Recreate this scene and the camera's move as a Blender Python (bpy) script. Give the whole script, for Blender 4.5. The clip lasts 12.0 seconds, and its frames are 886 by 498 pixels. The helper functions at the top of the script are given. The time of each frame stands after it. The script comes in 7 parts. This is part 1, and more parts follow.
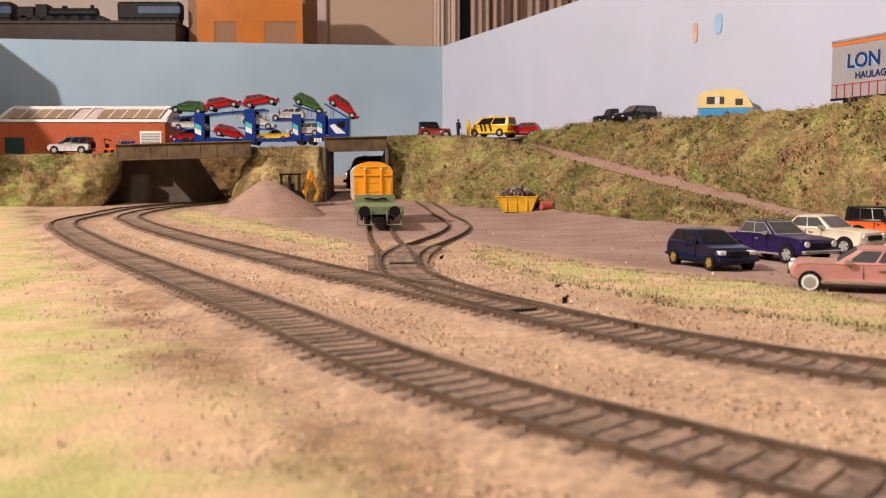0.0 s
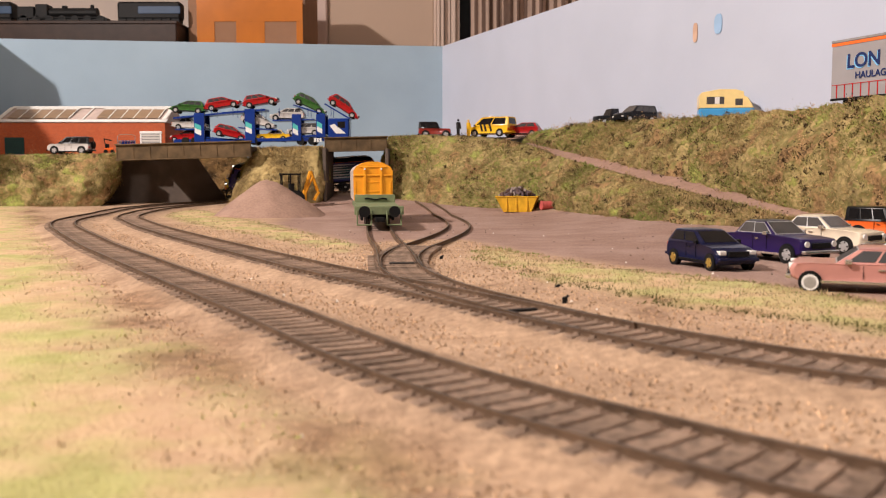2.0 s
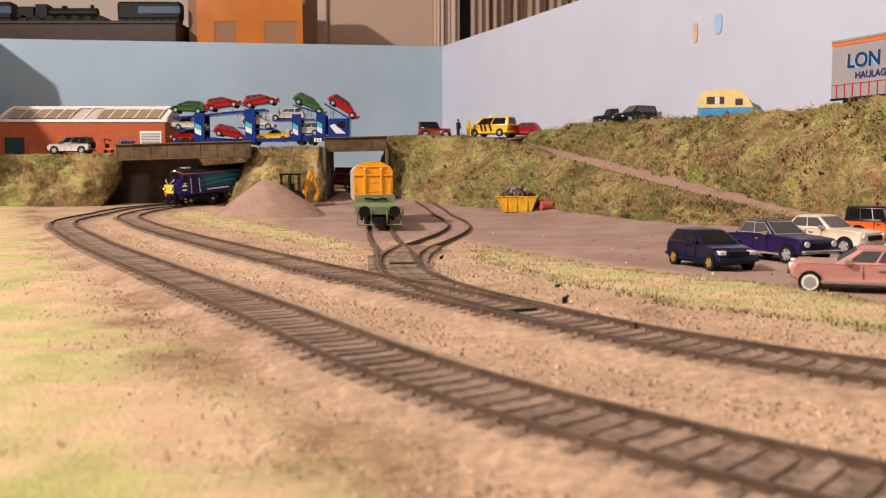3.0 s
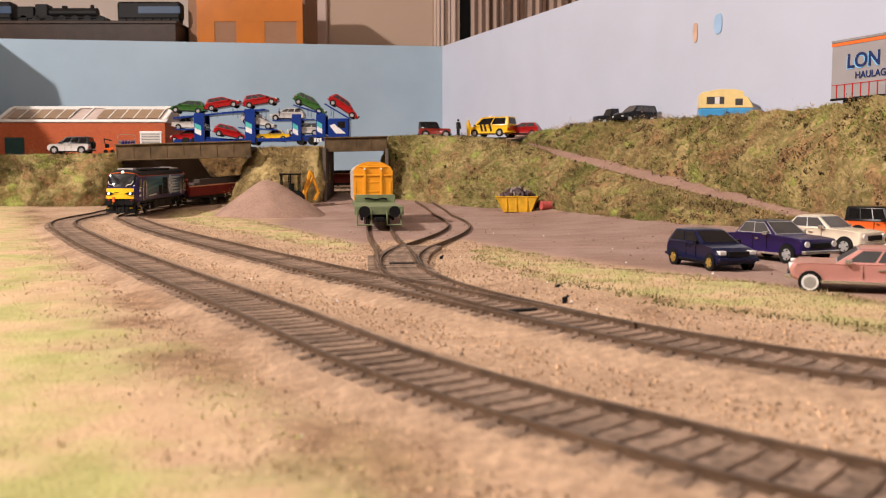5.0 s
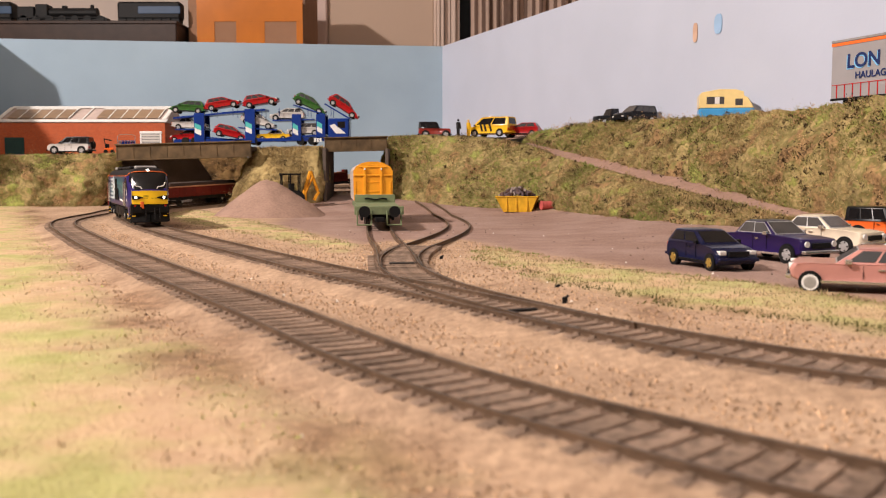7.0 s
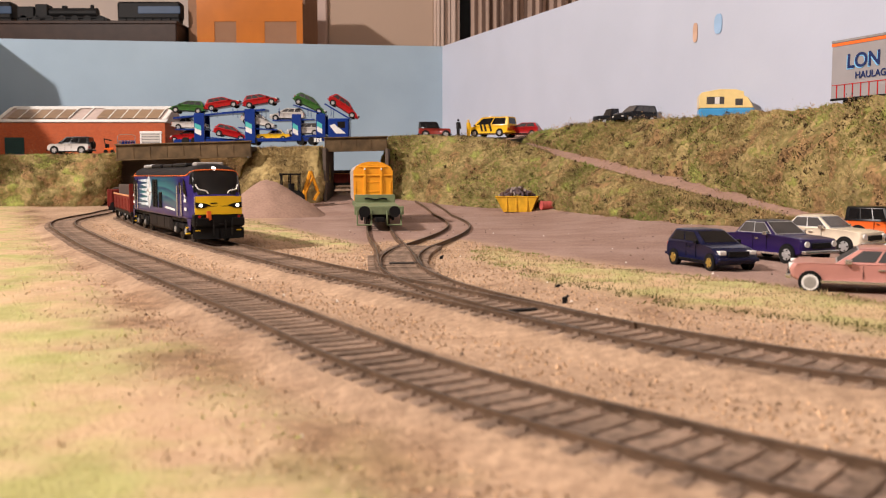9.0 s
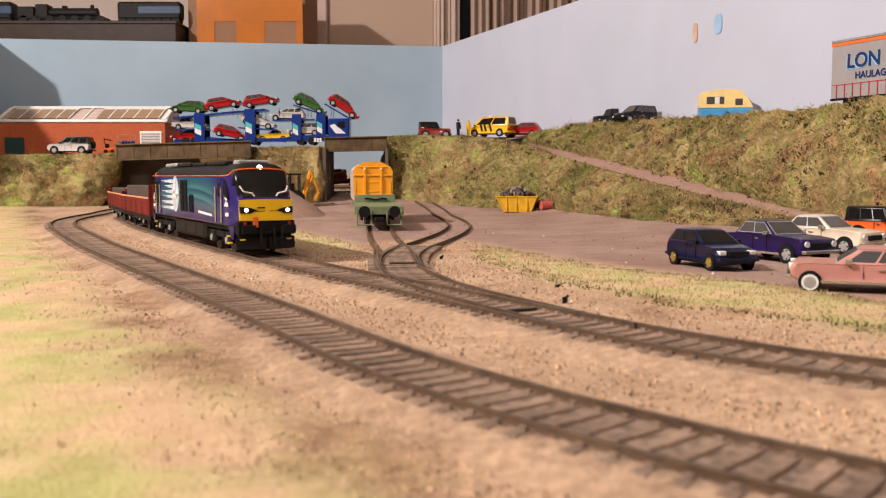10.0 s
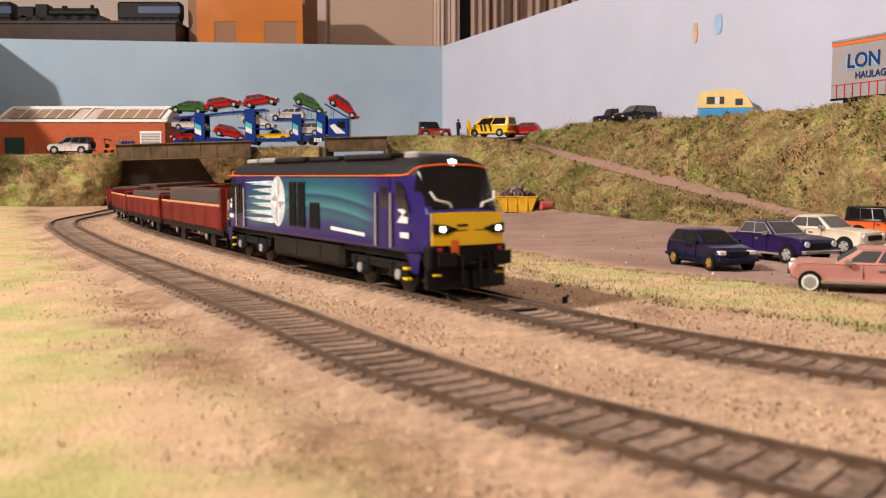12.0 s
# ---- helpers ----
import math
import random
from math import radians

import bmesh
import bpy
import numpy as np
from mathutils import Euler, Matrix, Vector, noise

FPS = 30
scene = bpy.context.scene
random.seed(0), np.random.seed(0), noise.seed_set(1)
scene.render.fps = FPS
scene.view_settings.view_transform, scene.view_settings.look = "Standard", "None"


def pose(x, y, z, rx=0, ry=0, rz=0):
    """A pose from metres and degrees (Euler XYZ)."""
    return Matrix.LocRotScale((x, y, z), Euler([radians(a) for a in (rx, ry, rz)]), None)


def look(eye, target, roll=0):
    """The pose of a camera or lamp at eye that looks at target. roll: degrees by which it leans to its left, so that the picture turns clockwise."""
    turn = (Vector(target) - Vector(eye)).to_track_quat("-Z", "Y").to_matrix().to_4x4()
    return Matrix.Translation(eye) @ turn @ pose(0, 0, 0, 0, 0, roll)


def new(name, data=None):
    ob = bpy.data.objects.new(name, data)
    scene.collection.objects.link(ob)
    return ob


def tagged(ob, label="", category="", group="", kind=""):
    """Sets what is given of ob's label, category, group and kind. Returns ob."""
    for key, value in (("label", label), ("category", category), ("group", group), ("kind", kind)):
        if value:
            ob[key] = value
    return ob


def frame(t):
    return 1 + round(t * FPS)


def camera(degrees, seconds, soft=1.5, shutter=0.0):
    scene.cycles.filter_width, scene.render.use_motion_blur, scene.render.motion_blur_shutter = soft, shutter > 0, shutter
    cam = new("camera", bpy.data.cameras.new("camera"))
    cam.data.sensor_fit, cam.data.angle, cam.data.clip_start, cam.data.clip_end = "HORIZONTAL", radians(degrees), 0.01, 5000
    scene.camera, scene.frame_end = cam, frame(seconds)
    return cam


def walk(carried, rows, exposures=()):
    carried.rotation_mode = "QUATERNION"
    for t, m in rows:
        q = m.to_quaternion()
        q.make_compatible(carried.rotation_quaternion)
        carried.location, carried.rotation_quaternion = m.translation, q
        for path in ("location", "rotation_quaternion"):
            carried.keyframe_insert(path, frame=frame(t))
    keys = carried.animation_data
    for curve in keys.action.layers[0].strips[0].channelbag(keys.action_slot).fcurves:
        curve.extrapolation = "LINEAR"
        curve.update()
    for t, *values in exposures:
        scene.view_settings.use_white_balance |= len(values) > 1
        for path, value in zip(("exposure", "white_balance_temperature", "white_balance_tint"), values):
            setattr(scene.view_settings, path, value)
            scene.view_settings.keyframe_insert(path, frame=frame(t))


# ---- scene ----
cam = camera(52.21, 12.0, soft=1.1, shutter=0.5)
EYE = pose(0, 0, 0.040, 85.39, 0, 0)
walk(cam, [(0.0, EYE), (12.0, EYE)])
cam.data.dof.use_dof = True
cam.data.dof.focus_distance = 0.62
cam.data.dof.aperture_fstop = 36

# ---- light: a warm-lit room, lamp high on one side, an added fill behind ----
scene.view_settings.exposure = 0.0
world = bpy.data.worlds.new("room_air")
scene.world = world
world.use_nodes = True
world.node_tree.nodes["Background"].inputs[0].default_value = (1.0, 0.90, 0.80, 1)
world.node_tree.nodes["Background"].inputs[1].default_value = 0.03


def disk_lamp(name, place, target, watts, size, colour):
    data = bpy.data.lights.new(name, "AREA")
    data.shape, data.size, data.energy, data.color = "DISK", size, watts, colour
    lamp = new(name, data)
    lamp.matrix_world = look(place, target)
    return lamp


disk_lamp("lamp_side", (-1.45, -0.05, 1.28), (0.0, 0.7, 0.0), 60, 0.07, (1.0, 0.88, 0.82))
# Fill added behind the camera to brighten faces turned from the side lamp.
disk_lamp("fill_behind", (-0.25, -1.0, 1.30), (0.0, 0.8, 0.0), 12.5, 0.35, (1.0, 0.88, 0.82))


# ---- materials ----
def mat(name, colour, rough=0.6, metal=0.0, var=0.15, scale=300.0, bump=0.0, bump_scale=1500.0, coat=0.0, tint=None):
    """A surface with colour that varies at two scales and a fine relief; scale in cycles per metre."""
    m = bpy.data.materials.new(name)
    m.use_nodes = True
    nt = m.node_tree
    b = nt.nodes["Principled BSDF"]
    b.inputs["Roughness"].default_value, b.inputs["Metallic"].default_value = rough, metal
    b.inputs["Coat Weight"].default_value = coat * 0.5
    b.inputs["Specular IOR Level"].default_value = 0.5 if rough < 0.3 else 0.22
    tc = nt.nodes.new("ShaderNodeTexCoord")
    n1, n2 = nt.nodes.new("ShaderNodeTexNoise"), nt.nodes.new("ShaderNodeTexNoise")
    n1.inputs["Scale"].default_value, n1.inputs["Detail"].default_value = scale * 0.15, 3
    n2.inputs["Scale"].default_value, n2.inputs["Detail"].default_value = scale, 4
    add = nt.nodes.new("ShaderNodeMath")
    add.operation = "ADD"
    for n, i in ((n1, 0), (n2, 1)):
        nt.links.new(tc.outputs["Object"], n.inputs["Vector"])
        nt.links.new(n.outputs["Fac"], add.inputs[i])
    ramp = nt.nodes.new("ShaderNodeValToRGB")
    dark = tuple(c * (1 - var) for c in colour)
    lite = tuple(min(1, c * (1 + var)) for c in (tint or colour))
    ramp.color_ramp.elements[0].position, ramp.color_ramp.elements[1].position = 0.36, 0.64
    ramp.color_ramp.elements[0].color, ramp.color_ramp.elements[1].color = (*dark, 1), (*lite, 1)
    half = nt.nodes.new("ShaderNodeMath")
    half.operation = "MULTIPLY"
    half.inputs[1].default_value = 0.5
    nt.links.new(add.outputs[0], half.inputs[0])
    nt.links.new(half.outputs[0], ramp.inputs[0])
    nt.links.new(ramp.outputs[0], b.inputs["Base Color"])
    if bump:
        n3, bp = nt.nodes.new("ShaderNodeTexNoise"), nt.nodes.new("ShaderNodeBump")
        n3.inputs["Scale"].default_value, n3.inputs["Detail"].default_value = bump_scale, 3
        bp.inputs["Strength"].default_value, bp.inputs["Distance"].default_value = bump, 0.0006
        nt.links.new(tc.outputs["Object"], n3.inputs["Vector"])
        nt.links.new(n3.outputs["Fac"], bp.inputs["Height"])
        nt.links.new(bp.outputs[0], b.inputs["Normal"])
    return m


def glow(name, colour, power):
    m = bpy.data.materials.new(name)
    m.use_nodes = True
    b = m.node_tree.nodes["Principled BSDF"]
    b.inputs["Base Color"].default_value = b.inputs["Emission Color"].default_value = (*colour, 1)
    b.inputs["Emission Strength"].default_value = power
    return m


def island(m, amount=0.35):
    """Lets every loose piece of a mesh take its own lightness."""
    nt = m.node_tree
    b = nt.nodes["Principled BSDF"]
    link = b.inputs["Base Color"].links[0]
    geo, hsv, rng = nt.nodes.new("ShaderNodeNewGeometry"), nt.nodes.new("ShaderNodeHueSaturation"), nt.nodes.new("ShaderNodeMapRange")
    rng.inputs["To Min"].default_value, rng.inputs["To Max"].default_value = 1 - amount, 1 + amount
    nt.links.new(geo.outputs["Random Per Island"], rng.inputs["Value"])
    nt.links.new(rng.outputs[0], hsv.inputs["Value"])
    nt.links.new(link.from_socket, hsv.inputs["Color"])
    nt.links.new(hsv.outputs[0], b.inputs["Base Color"])
    return m


def vary(m, amount):
    """Lets every object that wears the material take its own lightness."""
    nt = m.node_tree
    b = nt.nodes["Principled BSDF"]
    link = b.inputs["Base Color"].links[0]
    info, hsv, rng = nt.nodes.new("ShaderNodeObjectInfo"), nt.nodes.new("ShaderNodeHueSaturation"), nt.nodes.new("ShaderNodeMapRange")
    rng.inputs["To Min"].default_value, rng.inputs["To Max"].default_value = 1 - amount, 1 + amount
    nt.links.new(info.outputs["Random"], rng.inputs["Value"])
    nt.links.new(rng.outputs[0], hsv.inputs["Value"])
    nt.links.new(link.from_socket, hsv.inputs["Color"])
    nt.links.new(hsv.outputs[0], b.inputs["Base Color"])
    return m


M_RAIL = mat("rusty_rail", (0.115, 0.072, 0.045), 0.7, 0.1, 0.35, 300, 0.3)
M_RAILTOP = mat("worn_railhead", (0.17, 0.13, 0.10), 0.38, 0.7, 0.3, 300)
M_SLEEPER = vary(mat("weathered_sleeper", (0.24, 0.168, 0.122), 0.9, 0, 0.45, 420, 0.8), 0.28)
M_BLACK = mat("black_plastic", (0.005, 0.005, 0.0055), 0.55, 0, 0.3, 300)
M_DARK = mat("dark_grey_plastic", (0.014, 0.013, 0.013), 0.6, 0, 0.3, 300)
M_GLASS = mat("dark_glazing", (0.006, 0.006, 0.007), 0.08, 0, 0.1, 100)
M_CHROME = mat("chrome", (0.7, 0.69, 0.66), 0.2, 0.9, 0.1, 200)
M_SILVER = mat("silver_wheel", (0.5, 0.5, 0.5), 0.35, 0.6, 0.15, 500)
M_WHITE = mat("white_paint", (0.72, 0.71, 0.68), 0.45, 0, 0.05, 200)
M_SKY = mat("painted_sky_board", (0.275, 0.365, 0.445), 0.8, 0, 0.05, 14, 0.15, 300, tint=(0.29, 0.38, 0.46))
M_SKYW = mat("pale_painted_board", (0.435, 0.47, 0.56), 0.8, 0, 0.04, 14, 0.15, 300)
def turf_mat(name, stops, scale):
    """Scatter turf: broad patches of several shades under a finer mottling."""
    m = mat(name, (0.5, 0.5, 0.5), 0.95, 0, 0.45, 330, 1.0, 800)
    nt = m.node_tree
    b = nt.nodes["Principled BSDF"]
    fine = b.inputs["Base Color"].links[0].from_socket
    n, r, x, tc = nt.nodes.new("ShaderNodeTexNoise"), nt.nodes.new("ShaderNodeValToRGB"), nt.nodes.new("ShaderNodeMix"), nt.nodes.new("ShaderNodeTexCoord")
    n.inputs["Scale"].default_value, n.inputs["Detail"].default_value, n.inputs["Roughness"].default_value = scale, 6, 0.62
    nt.links.new(tc.outputs["Object"], n.inputs["Vector"])
    nt.links.new(n.outputs["Fac"], r.inputs[0])
    el = r.color_ramp.elements
    el[0].position, el[1].position = stops[0][0], stops[-1][0]
    el[0].color, el[1].color = (*stops[0][1], 1), (*stops[-1][1], 1)
    for p, c in stops[1:-1]:
        el.new(p).color = (*c, 1)
    x.data_type, x.blend_type = "RGBA", "OVERLAY"
    x.inputs[0].default_value = 0.75
    nt.links.new(r.outputs[0], x.inputs[6])
    nt.links.new(fine, x.inputs[7])
    nt.links.new(x.outputs[2], b.inputs["Base Color"])
    return m


M_BANK = turf_mat("scatter_turf", ((0.32, (0.080, 0.046, 0.020)), (0.40, (0.30, 0.185, 0.085)), (0.47, (0.165, 0.14, 0.048)), (0.55, (0.33, 0.245, 0.11)), (0.60, (0.20, 0.19, 0.055)), (0.68, (0.31, 0.33, 0.085))), 42)
M_BANKDRY = mat("straw_scatter_turf", (0.25, 0.175, 0.07), 0.95, 0, 0.4, 200, 0.8, 900, tint=(0.33, 0.25, 0.11))
M_BANKBROWN = turf_mat("brown_scrub_turf", ((0.32, (0.05, 0.03, 0.014)), (0.5, (0.15, 0.085, 0.032)), (0.66, (0.21, 0.13, 0.05))), 60)
M_SPOIL = mat("reddish_spoil", (0.33, 0.215, 0.165), 0.95, 0, 0.16, 500, 0.8, 2200)
M_YARD = mat("packed_earth", (0.30, 0.19, 0.145), 0.95, 0, 0.15, 200, 0.5, 1500)
M_GIRDER = mat("stained_girder", (0.10, 0.066, 0.034), 0.8, 0, 0.5, 90, 0.4)
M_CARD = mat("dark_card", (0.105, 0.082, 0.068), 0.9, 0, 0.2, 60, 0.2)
M_WALLP = mat("room_plaster", (0.62, 0.53, 0.47), 0.85, 0, 0.03, 5)


# ---- mesh helpers ----
def part(name, bm, material, parent=None, label=""):
    me = bpy.data.meshes.new(name)
    bm.normal_update()
    bm.to_mesh(me)
    bm.free()
    for m in (material if isinstance(material, (list, tuple)) else [material]):
        me.materials.append(m)
    ob = new(name, me)
    if parent is not None:
        ob.parent = parent
    if label:
        ob["label"] = label
    return ob


def soft(ob, deg=38):
    """Smooth shading that keeps the sharper folds as edges."""
    ob.data.polygons.foreach_set("use_smooth", [True] * len(ob.data.polygons))
    ob.data.set_sharp_from_angle(angle=math.radians(deg))
    return ob


def mesh_of(name, verts, faces, material, smooth=False):
    me = bpy.data.meshes.new(name)
    me.from_pydata(verts, [], faces)
    me.materials.append(material)
    if smooth:
        me.polygons.foreach_set("use_smooth", [True] * len(me.polygons))
    return me


def thing(name, m, label, category, group="", kind=""):
    e = new(name)
    e.empty_display_size = 0.01
    e.matrix_basis = m
    return tagged(e, label, category, group, kind)


def box(bm, x0, x1, y0, y1, z0, z1, bevel=0.0, m=None):
    r = bmesh.ops.create_cube(bm, size=1, matrix=Matrix.LocRotScale(((x0 + x1) / 2, (y0 + y1) / 2, (z0 + z1) / 2), None, (abs(x1 - x0), abs(y1 - y0), abs(z1 - z0))))
    vs = r["verts"]
    if bevel:
        es = {e for v in vs for e in v.link_edges}
        out = bmesh.ops.bevel(bm, geom=list(es), offset=bevel, segments=1, affect="EDGES", profile=0.5)
        vs = list({v for f in out["faces"] for v in f.verts} | {v for v in vs if v.is_valid})
    if m is not None:
        bmesh.ops.transform(bm, matrix=m, verts=vs)
    return bm


def rod(bm, a, b, r, seg=8, r2=None):
    a, b = Vector(a), Vector(b)
    d = b - a
    m = Matrix.Translation((a + b) / 2) @ d.to_track_quat("Z", "Y").to_matrix().to_4x4()
    bmesh.ops.create_cone(bm, cap_ends=True, segments=seg, radius1=r, radius2=r if r2 is None else r2, depth=d.length, matrix=m)
    return bm


def plate(bm, pts, thick):
    """A flat or bent panel through pts (in order), thickened along its normal."""
    vs = [bm.verts.new(p) for p in pts]
    f = bm.faces.new(vs)
    f.normal_update()
    n = f.normal.copy()
    r = bmesh.ops.extrude_face_region(bm, geom=[f])
    bmesh.ops.translate(bm, vec=n * thick, verts=[v for v in r["geom"] if isinstance(v, bmesh.types.BMVert)])
    return bm


def B():
    return bmesh.new()


def smooth01(a, b, v):
    v = min(1, max(0, (v - a) / (b - a)))
    return v * v * (3 - 2 * v)


def spline(pts, step):
    """Points at even steps along a smooth curve through pts, with headings."""
    pts = [Vector((*p, 0))if len(p) == 2 else Vector(p) for p in pts]
    p = [2 * pts[0] - pts[1]] + pts + [2 * pts[-1] - pts[-2]]
    dense = []
    for i in range(1, len(p) - 2):
        for k in range(40):
            u = k / 40
            dense.append(0.5 * ((2 * p[i]) + (p[i + 1] - p[i - 1]) * u + (2 * p[i - 1] - 5 * p[i] + 4 * p[i + 1] - p[i + 2]) * u * u + (3 * p[i] - p[i - 1] - 3 * p[i + 1] + p[i + 2]) * u ** 3))
    dense.append(pts[-1])
    out, need = [dense[0]], step
    for a, b in zip(dense, dense[1:]):
        d = (b - a).length
        while need <= d:
            out.append(a.lerp(b, need / d))
            need += step
        need -= d
    return out


# ---- the lie of the land ----
def land(x, y):
    """Height of the bare ground: flat in front, rising gently to the back."""
    left = 0.025 * max(0, y - 0.9)
    mid = 0.075 * max(0, y - 0.9)
    right = 0.05 * max(0, y - 0.5)
    a = smooth01(-0.30, -0.14, x)
    b = smooth01(0.06, 0.22, x)
    return (left * (1 - a) + mid * a) * (1 - b) + right * b


def inside(poly, x, y):
    c = False
    for (x0, y0), (x1, y1) in zip(poly, poly[1:] + poly[:1]):
        if (y0 > y) != (y1 > y) and x < (x1 - x0) * (y - y0) / (y1 - y0) + x0:
            c = not c
    return c


def edge_gap(poly, x, y):
    """Signed distance to a polygon's rim, positive inside."""
    best = 9.0
    for (x0, y0), (x1, y1) in zip(poly, poly[1:] + poly[:1]):
        dx, dy = x1 - x0, y1 - y0
        u = max(0, min(1, ((x - x0) * dx + (y - y0) * dy) / (dx * dx + dy * dy)))
        best = min(best, math.hypot(x - x0 - u * dx, y - y0 - u * dy))
    return best if inside(poly, x, y) else -best


FORE_GRASS = [(-0.60, 1.25), (-0.409, 0.879), (-0.159, 0.38), (-0.077, 0.22), (-0.034, 0.147), (-0.017, 0.119), (-0.005, 0.09), (0.0, 0.0), (-0.9, 0.0), (-0.9, 1.2)]
STRIP_GRASS = [(0.024, 0.50), (0.056, 0.41), (0.075, 0.38), (0.102, 0.349), (0.124, 0.319), (0.138, 0.279), (0.20, 0.22), (0.16, 0.18), (0.113, 0.228), (0.097, 0.248), (0.079, 0.267), (0.06, 0.299), (0.037, 0.359), (0.019, 0.447)]
PATCH_GRASS = [(-0.29, 1.02), (-0.187, 0.844), (-0.083, 0.593), (-0.051, 0.508), (-0.055, 0.477), (-0.113, 0.593), (-0.203, 0.746), (-0.275, 0.90)]
YARD = [(-0.163, 1.07), (-0.07, 1.339), (0.051, 1.0), (0.177, 0.80), (0.40, 0.65), (0.30, 0.20), (0.144, 0.292), (0.105, 0.359), (0.08, 0.404), (0.036, 0.5), (0.016, 0.567), (-0.03, 0.567), (-0.048, 0.534), (-0.142, 0.746)]

# track centre lines, in the direction of travel
LINE_INNER = [(0.56, 0.08), (0.43, 0.38), (0.36, 0.55), (0.305, 0.70), (0.222, 0.90), (0.135, 1.055), (0.03, 1.122), (-0.06, 1.135), (-0.12, 1.133), (-0.2, 1.112), (-0.262, 1.068), (-0.296, 1.01), (-0.307, 0.95), (-0.302, 0.885), (-0.284, 0.815), (-0.257, 0.754), (-0.213, 0.659), (-0.147, 0.533), (-0.075, 0.404), (-0.046, 0.353), (-0.004, 0.287), (0.034, 0.226), (0.06, 0.19), (0.083, 0.168), (0.125, 0.135), (0.22, 0.08)]
LINE_OUTER = [(0.06, 1.22), (-0.1, 1.195), (-0.22, 1.16), (-0.30, 1.10), (-0.336, 1.02), (-0.345, 0.95), (-0.334, 0.86), (-0.316, 0.762), (-0.287, 0.682), (-0.252, 0.611), (-0.219, 0.548), (-0.181, 0.476), (-0.144, 0.411), (-0.089, 0.315), (-0.065, 0.274), (-0.041, 0.232), (-0.014, 0.183), (0.009, 0.15), (0.024, 0.132), (0.044, 0.111), (0.07, 0.092), (0.14, 0.05)]
LINE_SIDING = [(0.040, 0.2168), (0.022, 0.2505), (0.004, 0.288), (-0.008, 0.322), (-0.017, 0.365), (-0.023, 0.43), (-0.030, 0.50), (-0.040, 0.585), (-0.052, 0.72), (-0.068, 0.90), (-0.072, 0.96)]
LINE_BRANCH = [(-0.0165, 0.362), (-0.0195, 0.41), (-0.017, 0.46), (-0.008, 0.525), (0.0065, 0.62), (0.0125, 0.71), (0.009, 0.80), (-0.004, 0.93), (-0.024, 1.04)]
RAIL_Z = 0.004

INNER = spline(LINE_INNER, 0.001)
OUTER = spline(LINE_OUTER, 0.001)


def near_line(line, x, y, skip=8):
    return min((p.x - x) ** 2 + (p.y - y) ** 2 for p in line[::skip]) ** 0.5


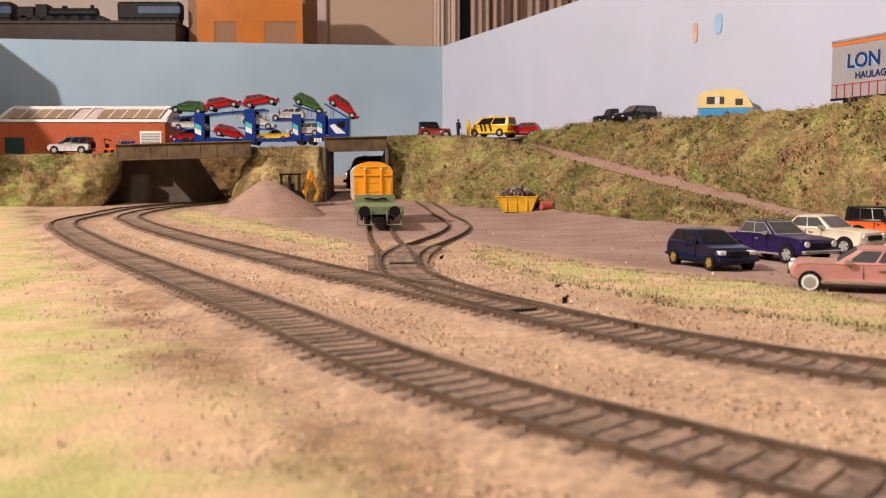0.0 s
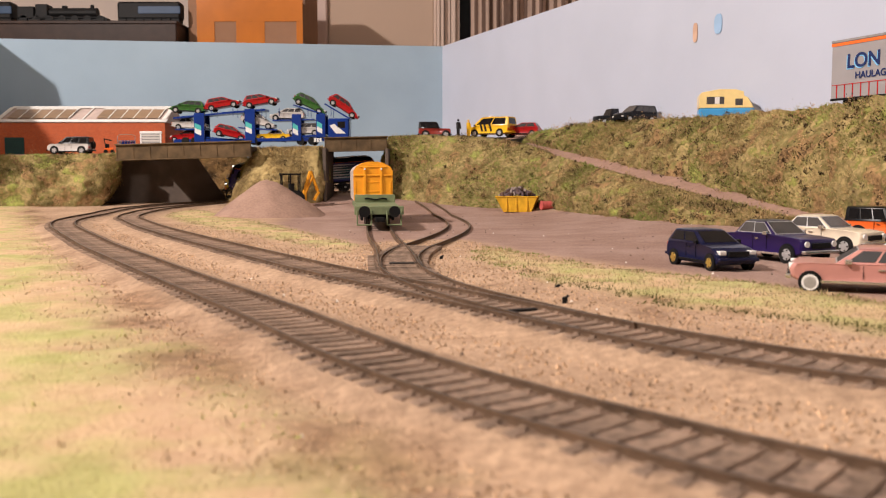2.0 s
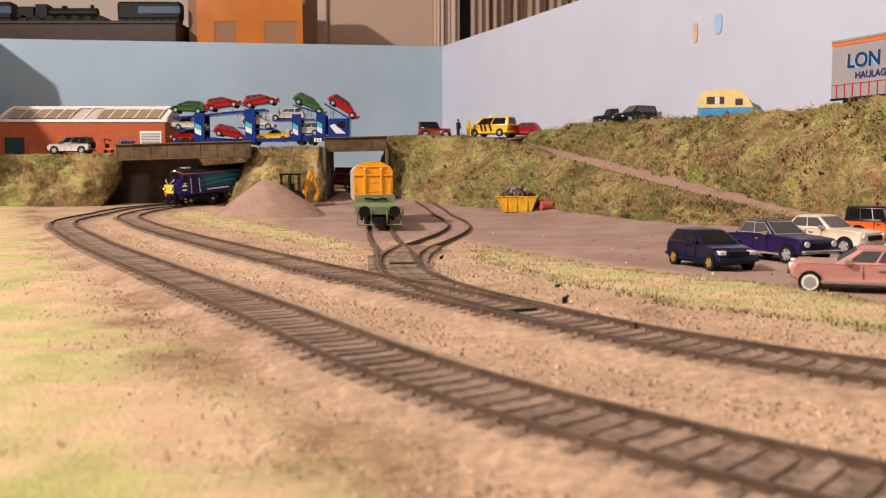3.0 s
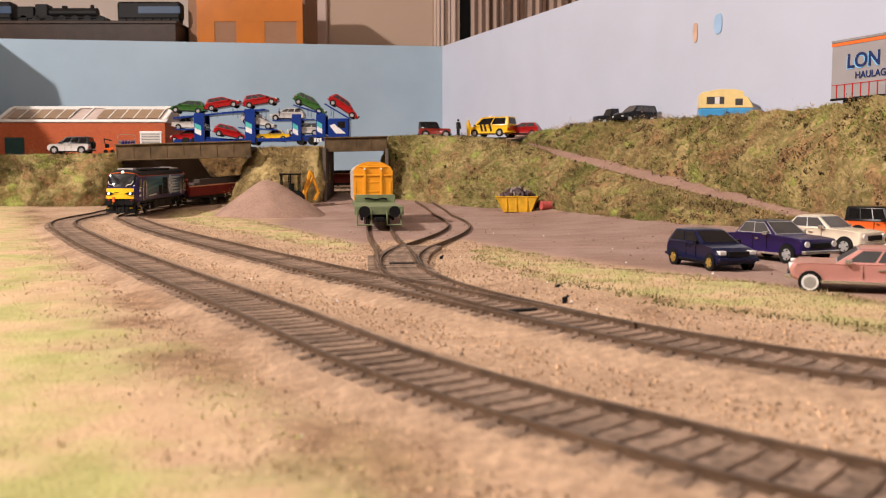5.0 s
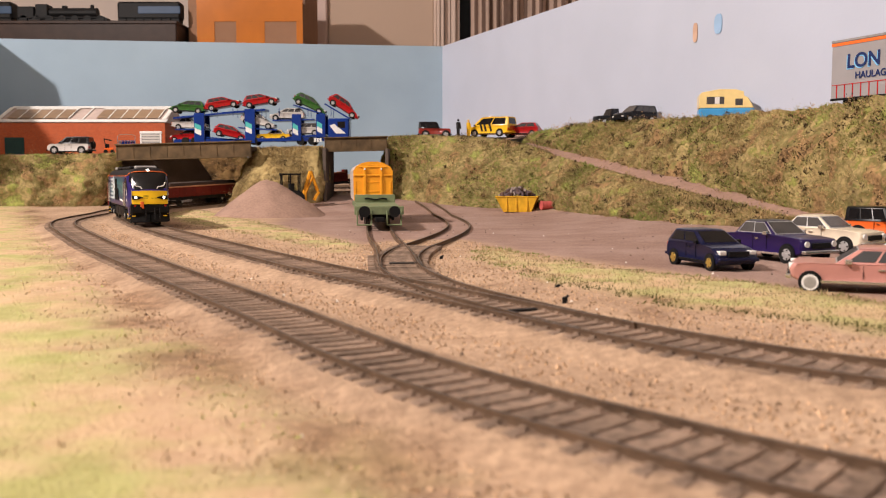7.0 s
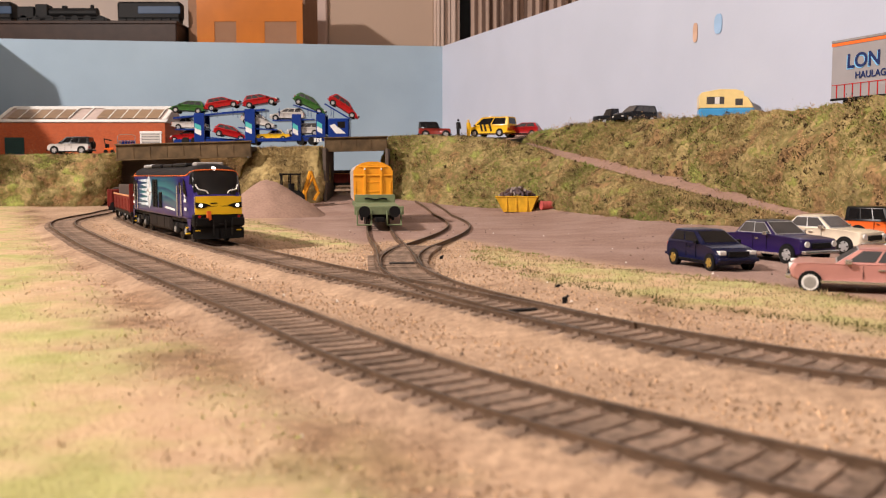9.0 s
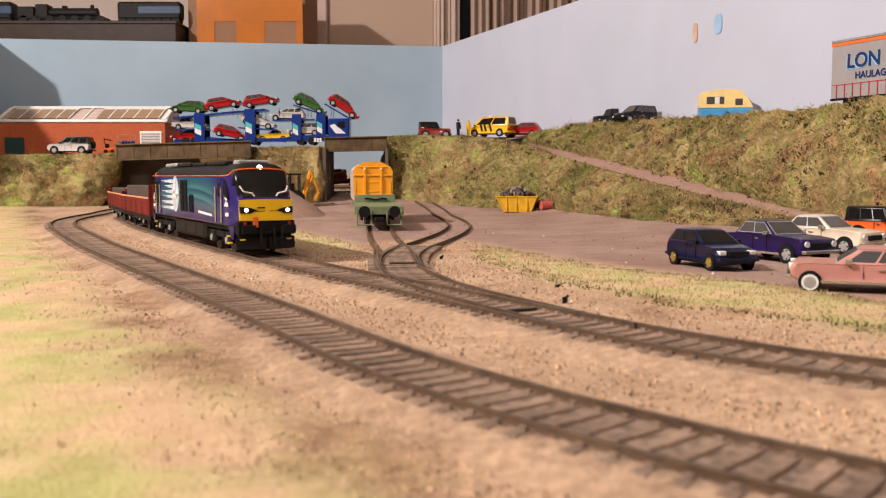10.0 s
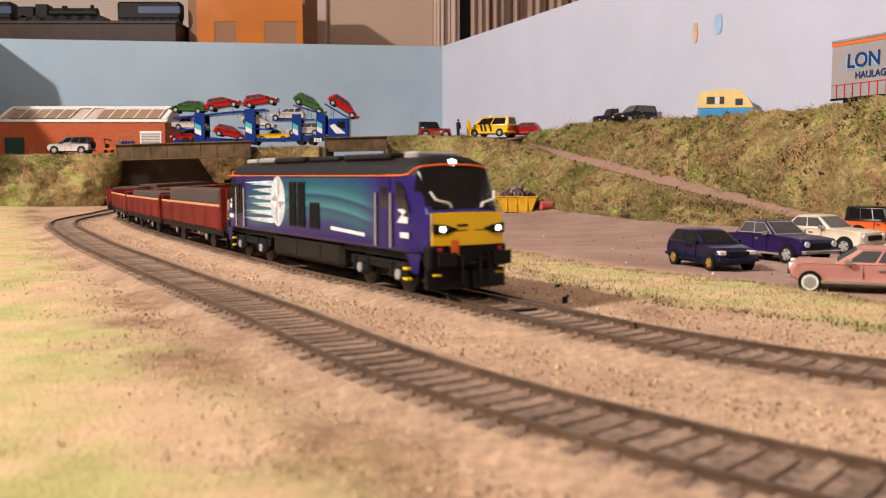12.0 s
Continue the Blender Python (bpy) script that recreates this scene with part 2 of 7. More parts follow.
def ground_sheet():
    xs = np.concatenate([np.linspace(-1.25, -0.62, 40), np.arange(-0.61, 0.42, 0.0042), np.linspace(0.43, 1.2, 40)])
    ys = np.concatenate([np.linspace(-0.35, 0.03, 16), np.arange(0.035, 0.60, 0.0035), np.arange(0.60, 1.30, 0.008), np.linspace(1.31, 1.7, 12)])
    nx, ny = len(xs), len(ys)
    verts, grass, dirt, bed, gap_shade, worn = [], [], [], [], [], []
    tr = np.array([(p.x, p.y) for p in INNER[::6] + OUTER[::6]])
    for y in ys:
        d2 = ((xs[:, None] - tr[None, :, 0]) ** 2 + (y - tr[None, :, 1]) ** 2).min(axis=1) ** 0.5
        for i, x in enumerate(xs):
            n = noise.noise(Vector((x * 60, y * 60, 0))) * 0.5 + noise.noise(Vector((x * 220, y * 220, 3))) * 0.25
            wob = 0.018 * n
            g = max(edge_gap(FORE_GRASS, x, y) / 0.020, edge_gap(STRIP_GRASS, x, y) / 0.008, edge_gap(PATCH_GRASS, x, y) / 0.010)
            g = min(1, max(0, 0.5 + g * 0.5 + n * 0.9))
            yd = min(1, max(0, 0.5 + edge_gap(YARD, x, y) / 0.02 + n * 0.6))
            away = smooth01(0.012, 0.022, d2[i])
            grass.append(g * smooth01(0.016, 0.03, d2[i]))
            dirt.append(yd * away)
            bed.append(1 - smooth01(0.009, 0.024, d2[i] + wob * 0.4))
            d = d2[i] + 0.0016 * n
            # dark bed between the rails, with the shade of sleeper gaps put into colour
            gap_shade.append(1 - smooth01(0.0075, 0.0125, d))
            big = noise.noise(Vector((x * 26, y * 26, 7))) + 0.5 * noise.noise(Vector((x * 75, y * 75, 9)))
            edge = edge_gap(FORE_GRASS, x, y)
            worn.append(smooth01(-0.15, 0.55, big + 0.55 * math.exp(-((edge + 0.012) / 0.016) ** 2) - 0.42 + 0.75 * math.exp(-((edge_gap(STRIP_GRASS, x, y) - 0.003) / 0.006) ** 2) * smooth01(0.0, 0.02, x - 0.02) * (1 - smooth01(0.28, 0.36, y))) * (1 - dirt[-1]) * smooth01(0.010, 0.020, d2[i]))
            trough = 1 - smooth01(0.0070, 0.0095, d2[i])
            verts.append((x, y, land(x, y) - 0.0004 * trough + 0.0006 * n * (1 - 0.8 * trough) + 0.0008 * grass[-1] * (1 + n) + (1 - away) * 0.0025))
    faces = [(j * nx + i, j * nx + i + 1, (j + 1) * nx + i + 1, (j + 1) * nx + i) for j in range(ny - 1) for i in range(nx - 1)]
    m = bpy.data.materials.new("layout_ground")
    m.use_nodes = True
    nt = m.node_tree
    b = nt.nodes["Principled BSDF"]
    b.inputs["Roughness"].default_value = 0.95
    tc = nt.nodes.new("ShaderNodeTexCoord")

    def cloud(scale, detail, lo, hi, p0=0.35, p1=0.65):
        n, r = nt.nodes.new("ShaderNodeTexNoise"), nt.nodes.new("ShaderNodeValToRGB")
        n.inputs["Scale"].default_value, n.inputs["Detail"].default_value = scale, detail
        nt.links.new(tc.outputs["Object"], n.inputs["Vector"])
        nt.links.new(n.outputs["Fac"], r.inputs[0])
        r.color_ramp.elements[0].position, r.color_ramp.elements[1].position = p0, p1
        r.color_ramp.elements[0].color, r.color_ramp.elements[1].color = (*lo, 1), (*hi, 1)
        return r.outputs[0]

    def mix(fac, a, c, mode="MIX"):
        x = nt.nodes.new("ShaderNodeMix")
        x.data_type, x.blend_type = "RGBA", mode
        if isinstance(fac, float):
            x.inputs[0].default_value = fac
        else:
            nt.links.new(fac, x.inputs[0])
        nt.links.new(a, x.inputs[6])
        nt.links.new(c, x.inputs[7])
        return x.outputs[2]

    def attr(name):
        a = nt.nodes.new("ShaderNodeAttribute")
        a.attribute_name = name
        return a.outputs["Fac"]
    ballast = mix(0.5, cloud(22, 5, (0.34, 0.215, 0.135), (0.58, 0.40, 0.265)), cloud(520, 4, (0.20, 0.125, 0.075), (0.62, 0.43, 0.28), 0.32, 0.68))
    earth = mix(0.45, cloud(18, 5, (0.235, 0.135, 0.10), (0.385, 0.265, 0.22)), cloud(700, 3, (0.20, 0.125, 0.10), (0.40, 0.265, 0.21)))
    straw = mix(0.5, cloud(14, 3, (0.66, 0.385, 0.27), (0.60, 0.45, 0.23), 0.38, 0.6), cloud(60, 4, (0.50, 0.33, 0.19), (0.66, 0.50, 0.28), 0.36, 0.64))
    lush = cloud(33, 4, (0.0, 0.0, 0.0), (1.0, 1.0, 1.0), 0.42, 0.60)
    turf = mix(0.3, mix(lush, straw, cloud(90, 3, (0.34, 0.36, 0.095), (0.47, 0.48, 0.17))), cloud(500, 3, (0.40, 0.29, 0.15), (0.58, 0.44, 0.27)))
    soil = cloud(260, 4, (0.25, 0.165, 0.105), (0.44, 0.30, 0.195))
    c = mix(attr("dirt"), ballast, earth)
    c = mix(attr("bed"), c, soil)
    c = mix(attr("grass"), c, turf)
    c = mix(attr("worn"), c, mix(1.0, c, cloud(180, 4, (0.42, 0.36, 0.31), (0.80, 0.72, 0.66), 0.35, 0.65), "MULTIPLY"))
    # dark brown bed colour that includes the shade between sleepers
    c = mix(attr("gap_shade"), c, cloud(420, 4, (0.105, 0.070, 0.049), (0.29, 0.20, 0.145), 0.36, 0.66))
    c = mix(0.22, c, cloud(75, 4, (0.62, 0.56, 0.50), (1.0, 1.0, 1.0), 0.38, 0.58), "MULTIPLY")
    nt.links.new(c, b.inputs["Base Color"])
    n3, bp = nt.nodes.new("ShaderNodeTexNoise"), nt.nodes.new("ShaderNodeBump")
    n3.inputs["Scale"].default_value, n3.inputs["Detail"].default_value = 1100, 4
    bp.inputs["Strength"].default_value, bp.inputs["Distance"].default_value = 0.9, 0.0007
    nt.links.new(tc.outputs["Object"], n3.inputs["Vector"])
    nt.links.new(n3.outputs["Fac"], bp.inputs["Height"])
    nt.links.new(bp.outputs[0], b.inputs["Normal"])
    me = mesh_of("ground", verts, faces, m, True)
    for name, values in (("grass", grass), ("dirt", dirt), ("bed", bed), ("gap_shade", gap_shade), ("worn", worn)):
        me.attributes.new(name, "FLOAT", "POINT").data.foreach_set("value", values)
    return tagged(new("ground", me), "sandy ballast ground with worn grass and packed earth", "ground", kind="structure")


ground_sheet()


def baseboard():
    bm = B()
    box(bm, -1.24, 1.19, -0.34, 1.69, -0.90, -0.006, 0.004)
    return tagged(part("baseboard", bm, M_WALLP), "plain closed base under the layout", "baseboard", kind="structure")


baseboard()

# ---- boards, room ----
def wall_board(name, a, b, z0, z1, thick, material, label):
    """An upright board from a to b (plan), standing behind the line."""
    a, b = Vector((*a, 0)), Vector((*b, 0))
    n = (b - a).normalized().cross(Vector((0, 0, 1))) * -thick
    bm = B()
    vs = [bm.verts.new((p.x, p.y, z)) for z in (z0, z1) for p in (a, b, b + n, a + n)]
    for f in ((0, 3, 2, 1), (4, 5, 6, 7), (0, 1, 5, 4), (1, 2, 6, 5), (2, 3, 7, 6), (3, 0, 4, 7)):
        bm.faces.new([vs[i] for i in f])
    bmesh.ops.recalc_face_normals(bm, faces=bm.faces[:])
    return tagged(part(name, bm, material), label, "backscene board", kind="structure")


CORNER = (-0.001, 1.50)
wall_board("wall_back", (-0.69, 1.415), CORNER, -0.05, 0.2515, 0.008, M_SKY, "pale blue painted backscene board")
wall_board("wall_side", CORNER, (0.66, -0.055), -0.05, 0.2515, 0.008, M_SKYW, "pale blue-white painted backscene board")


def left_board():
    """The end board: its unseen front run and stepped top edge shape the cast shadow."""
    bm = B()
    # outline beyond the visible sliver is set by the shadow wanted on wall and building
    pts = [(0.86, -0.05), (1.413, -0.05), (1.413, 0.2515), (1.27, 0.297), (1.25, 0.262), (1.19, 0.262), (1.10, 0.285), (0.86, 0.287)]
    rows = [[bm.verts.new((x, y, z)) for y, z in pts] for x in (-0.700, -0.692)]
    k = len(pts)
    for i in range(k):
        bm.faces.new([rows[0][i], rows[0][(i + 1) % k], rows[1][(i + 1) % k], rows[1][i]])
    bm.faces.new(rows[0])
    bm.faces.new(rows[1])
    bmesh.ops.recalc_face_normals(bm, faces=bm.faces[:])
    return tagged(part("wall_left", bm, M_SKY), "blue painted board end, extended out of view to cast shadow", "backscene board", kind="structure")


left_board()


def sweep(name, line, off, prof, height, material, parent):
    """A rail: a section (across, up) carried along a line at an offset."""
    verts, faces, k = [], [], len(prof)
    for i, p in enumerate(line):
        d = (line[min(i + 1, len(line) - 1)] - line[max(i - 1, 0)]).normalized()
        n = Vector((-d.y, d.x, 0))
        for a, u in prof:
            q = p + n * (off + a)
            verts.append((q.x, q.y, height(p.x, p.y) + u))
    for i in range(len(line) - 1):
        for j in range(k):
            faces.append((i * k + j, i * k + (j + 1) % k, (i + 1) * k + (j + 1) % k, (i + 1) * k + j))
    faces += [tuple(range(k))[::-1], tuple((len(line) - 1) * k + j for j in range(k))]
    ob = new(name, mesh_of(name, verts, faces, material))
    ob.parent = parent
    return ob


FOOT = [(-0.0008, 0.0012), (0.0008, 0.0012), (0.0008, 0.0021), (0.00025, 0.0023), (0.00025, 0.0033), (0.0004, 0.0035), (0.0004, 0.0039), (-0.0004, 0.0039), (-0.0004, 0.0035), (-0.00025, 0.0033), (-0.00025, 0.0023), (-0.0008, 0.0021)]
HEAD = [(-0.00034, 0.0039), (0.00034, 0.0039), (0.00034, 0.00402), (-0.00034, 0.00402)]


def sleeper_mesh(length, width=0.0026):
    bm = B()
    box(bm, -length / 2, length / 2, -width / 2, width / 2, -0.0006, 0.0014, 0.0002)
    for s in (-1, 1):
        for e in (-1, 1):
            box(bm, s * 0.0086 + e * 0.0013 - 0.0004, s * 0.0086 + e * 0.0013 + 0.0004, -0.0007, 0.0007, 0.0013, 0.0019)
    me = bpy.data.meshes.new("sleeper")
    bm.to_mesh(me)
    bm.free()
    me.materials.append(M_SLEEPER)
    return me


SLEEPER = sleeper_mesh(0.0260, 0.0029)


def track(name, line, gauge, label, start=0.0, pitch=0.0055, group="railway tracks", stop=9.0, sink=0.0):
    def height(x, y):
        return land(x, y) - sink * smooth01(0.40, 0.56, y)
    pts = spline(line, 0.004)
    t = thing(name, pose(0, 0, 0), label, "railway track", group)
    for s in (-1, 1):
        r = sweep("rail", pts, s * gauge / 2, FOOT, height, M_RAIL, t)
        sweep("railhead", pts, s * gauge / 2, HEAD, height, M_RAILTOP, r)
    fine = spline(line, 0.0005)
    step = int(pitch / 0.0005)
    rnd = random.Random(len(fine))
    for i in range(int(start / 0.0005) + 4, min(len(fine) - 4, int(stop / 0.0005)), step):
        p, d = fine[i], fine[i + 3] - fine[i - 3]
        ob = new("sleeper", SLEEPER)
        ob.matrix_basis = pose(p.x, p.y, land(p.x, p.y) + 0.0012 + rnd.uniform(-0.0001, 0.0001), 0, rnd.uniform(-0.6, 0.6), math.degrees(math.atan2(d.y, d.x)) + 90 + rnd.uniform(-1.5, 1.5))
        ob.parent = t
    return t


track("inner_track", LINE_INNER, 0.0182, "weathered model railway track curving round on brown sleepers")
track("outer_track", LINE_OUTER, 0.0172, "weathered curved model track on sandy ballast")
track("siding_track", LINE_SIDING, 0.0168, "siding track leading to the parked yellow wagon", 0.060, stop=0.225, sink=0.0013)
track("branch_track", LINE_BRANCH, 0.0168, "short siding curve sunk in packed earth", 0.035, stop=0.13, sink=0.0017)


# ---- banks ----
def resample(line, n):
    """n points at even steps along a polyline of 3D points."""
    line = [Vector(p) for p in line]
    ls = [0]
    for a, b in zip(line, line[1:]):
        ls.append(ls[-1] + (b - a).length)
    out = []
    for k in range(n):
        s = ls[-1] * k / (n - 1)
        i = max(j for j in range(len(ls)) if ls[j] <= s + 1e-9)
        i = min(i, len(line) - 2)
        out.append(line[i].lerp(line[i + 1], (s - ls[i]) / (ls[i + 1] - ls[i])))
    return out


def bank_mesh(name, foot, top, material, rough=0.006, nu=150, nv=24, bulge=0.008, label="", back=0.02, seed=0.0, lip=0.5, grounded=True):
    """A turfed slope between a foot line and a top line, lumpy, closed at the back."""
    f, t = resample(foot, nu), resample(top, nu)
    if grounded:
        f = [Vector((p.x, p.y, land(p.x, p.y) - 0.0025)) for p in f]
    verts = []
    grid = []
    for i in range(nu):
        row = []
        side = (f[min(i + 1, nu - 1)] - f[max(i - 1, 0)]).normalized()
        out = side.cross(Vector((0, 0, 1)))
        if out.y > 0 and abs(out.y) > abs(out.x):
            out = -out
        for j in range(nv):
            u = j / (nv - 1)
            p = f[i].lerp(t[i], u)
            p += out * bulge * math.sin(u * math.pi) * (1 - 0.3 * u)
            q = Vector((p.x * 62, p.y * 62, p.z * 62 + seed))
            n = noise.noise(q) * 0.6 + noise.noise(q * 2.7) * 0.35 + noise.noise(q * 7) * 0.18
            p += (out * 0.8 + Vector((0, 0, 0.5))) * n * rough * (0.35 + 0.75 * math.sin(min(1, u * 1.25) * math.pi) if u < 0.8 else lip)
            row.append(p)
        row.append(t[i] - out * back + Vector((0, 0, -0.001)))
        row.append(t[i] - out * back + Vector((0, 0, -0.05)))
        grid.append(row)
    k = nv + 2
    verts = [tuple(p) for row in grid for p in row]
    faces = [(i * k + j, (i + 1) * k + j, (i + 1) * k + j + 1, i * k + j + 1) for i in range(nu - 1) for j in range(k - 1)]
    ob = new(name, mesh_of(name, verts, faces, material, True))
    return tagged(ob, label, "embankment", kind="structure"), grid


def tufts(name, spots, length, width, material, label, seed, lean=0.7, droop=None):
    """Fine fibres standing on given (point, outward) spots: one mesh of thin blades."""
    rnd = random.Random(seed)
    verts, faces = [], []
    for p, n in spots:
        d = Vector((n.x + rnd.gauss(0, lean), n.y + rnd.gauss(0, lean), n.z + rnd.gauss(0, lean) + 0.3)).normalized()
        s = d.cross(Vector((rnd.gauss(0, 1), rnd.gauss(0, 1), rnd.gauss(0, 1)))).normalized() * width * rnd.uniform(0.6, 1.3)
        ln = length * rnd.uniform(0.4, 1.3)
        i = len(verts)
        verts += [tuple(p - s), tuple(p + s), tuple(p + d * ln)]
        faces.append((i, i + 1, i + 2))
    ob = new(name, mesh_of(name, verts, faces, material))
    return tagged(ob, label, "grass", kind="stuff")


M_FIB_STRAW = island(mat("straw_fibre", (0.36, 0.265, 0.125), 0.9, 0, 0.3, 60), 0.4)
M_FIB_OLIVE = island(mat("olive_fibre", (0.185, 0.16, 0.052), 0.9, 0, 0.35, 60), 0.45)
M_FIB_GREEN = island(mat("green_fibre", (0.25, 0.30, 0.07), 0.9, 0, 0.3, 60), 0.35)
M_FIB_TAN = island(mat("tan_fibre", (0.36, 0.235, 0.115), 0.9, 0, 0.3, 60), 0.4)
M_FIB_BROWN = island(mat("brown_scrub", (0.062, 0.040, 0.020), 0.95, 0, 0.3, 90), 0.5)


def cover(grid, count, seed, want):
    """Random spots on a bank's grid where want(x, y, z) holds."""
    rnd = random.Random(seed)
    out = []
    nu, nv = len(grid), len(grid[0]) - 2
    tries = 0
    while len(out) < count and tries < count * 6:
        tries += 1
        i, j = rnd.randrange(nu - 1), rnd.randrange(nv - 1)
        a, b, c = grid[i][j], grid[i + 1][j], grid[i][j + 1]
        p = a + (b - a) * rnd.random() + (c - a) * rnd.random()
        n = (b - a).cross(c - a)
        if n.length < 1e-12:
            continue
        n.normalize()
        if n.y > 0 and n.z < 0.2:
            n = -n
        if n.z < 0:
            n = -n
        if want(p) > rnd.random():
            out.append((p, n))
    return out


def patchy(scale, off, lo=0.0, hi=0.25):
    return lambda p: smooth01(lo, hi, noise.noise(Vector((p.x * scale + off, p.y * scale, p.z * scale))))


def dress(grid, seed, size, mix):
    """Clothes a bank with straw, olive and green fibres and dark scrub."""
    straw, olive, green, scrub = mix
    for name, count, ln, w, m, label, want in (
            ("straw_tufts", straw, 0.0040, 0.00017, M_FIB_STRAW, "pale straw static grass", patchy(26, seed + 20, -0.20, 0.30)),
            ("olive_tufts", olive, 0.0036, 0.00022, M_FIB_OLIVE, "olive static grass", patchy(18, seed, -0.05, 0.25)),
            ("green_tufts", green, 0.0034, 0.00022, M_FIB_GREEN, "fresh green static grass", patchy(15, seed + 40, 0.0, 0.3)),
            ("scrub", scrub // 6, 0.0028, 0.00040, M_FIB_BROWN, "dark twiggy scrub", patchy(70, seed + 80, 0.28, 0.42))):
        if count:
            tufts(name, cover(grid, count, seed, want), ln * size, w * size, m, label, seed)
    rnd = random.Random(seed + 5)
    spots = []
    for p, n in cover(grid, scrub // 36, seed + 9, patchy(30, seed + 60, -0.1, 0.3)):
        r = rnd.uniform(0.0012, 0.0042)
        for _ in range(rnd.randint(12, 34)):
            d = Vector((rnd.gauss(0, 1), rnd.gauss(0, 1), rnd.gauss(0, 1)))
            spots.append((p + n * 0.0012 + d * r * 0.6, n))
    tufts("scrub_clump", spots, 0.0017, 0.00055, M_FIB_BROWN, "dark brown clumps of scrub on the slope", seed + 7, 1.2)
    spots = []
    for p, n in cover(grid, scrub // 40, seed + 19, lambda p: 1.0):
        r = rnd.uniform(0.002, 0.006)
        for _ in range(rnd.randint(20, 60)):
            d = Vector((rnd.gauss(0, 1), rnd.gauss(0, 1), rnd.gauss(0, 1)))
            spots.append((p + n * 0.0010 + d * r * 0.6, n))
    tufts("pale_clump", spots, 0.0024, 0.00034, M_FIB_TAN, "tan clumps of dry grass on the slope", seed + 8, 1.0)


FOOT_LOW = [(-0.066, 1.09, 0.012), (-0.040, 1.055, 0.010), (0.004, 1.005, 0.0), (0.045, 0.975, 0.0), (0.085, 0.957, 0.0), (0.112, 0.935, 0.0), (0.130, 0.80, 0.0), (0.150, 0.70, 0.0), (0.172, 0.645, 0.0), (0.205, 0.615, 0.0), (0.245, 0.580, 0.0), (0.33, 0.50, 0.0)]
TOP_LOW = [(-0.066, 1.10, 0.088), (-0.03, 1.10, 0.090), (0.02, 1.095, 0.089), (0.06, 1.08, 0.086), (0.095, 1.045, 0.0775), (0.128, 0.955, 0.0590), (0.19, 0.735, 0.0300), (0.2385, 0.62, 0.0125), (0.28, 0.55, 0.009), (0.36, 0.47, 0.006)]
FOOT_UP = [(0.098, 1.085, 0.082), (0.132, 0.98, 0.0706), (0.198, 0.76, 0.040), (0.2465, 0.625, 0.0195), (0.272, 0.55, 0.0165), (0.36, 0.40, 0.010)]
TOP_UP = [(0.106, 1.12, 0.0905), (0.150, 1.02, 0.0985), (0.192, 0.93, 0.0970), (0.236, 0.79, 0.0915), (0.268, 0.68, 0.0905), (0.288, 0.60, 0.0915), (0.34, 0.50, 0.0925), (0.40, 0.43, 0.093)]
_, g = bank_mesh("bank_lower", FOOT_LOW, TOP_LOW, M_BANK, 0.013, 240, 30, 0.010, "rough grassy embankment with brown and green scatter", 0.0, 1.0, 0.2)
dress(g, 3, 1.0, (30000, 18000, 13000, 9000))
_, g = bank_mesh("bank_upper", [(p[0], p[1], p[2] - 0.005) for p in FOOT_UP], TOP_UP, M_BANK, 0.013, 200, 30, 0.008, "upper grassy embankment with dark twigs", 0.004, 5.0, 0.5, False)
dress(g, 5, 1.0, (30000, 18000, 11000, 10000))


def strip_between(name, a, b, material, label, category, n=120, lumps=0.0006):
    """A surface stretched between two lines."""
    a, b = resample(a, n), resample(b, n)
    verts = []
    for p, q in zip(a, b):
        for k in range(9):
            v = p.lerp(q, k / 8)
            verts.append((v.x, v.y, v.z + lumps * noise.noise(v * 120)))
    faces = [(i * 9 + k, (i + 1) * 9 + k, (i + 1) * 9 + k + 1, i * 9 + k + 1) for i in range(n - 1) for k in range(8)]
    return tagged(new(name, mesh_of(name, verts, faces, material, True)), label, category, kind="structure")


strip_between("ramp_road", [(p[0], p[1], p[2] - 0.001) for p in TOP_LOW[4:]], [(p[0] + 0.004, p[1] + 0.004, p[2] - 0.001) for p in FOOT_UP], M_YARD, "earth track climbing between the grassy banks", "road")
strip_between("hilltop", [(p[0], p[1], p[2] - 0.003) for p in TOP_UP], [(0.05, 1.40, 0.0905), (0.09, 1.29, 0.096), (0.155, 1.13, 0.096), (0.225, 0.97, 0.091), (0.29, 0.82, 0.089), (0.35, 0.67, 0.088), (0.46, 0.42, 0.088)], M_YARD, "level earth shelf along the hilltop", "ground")
strip_between("hilltop_back", [(-0.064, 1.10, 0.088), (-0.03, 1.10, 0.089), (0.02, 1.096, 0.0885), (0.06, 1.082, 0.0855), (0.106, 1.11, 0.089)], [(-0.062, 1.44, 0.091), (-0.05, 1.45, 0.091), (0.0, 1.45, 0.091), (0.03, 1.42, 0.091), (0.05, 1.40, 0.0915)], M_YARD, "earth yard on the hilltop", "ground")

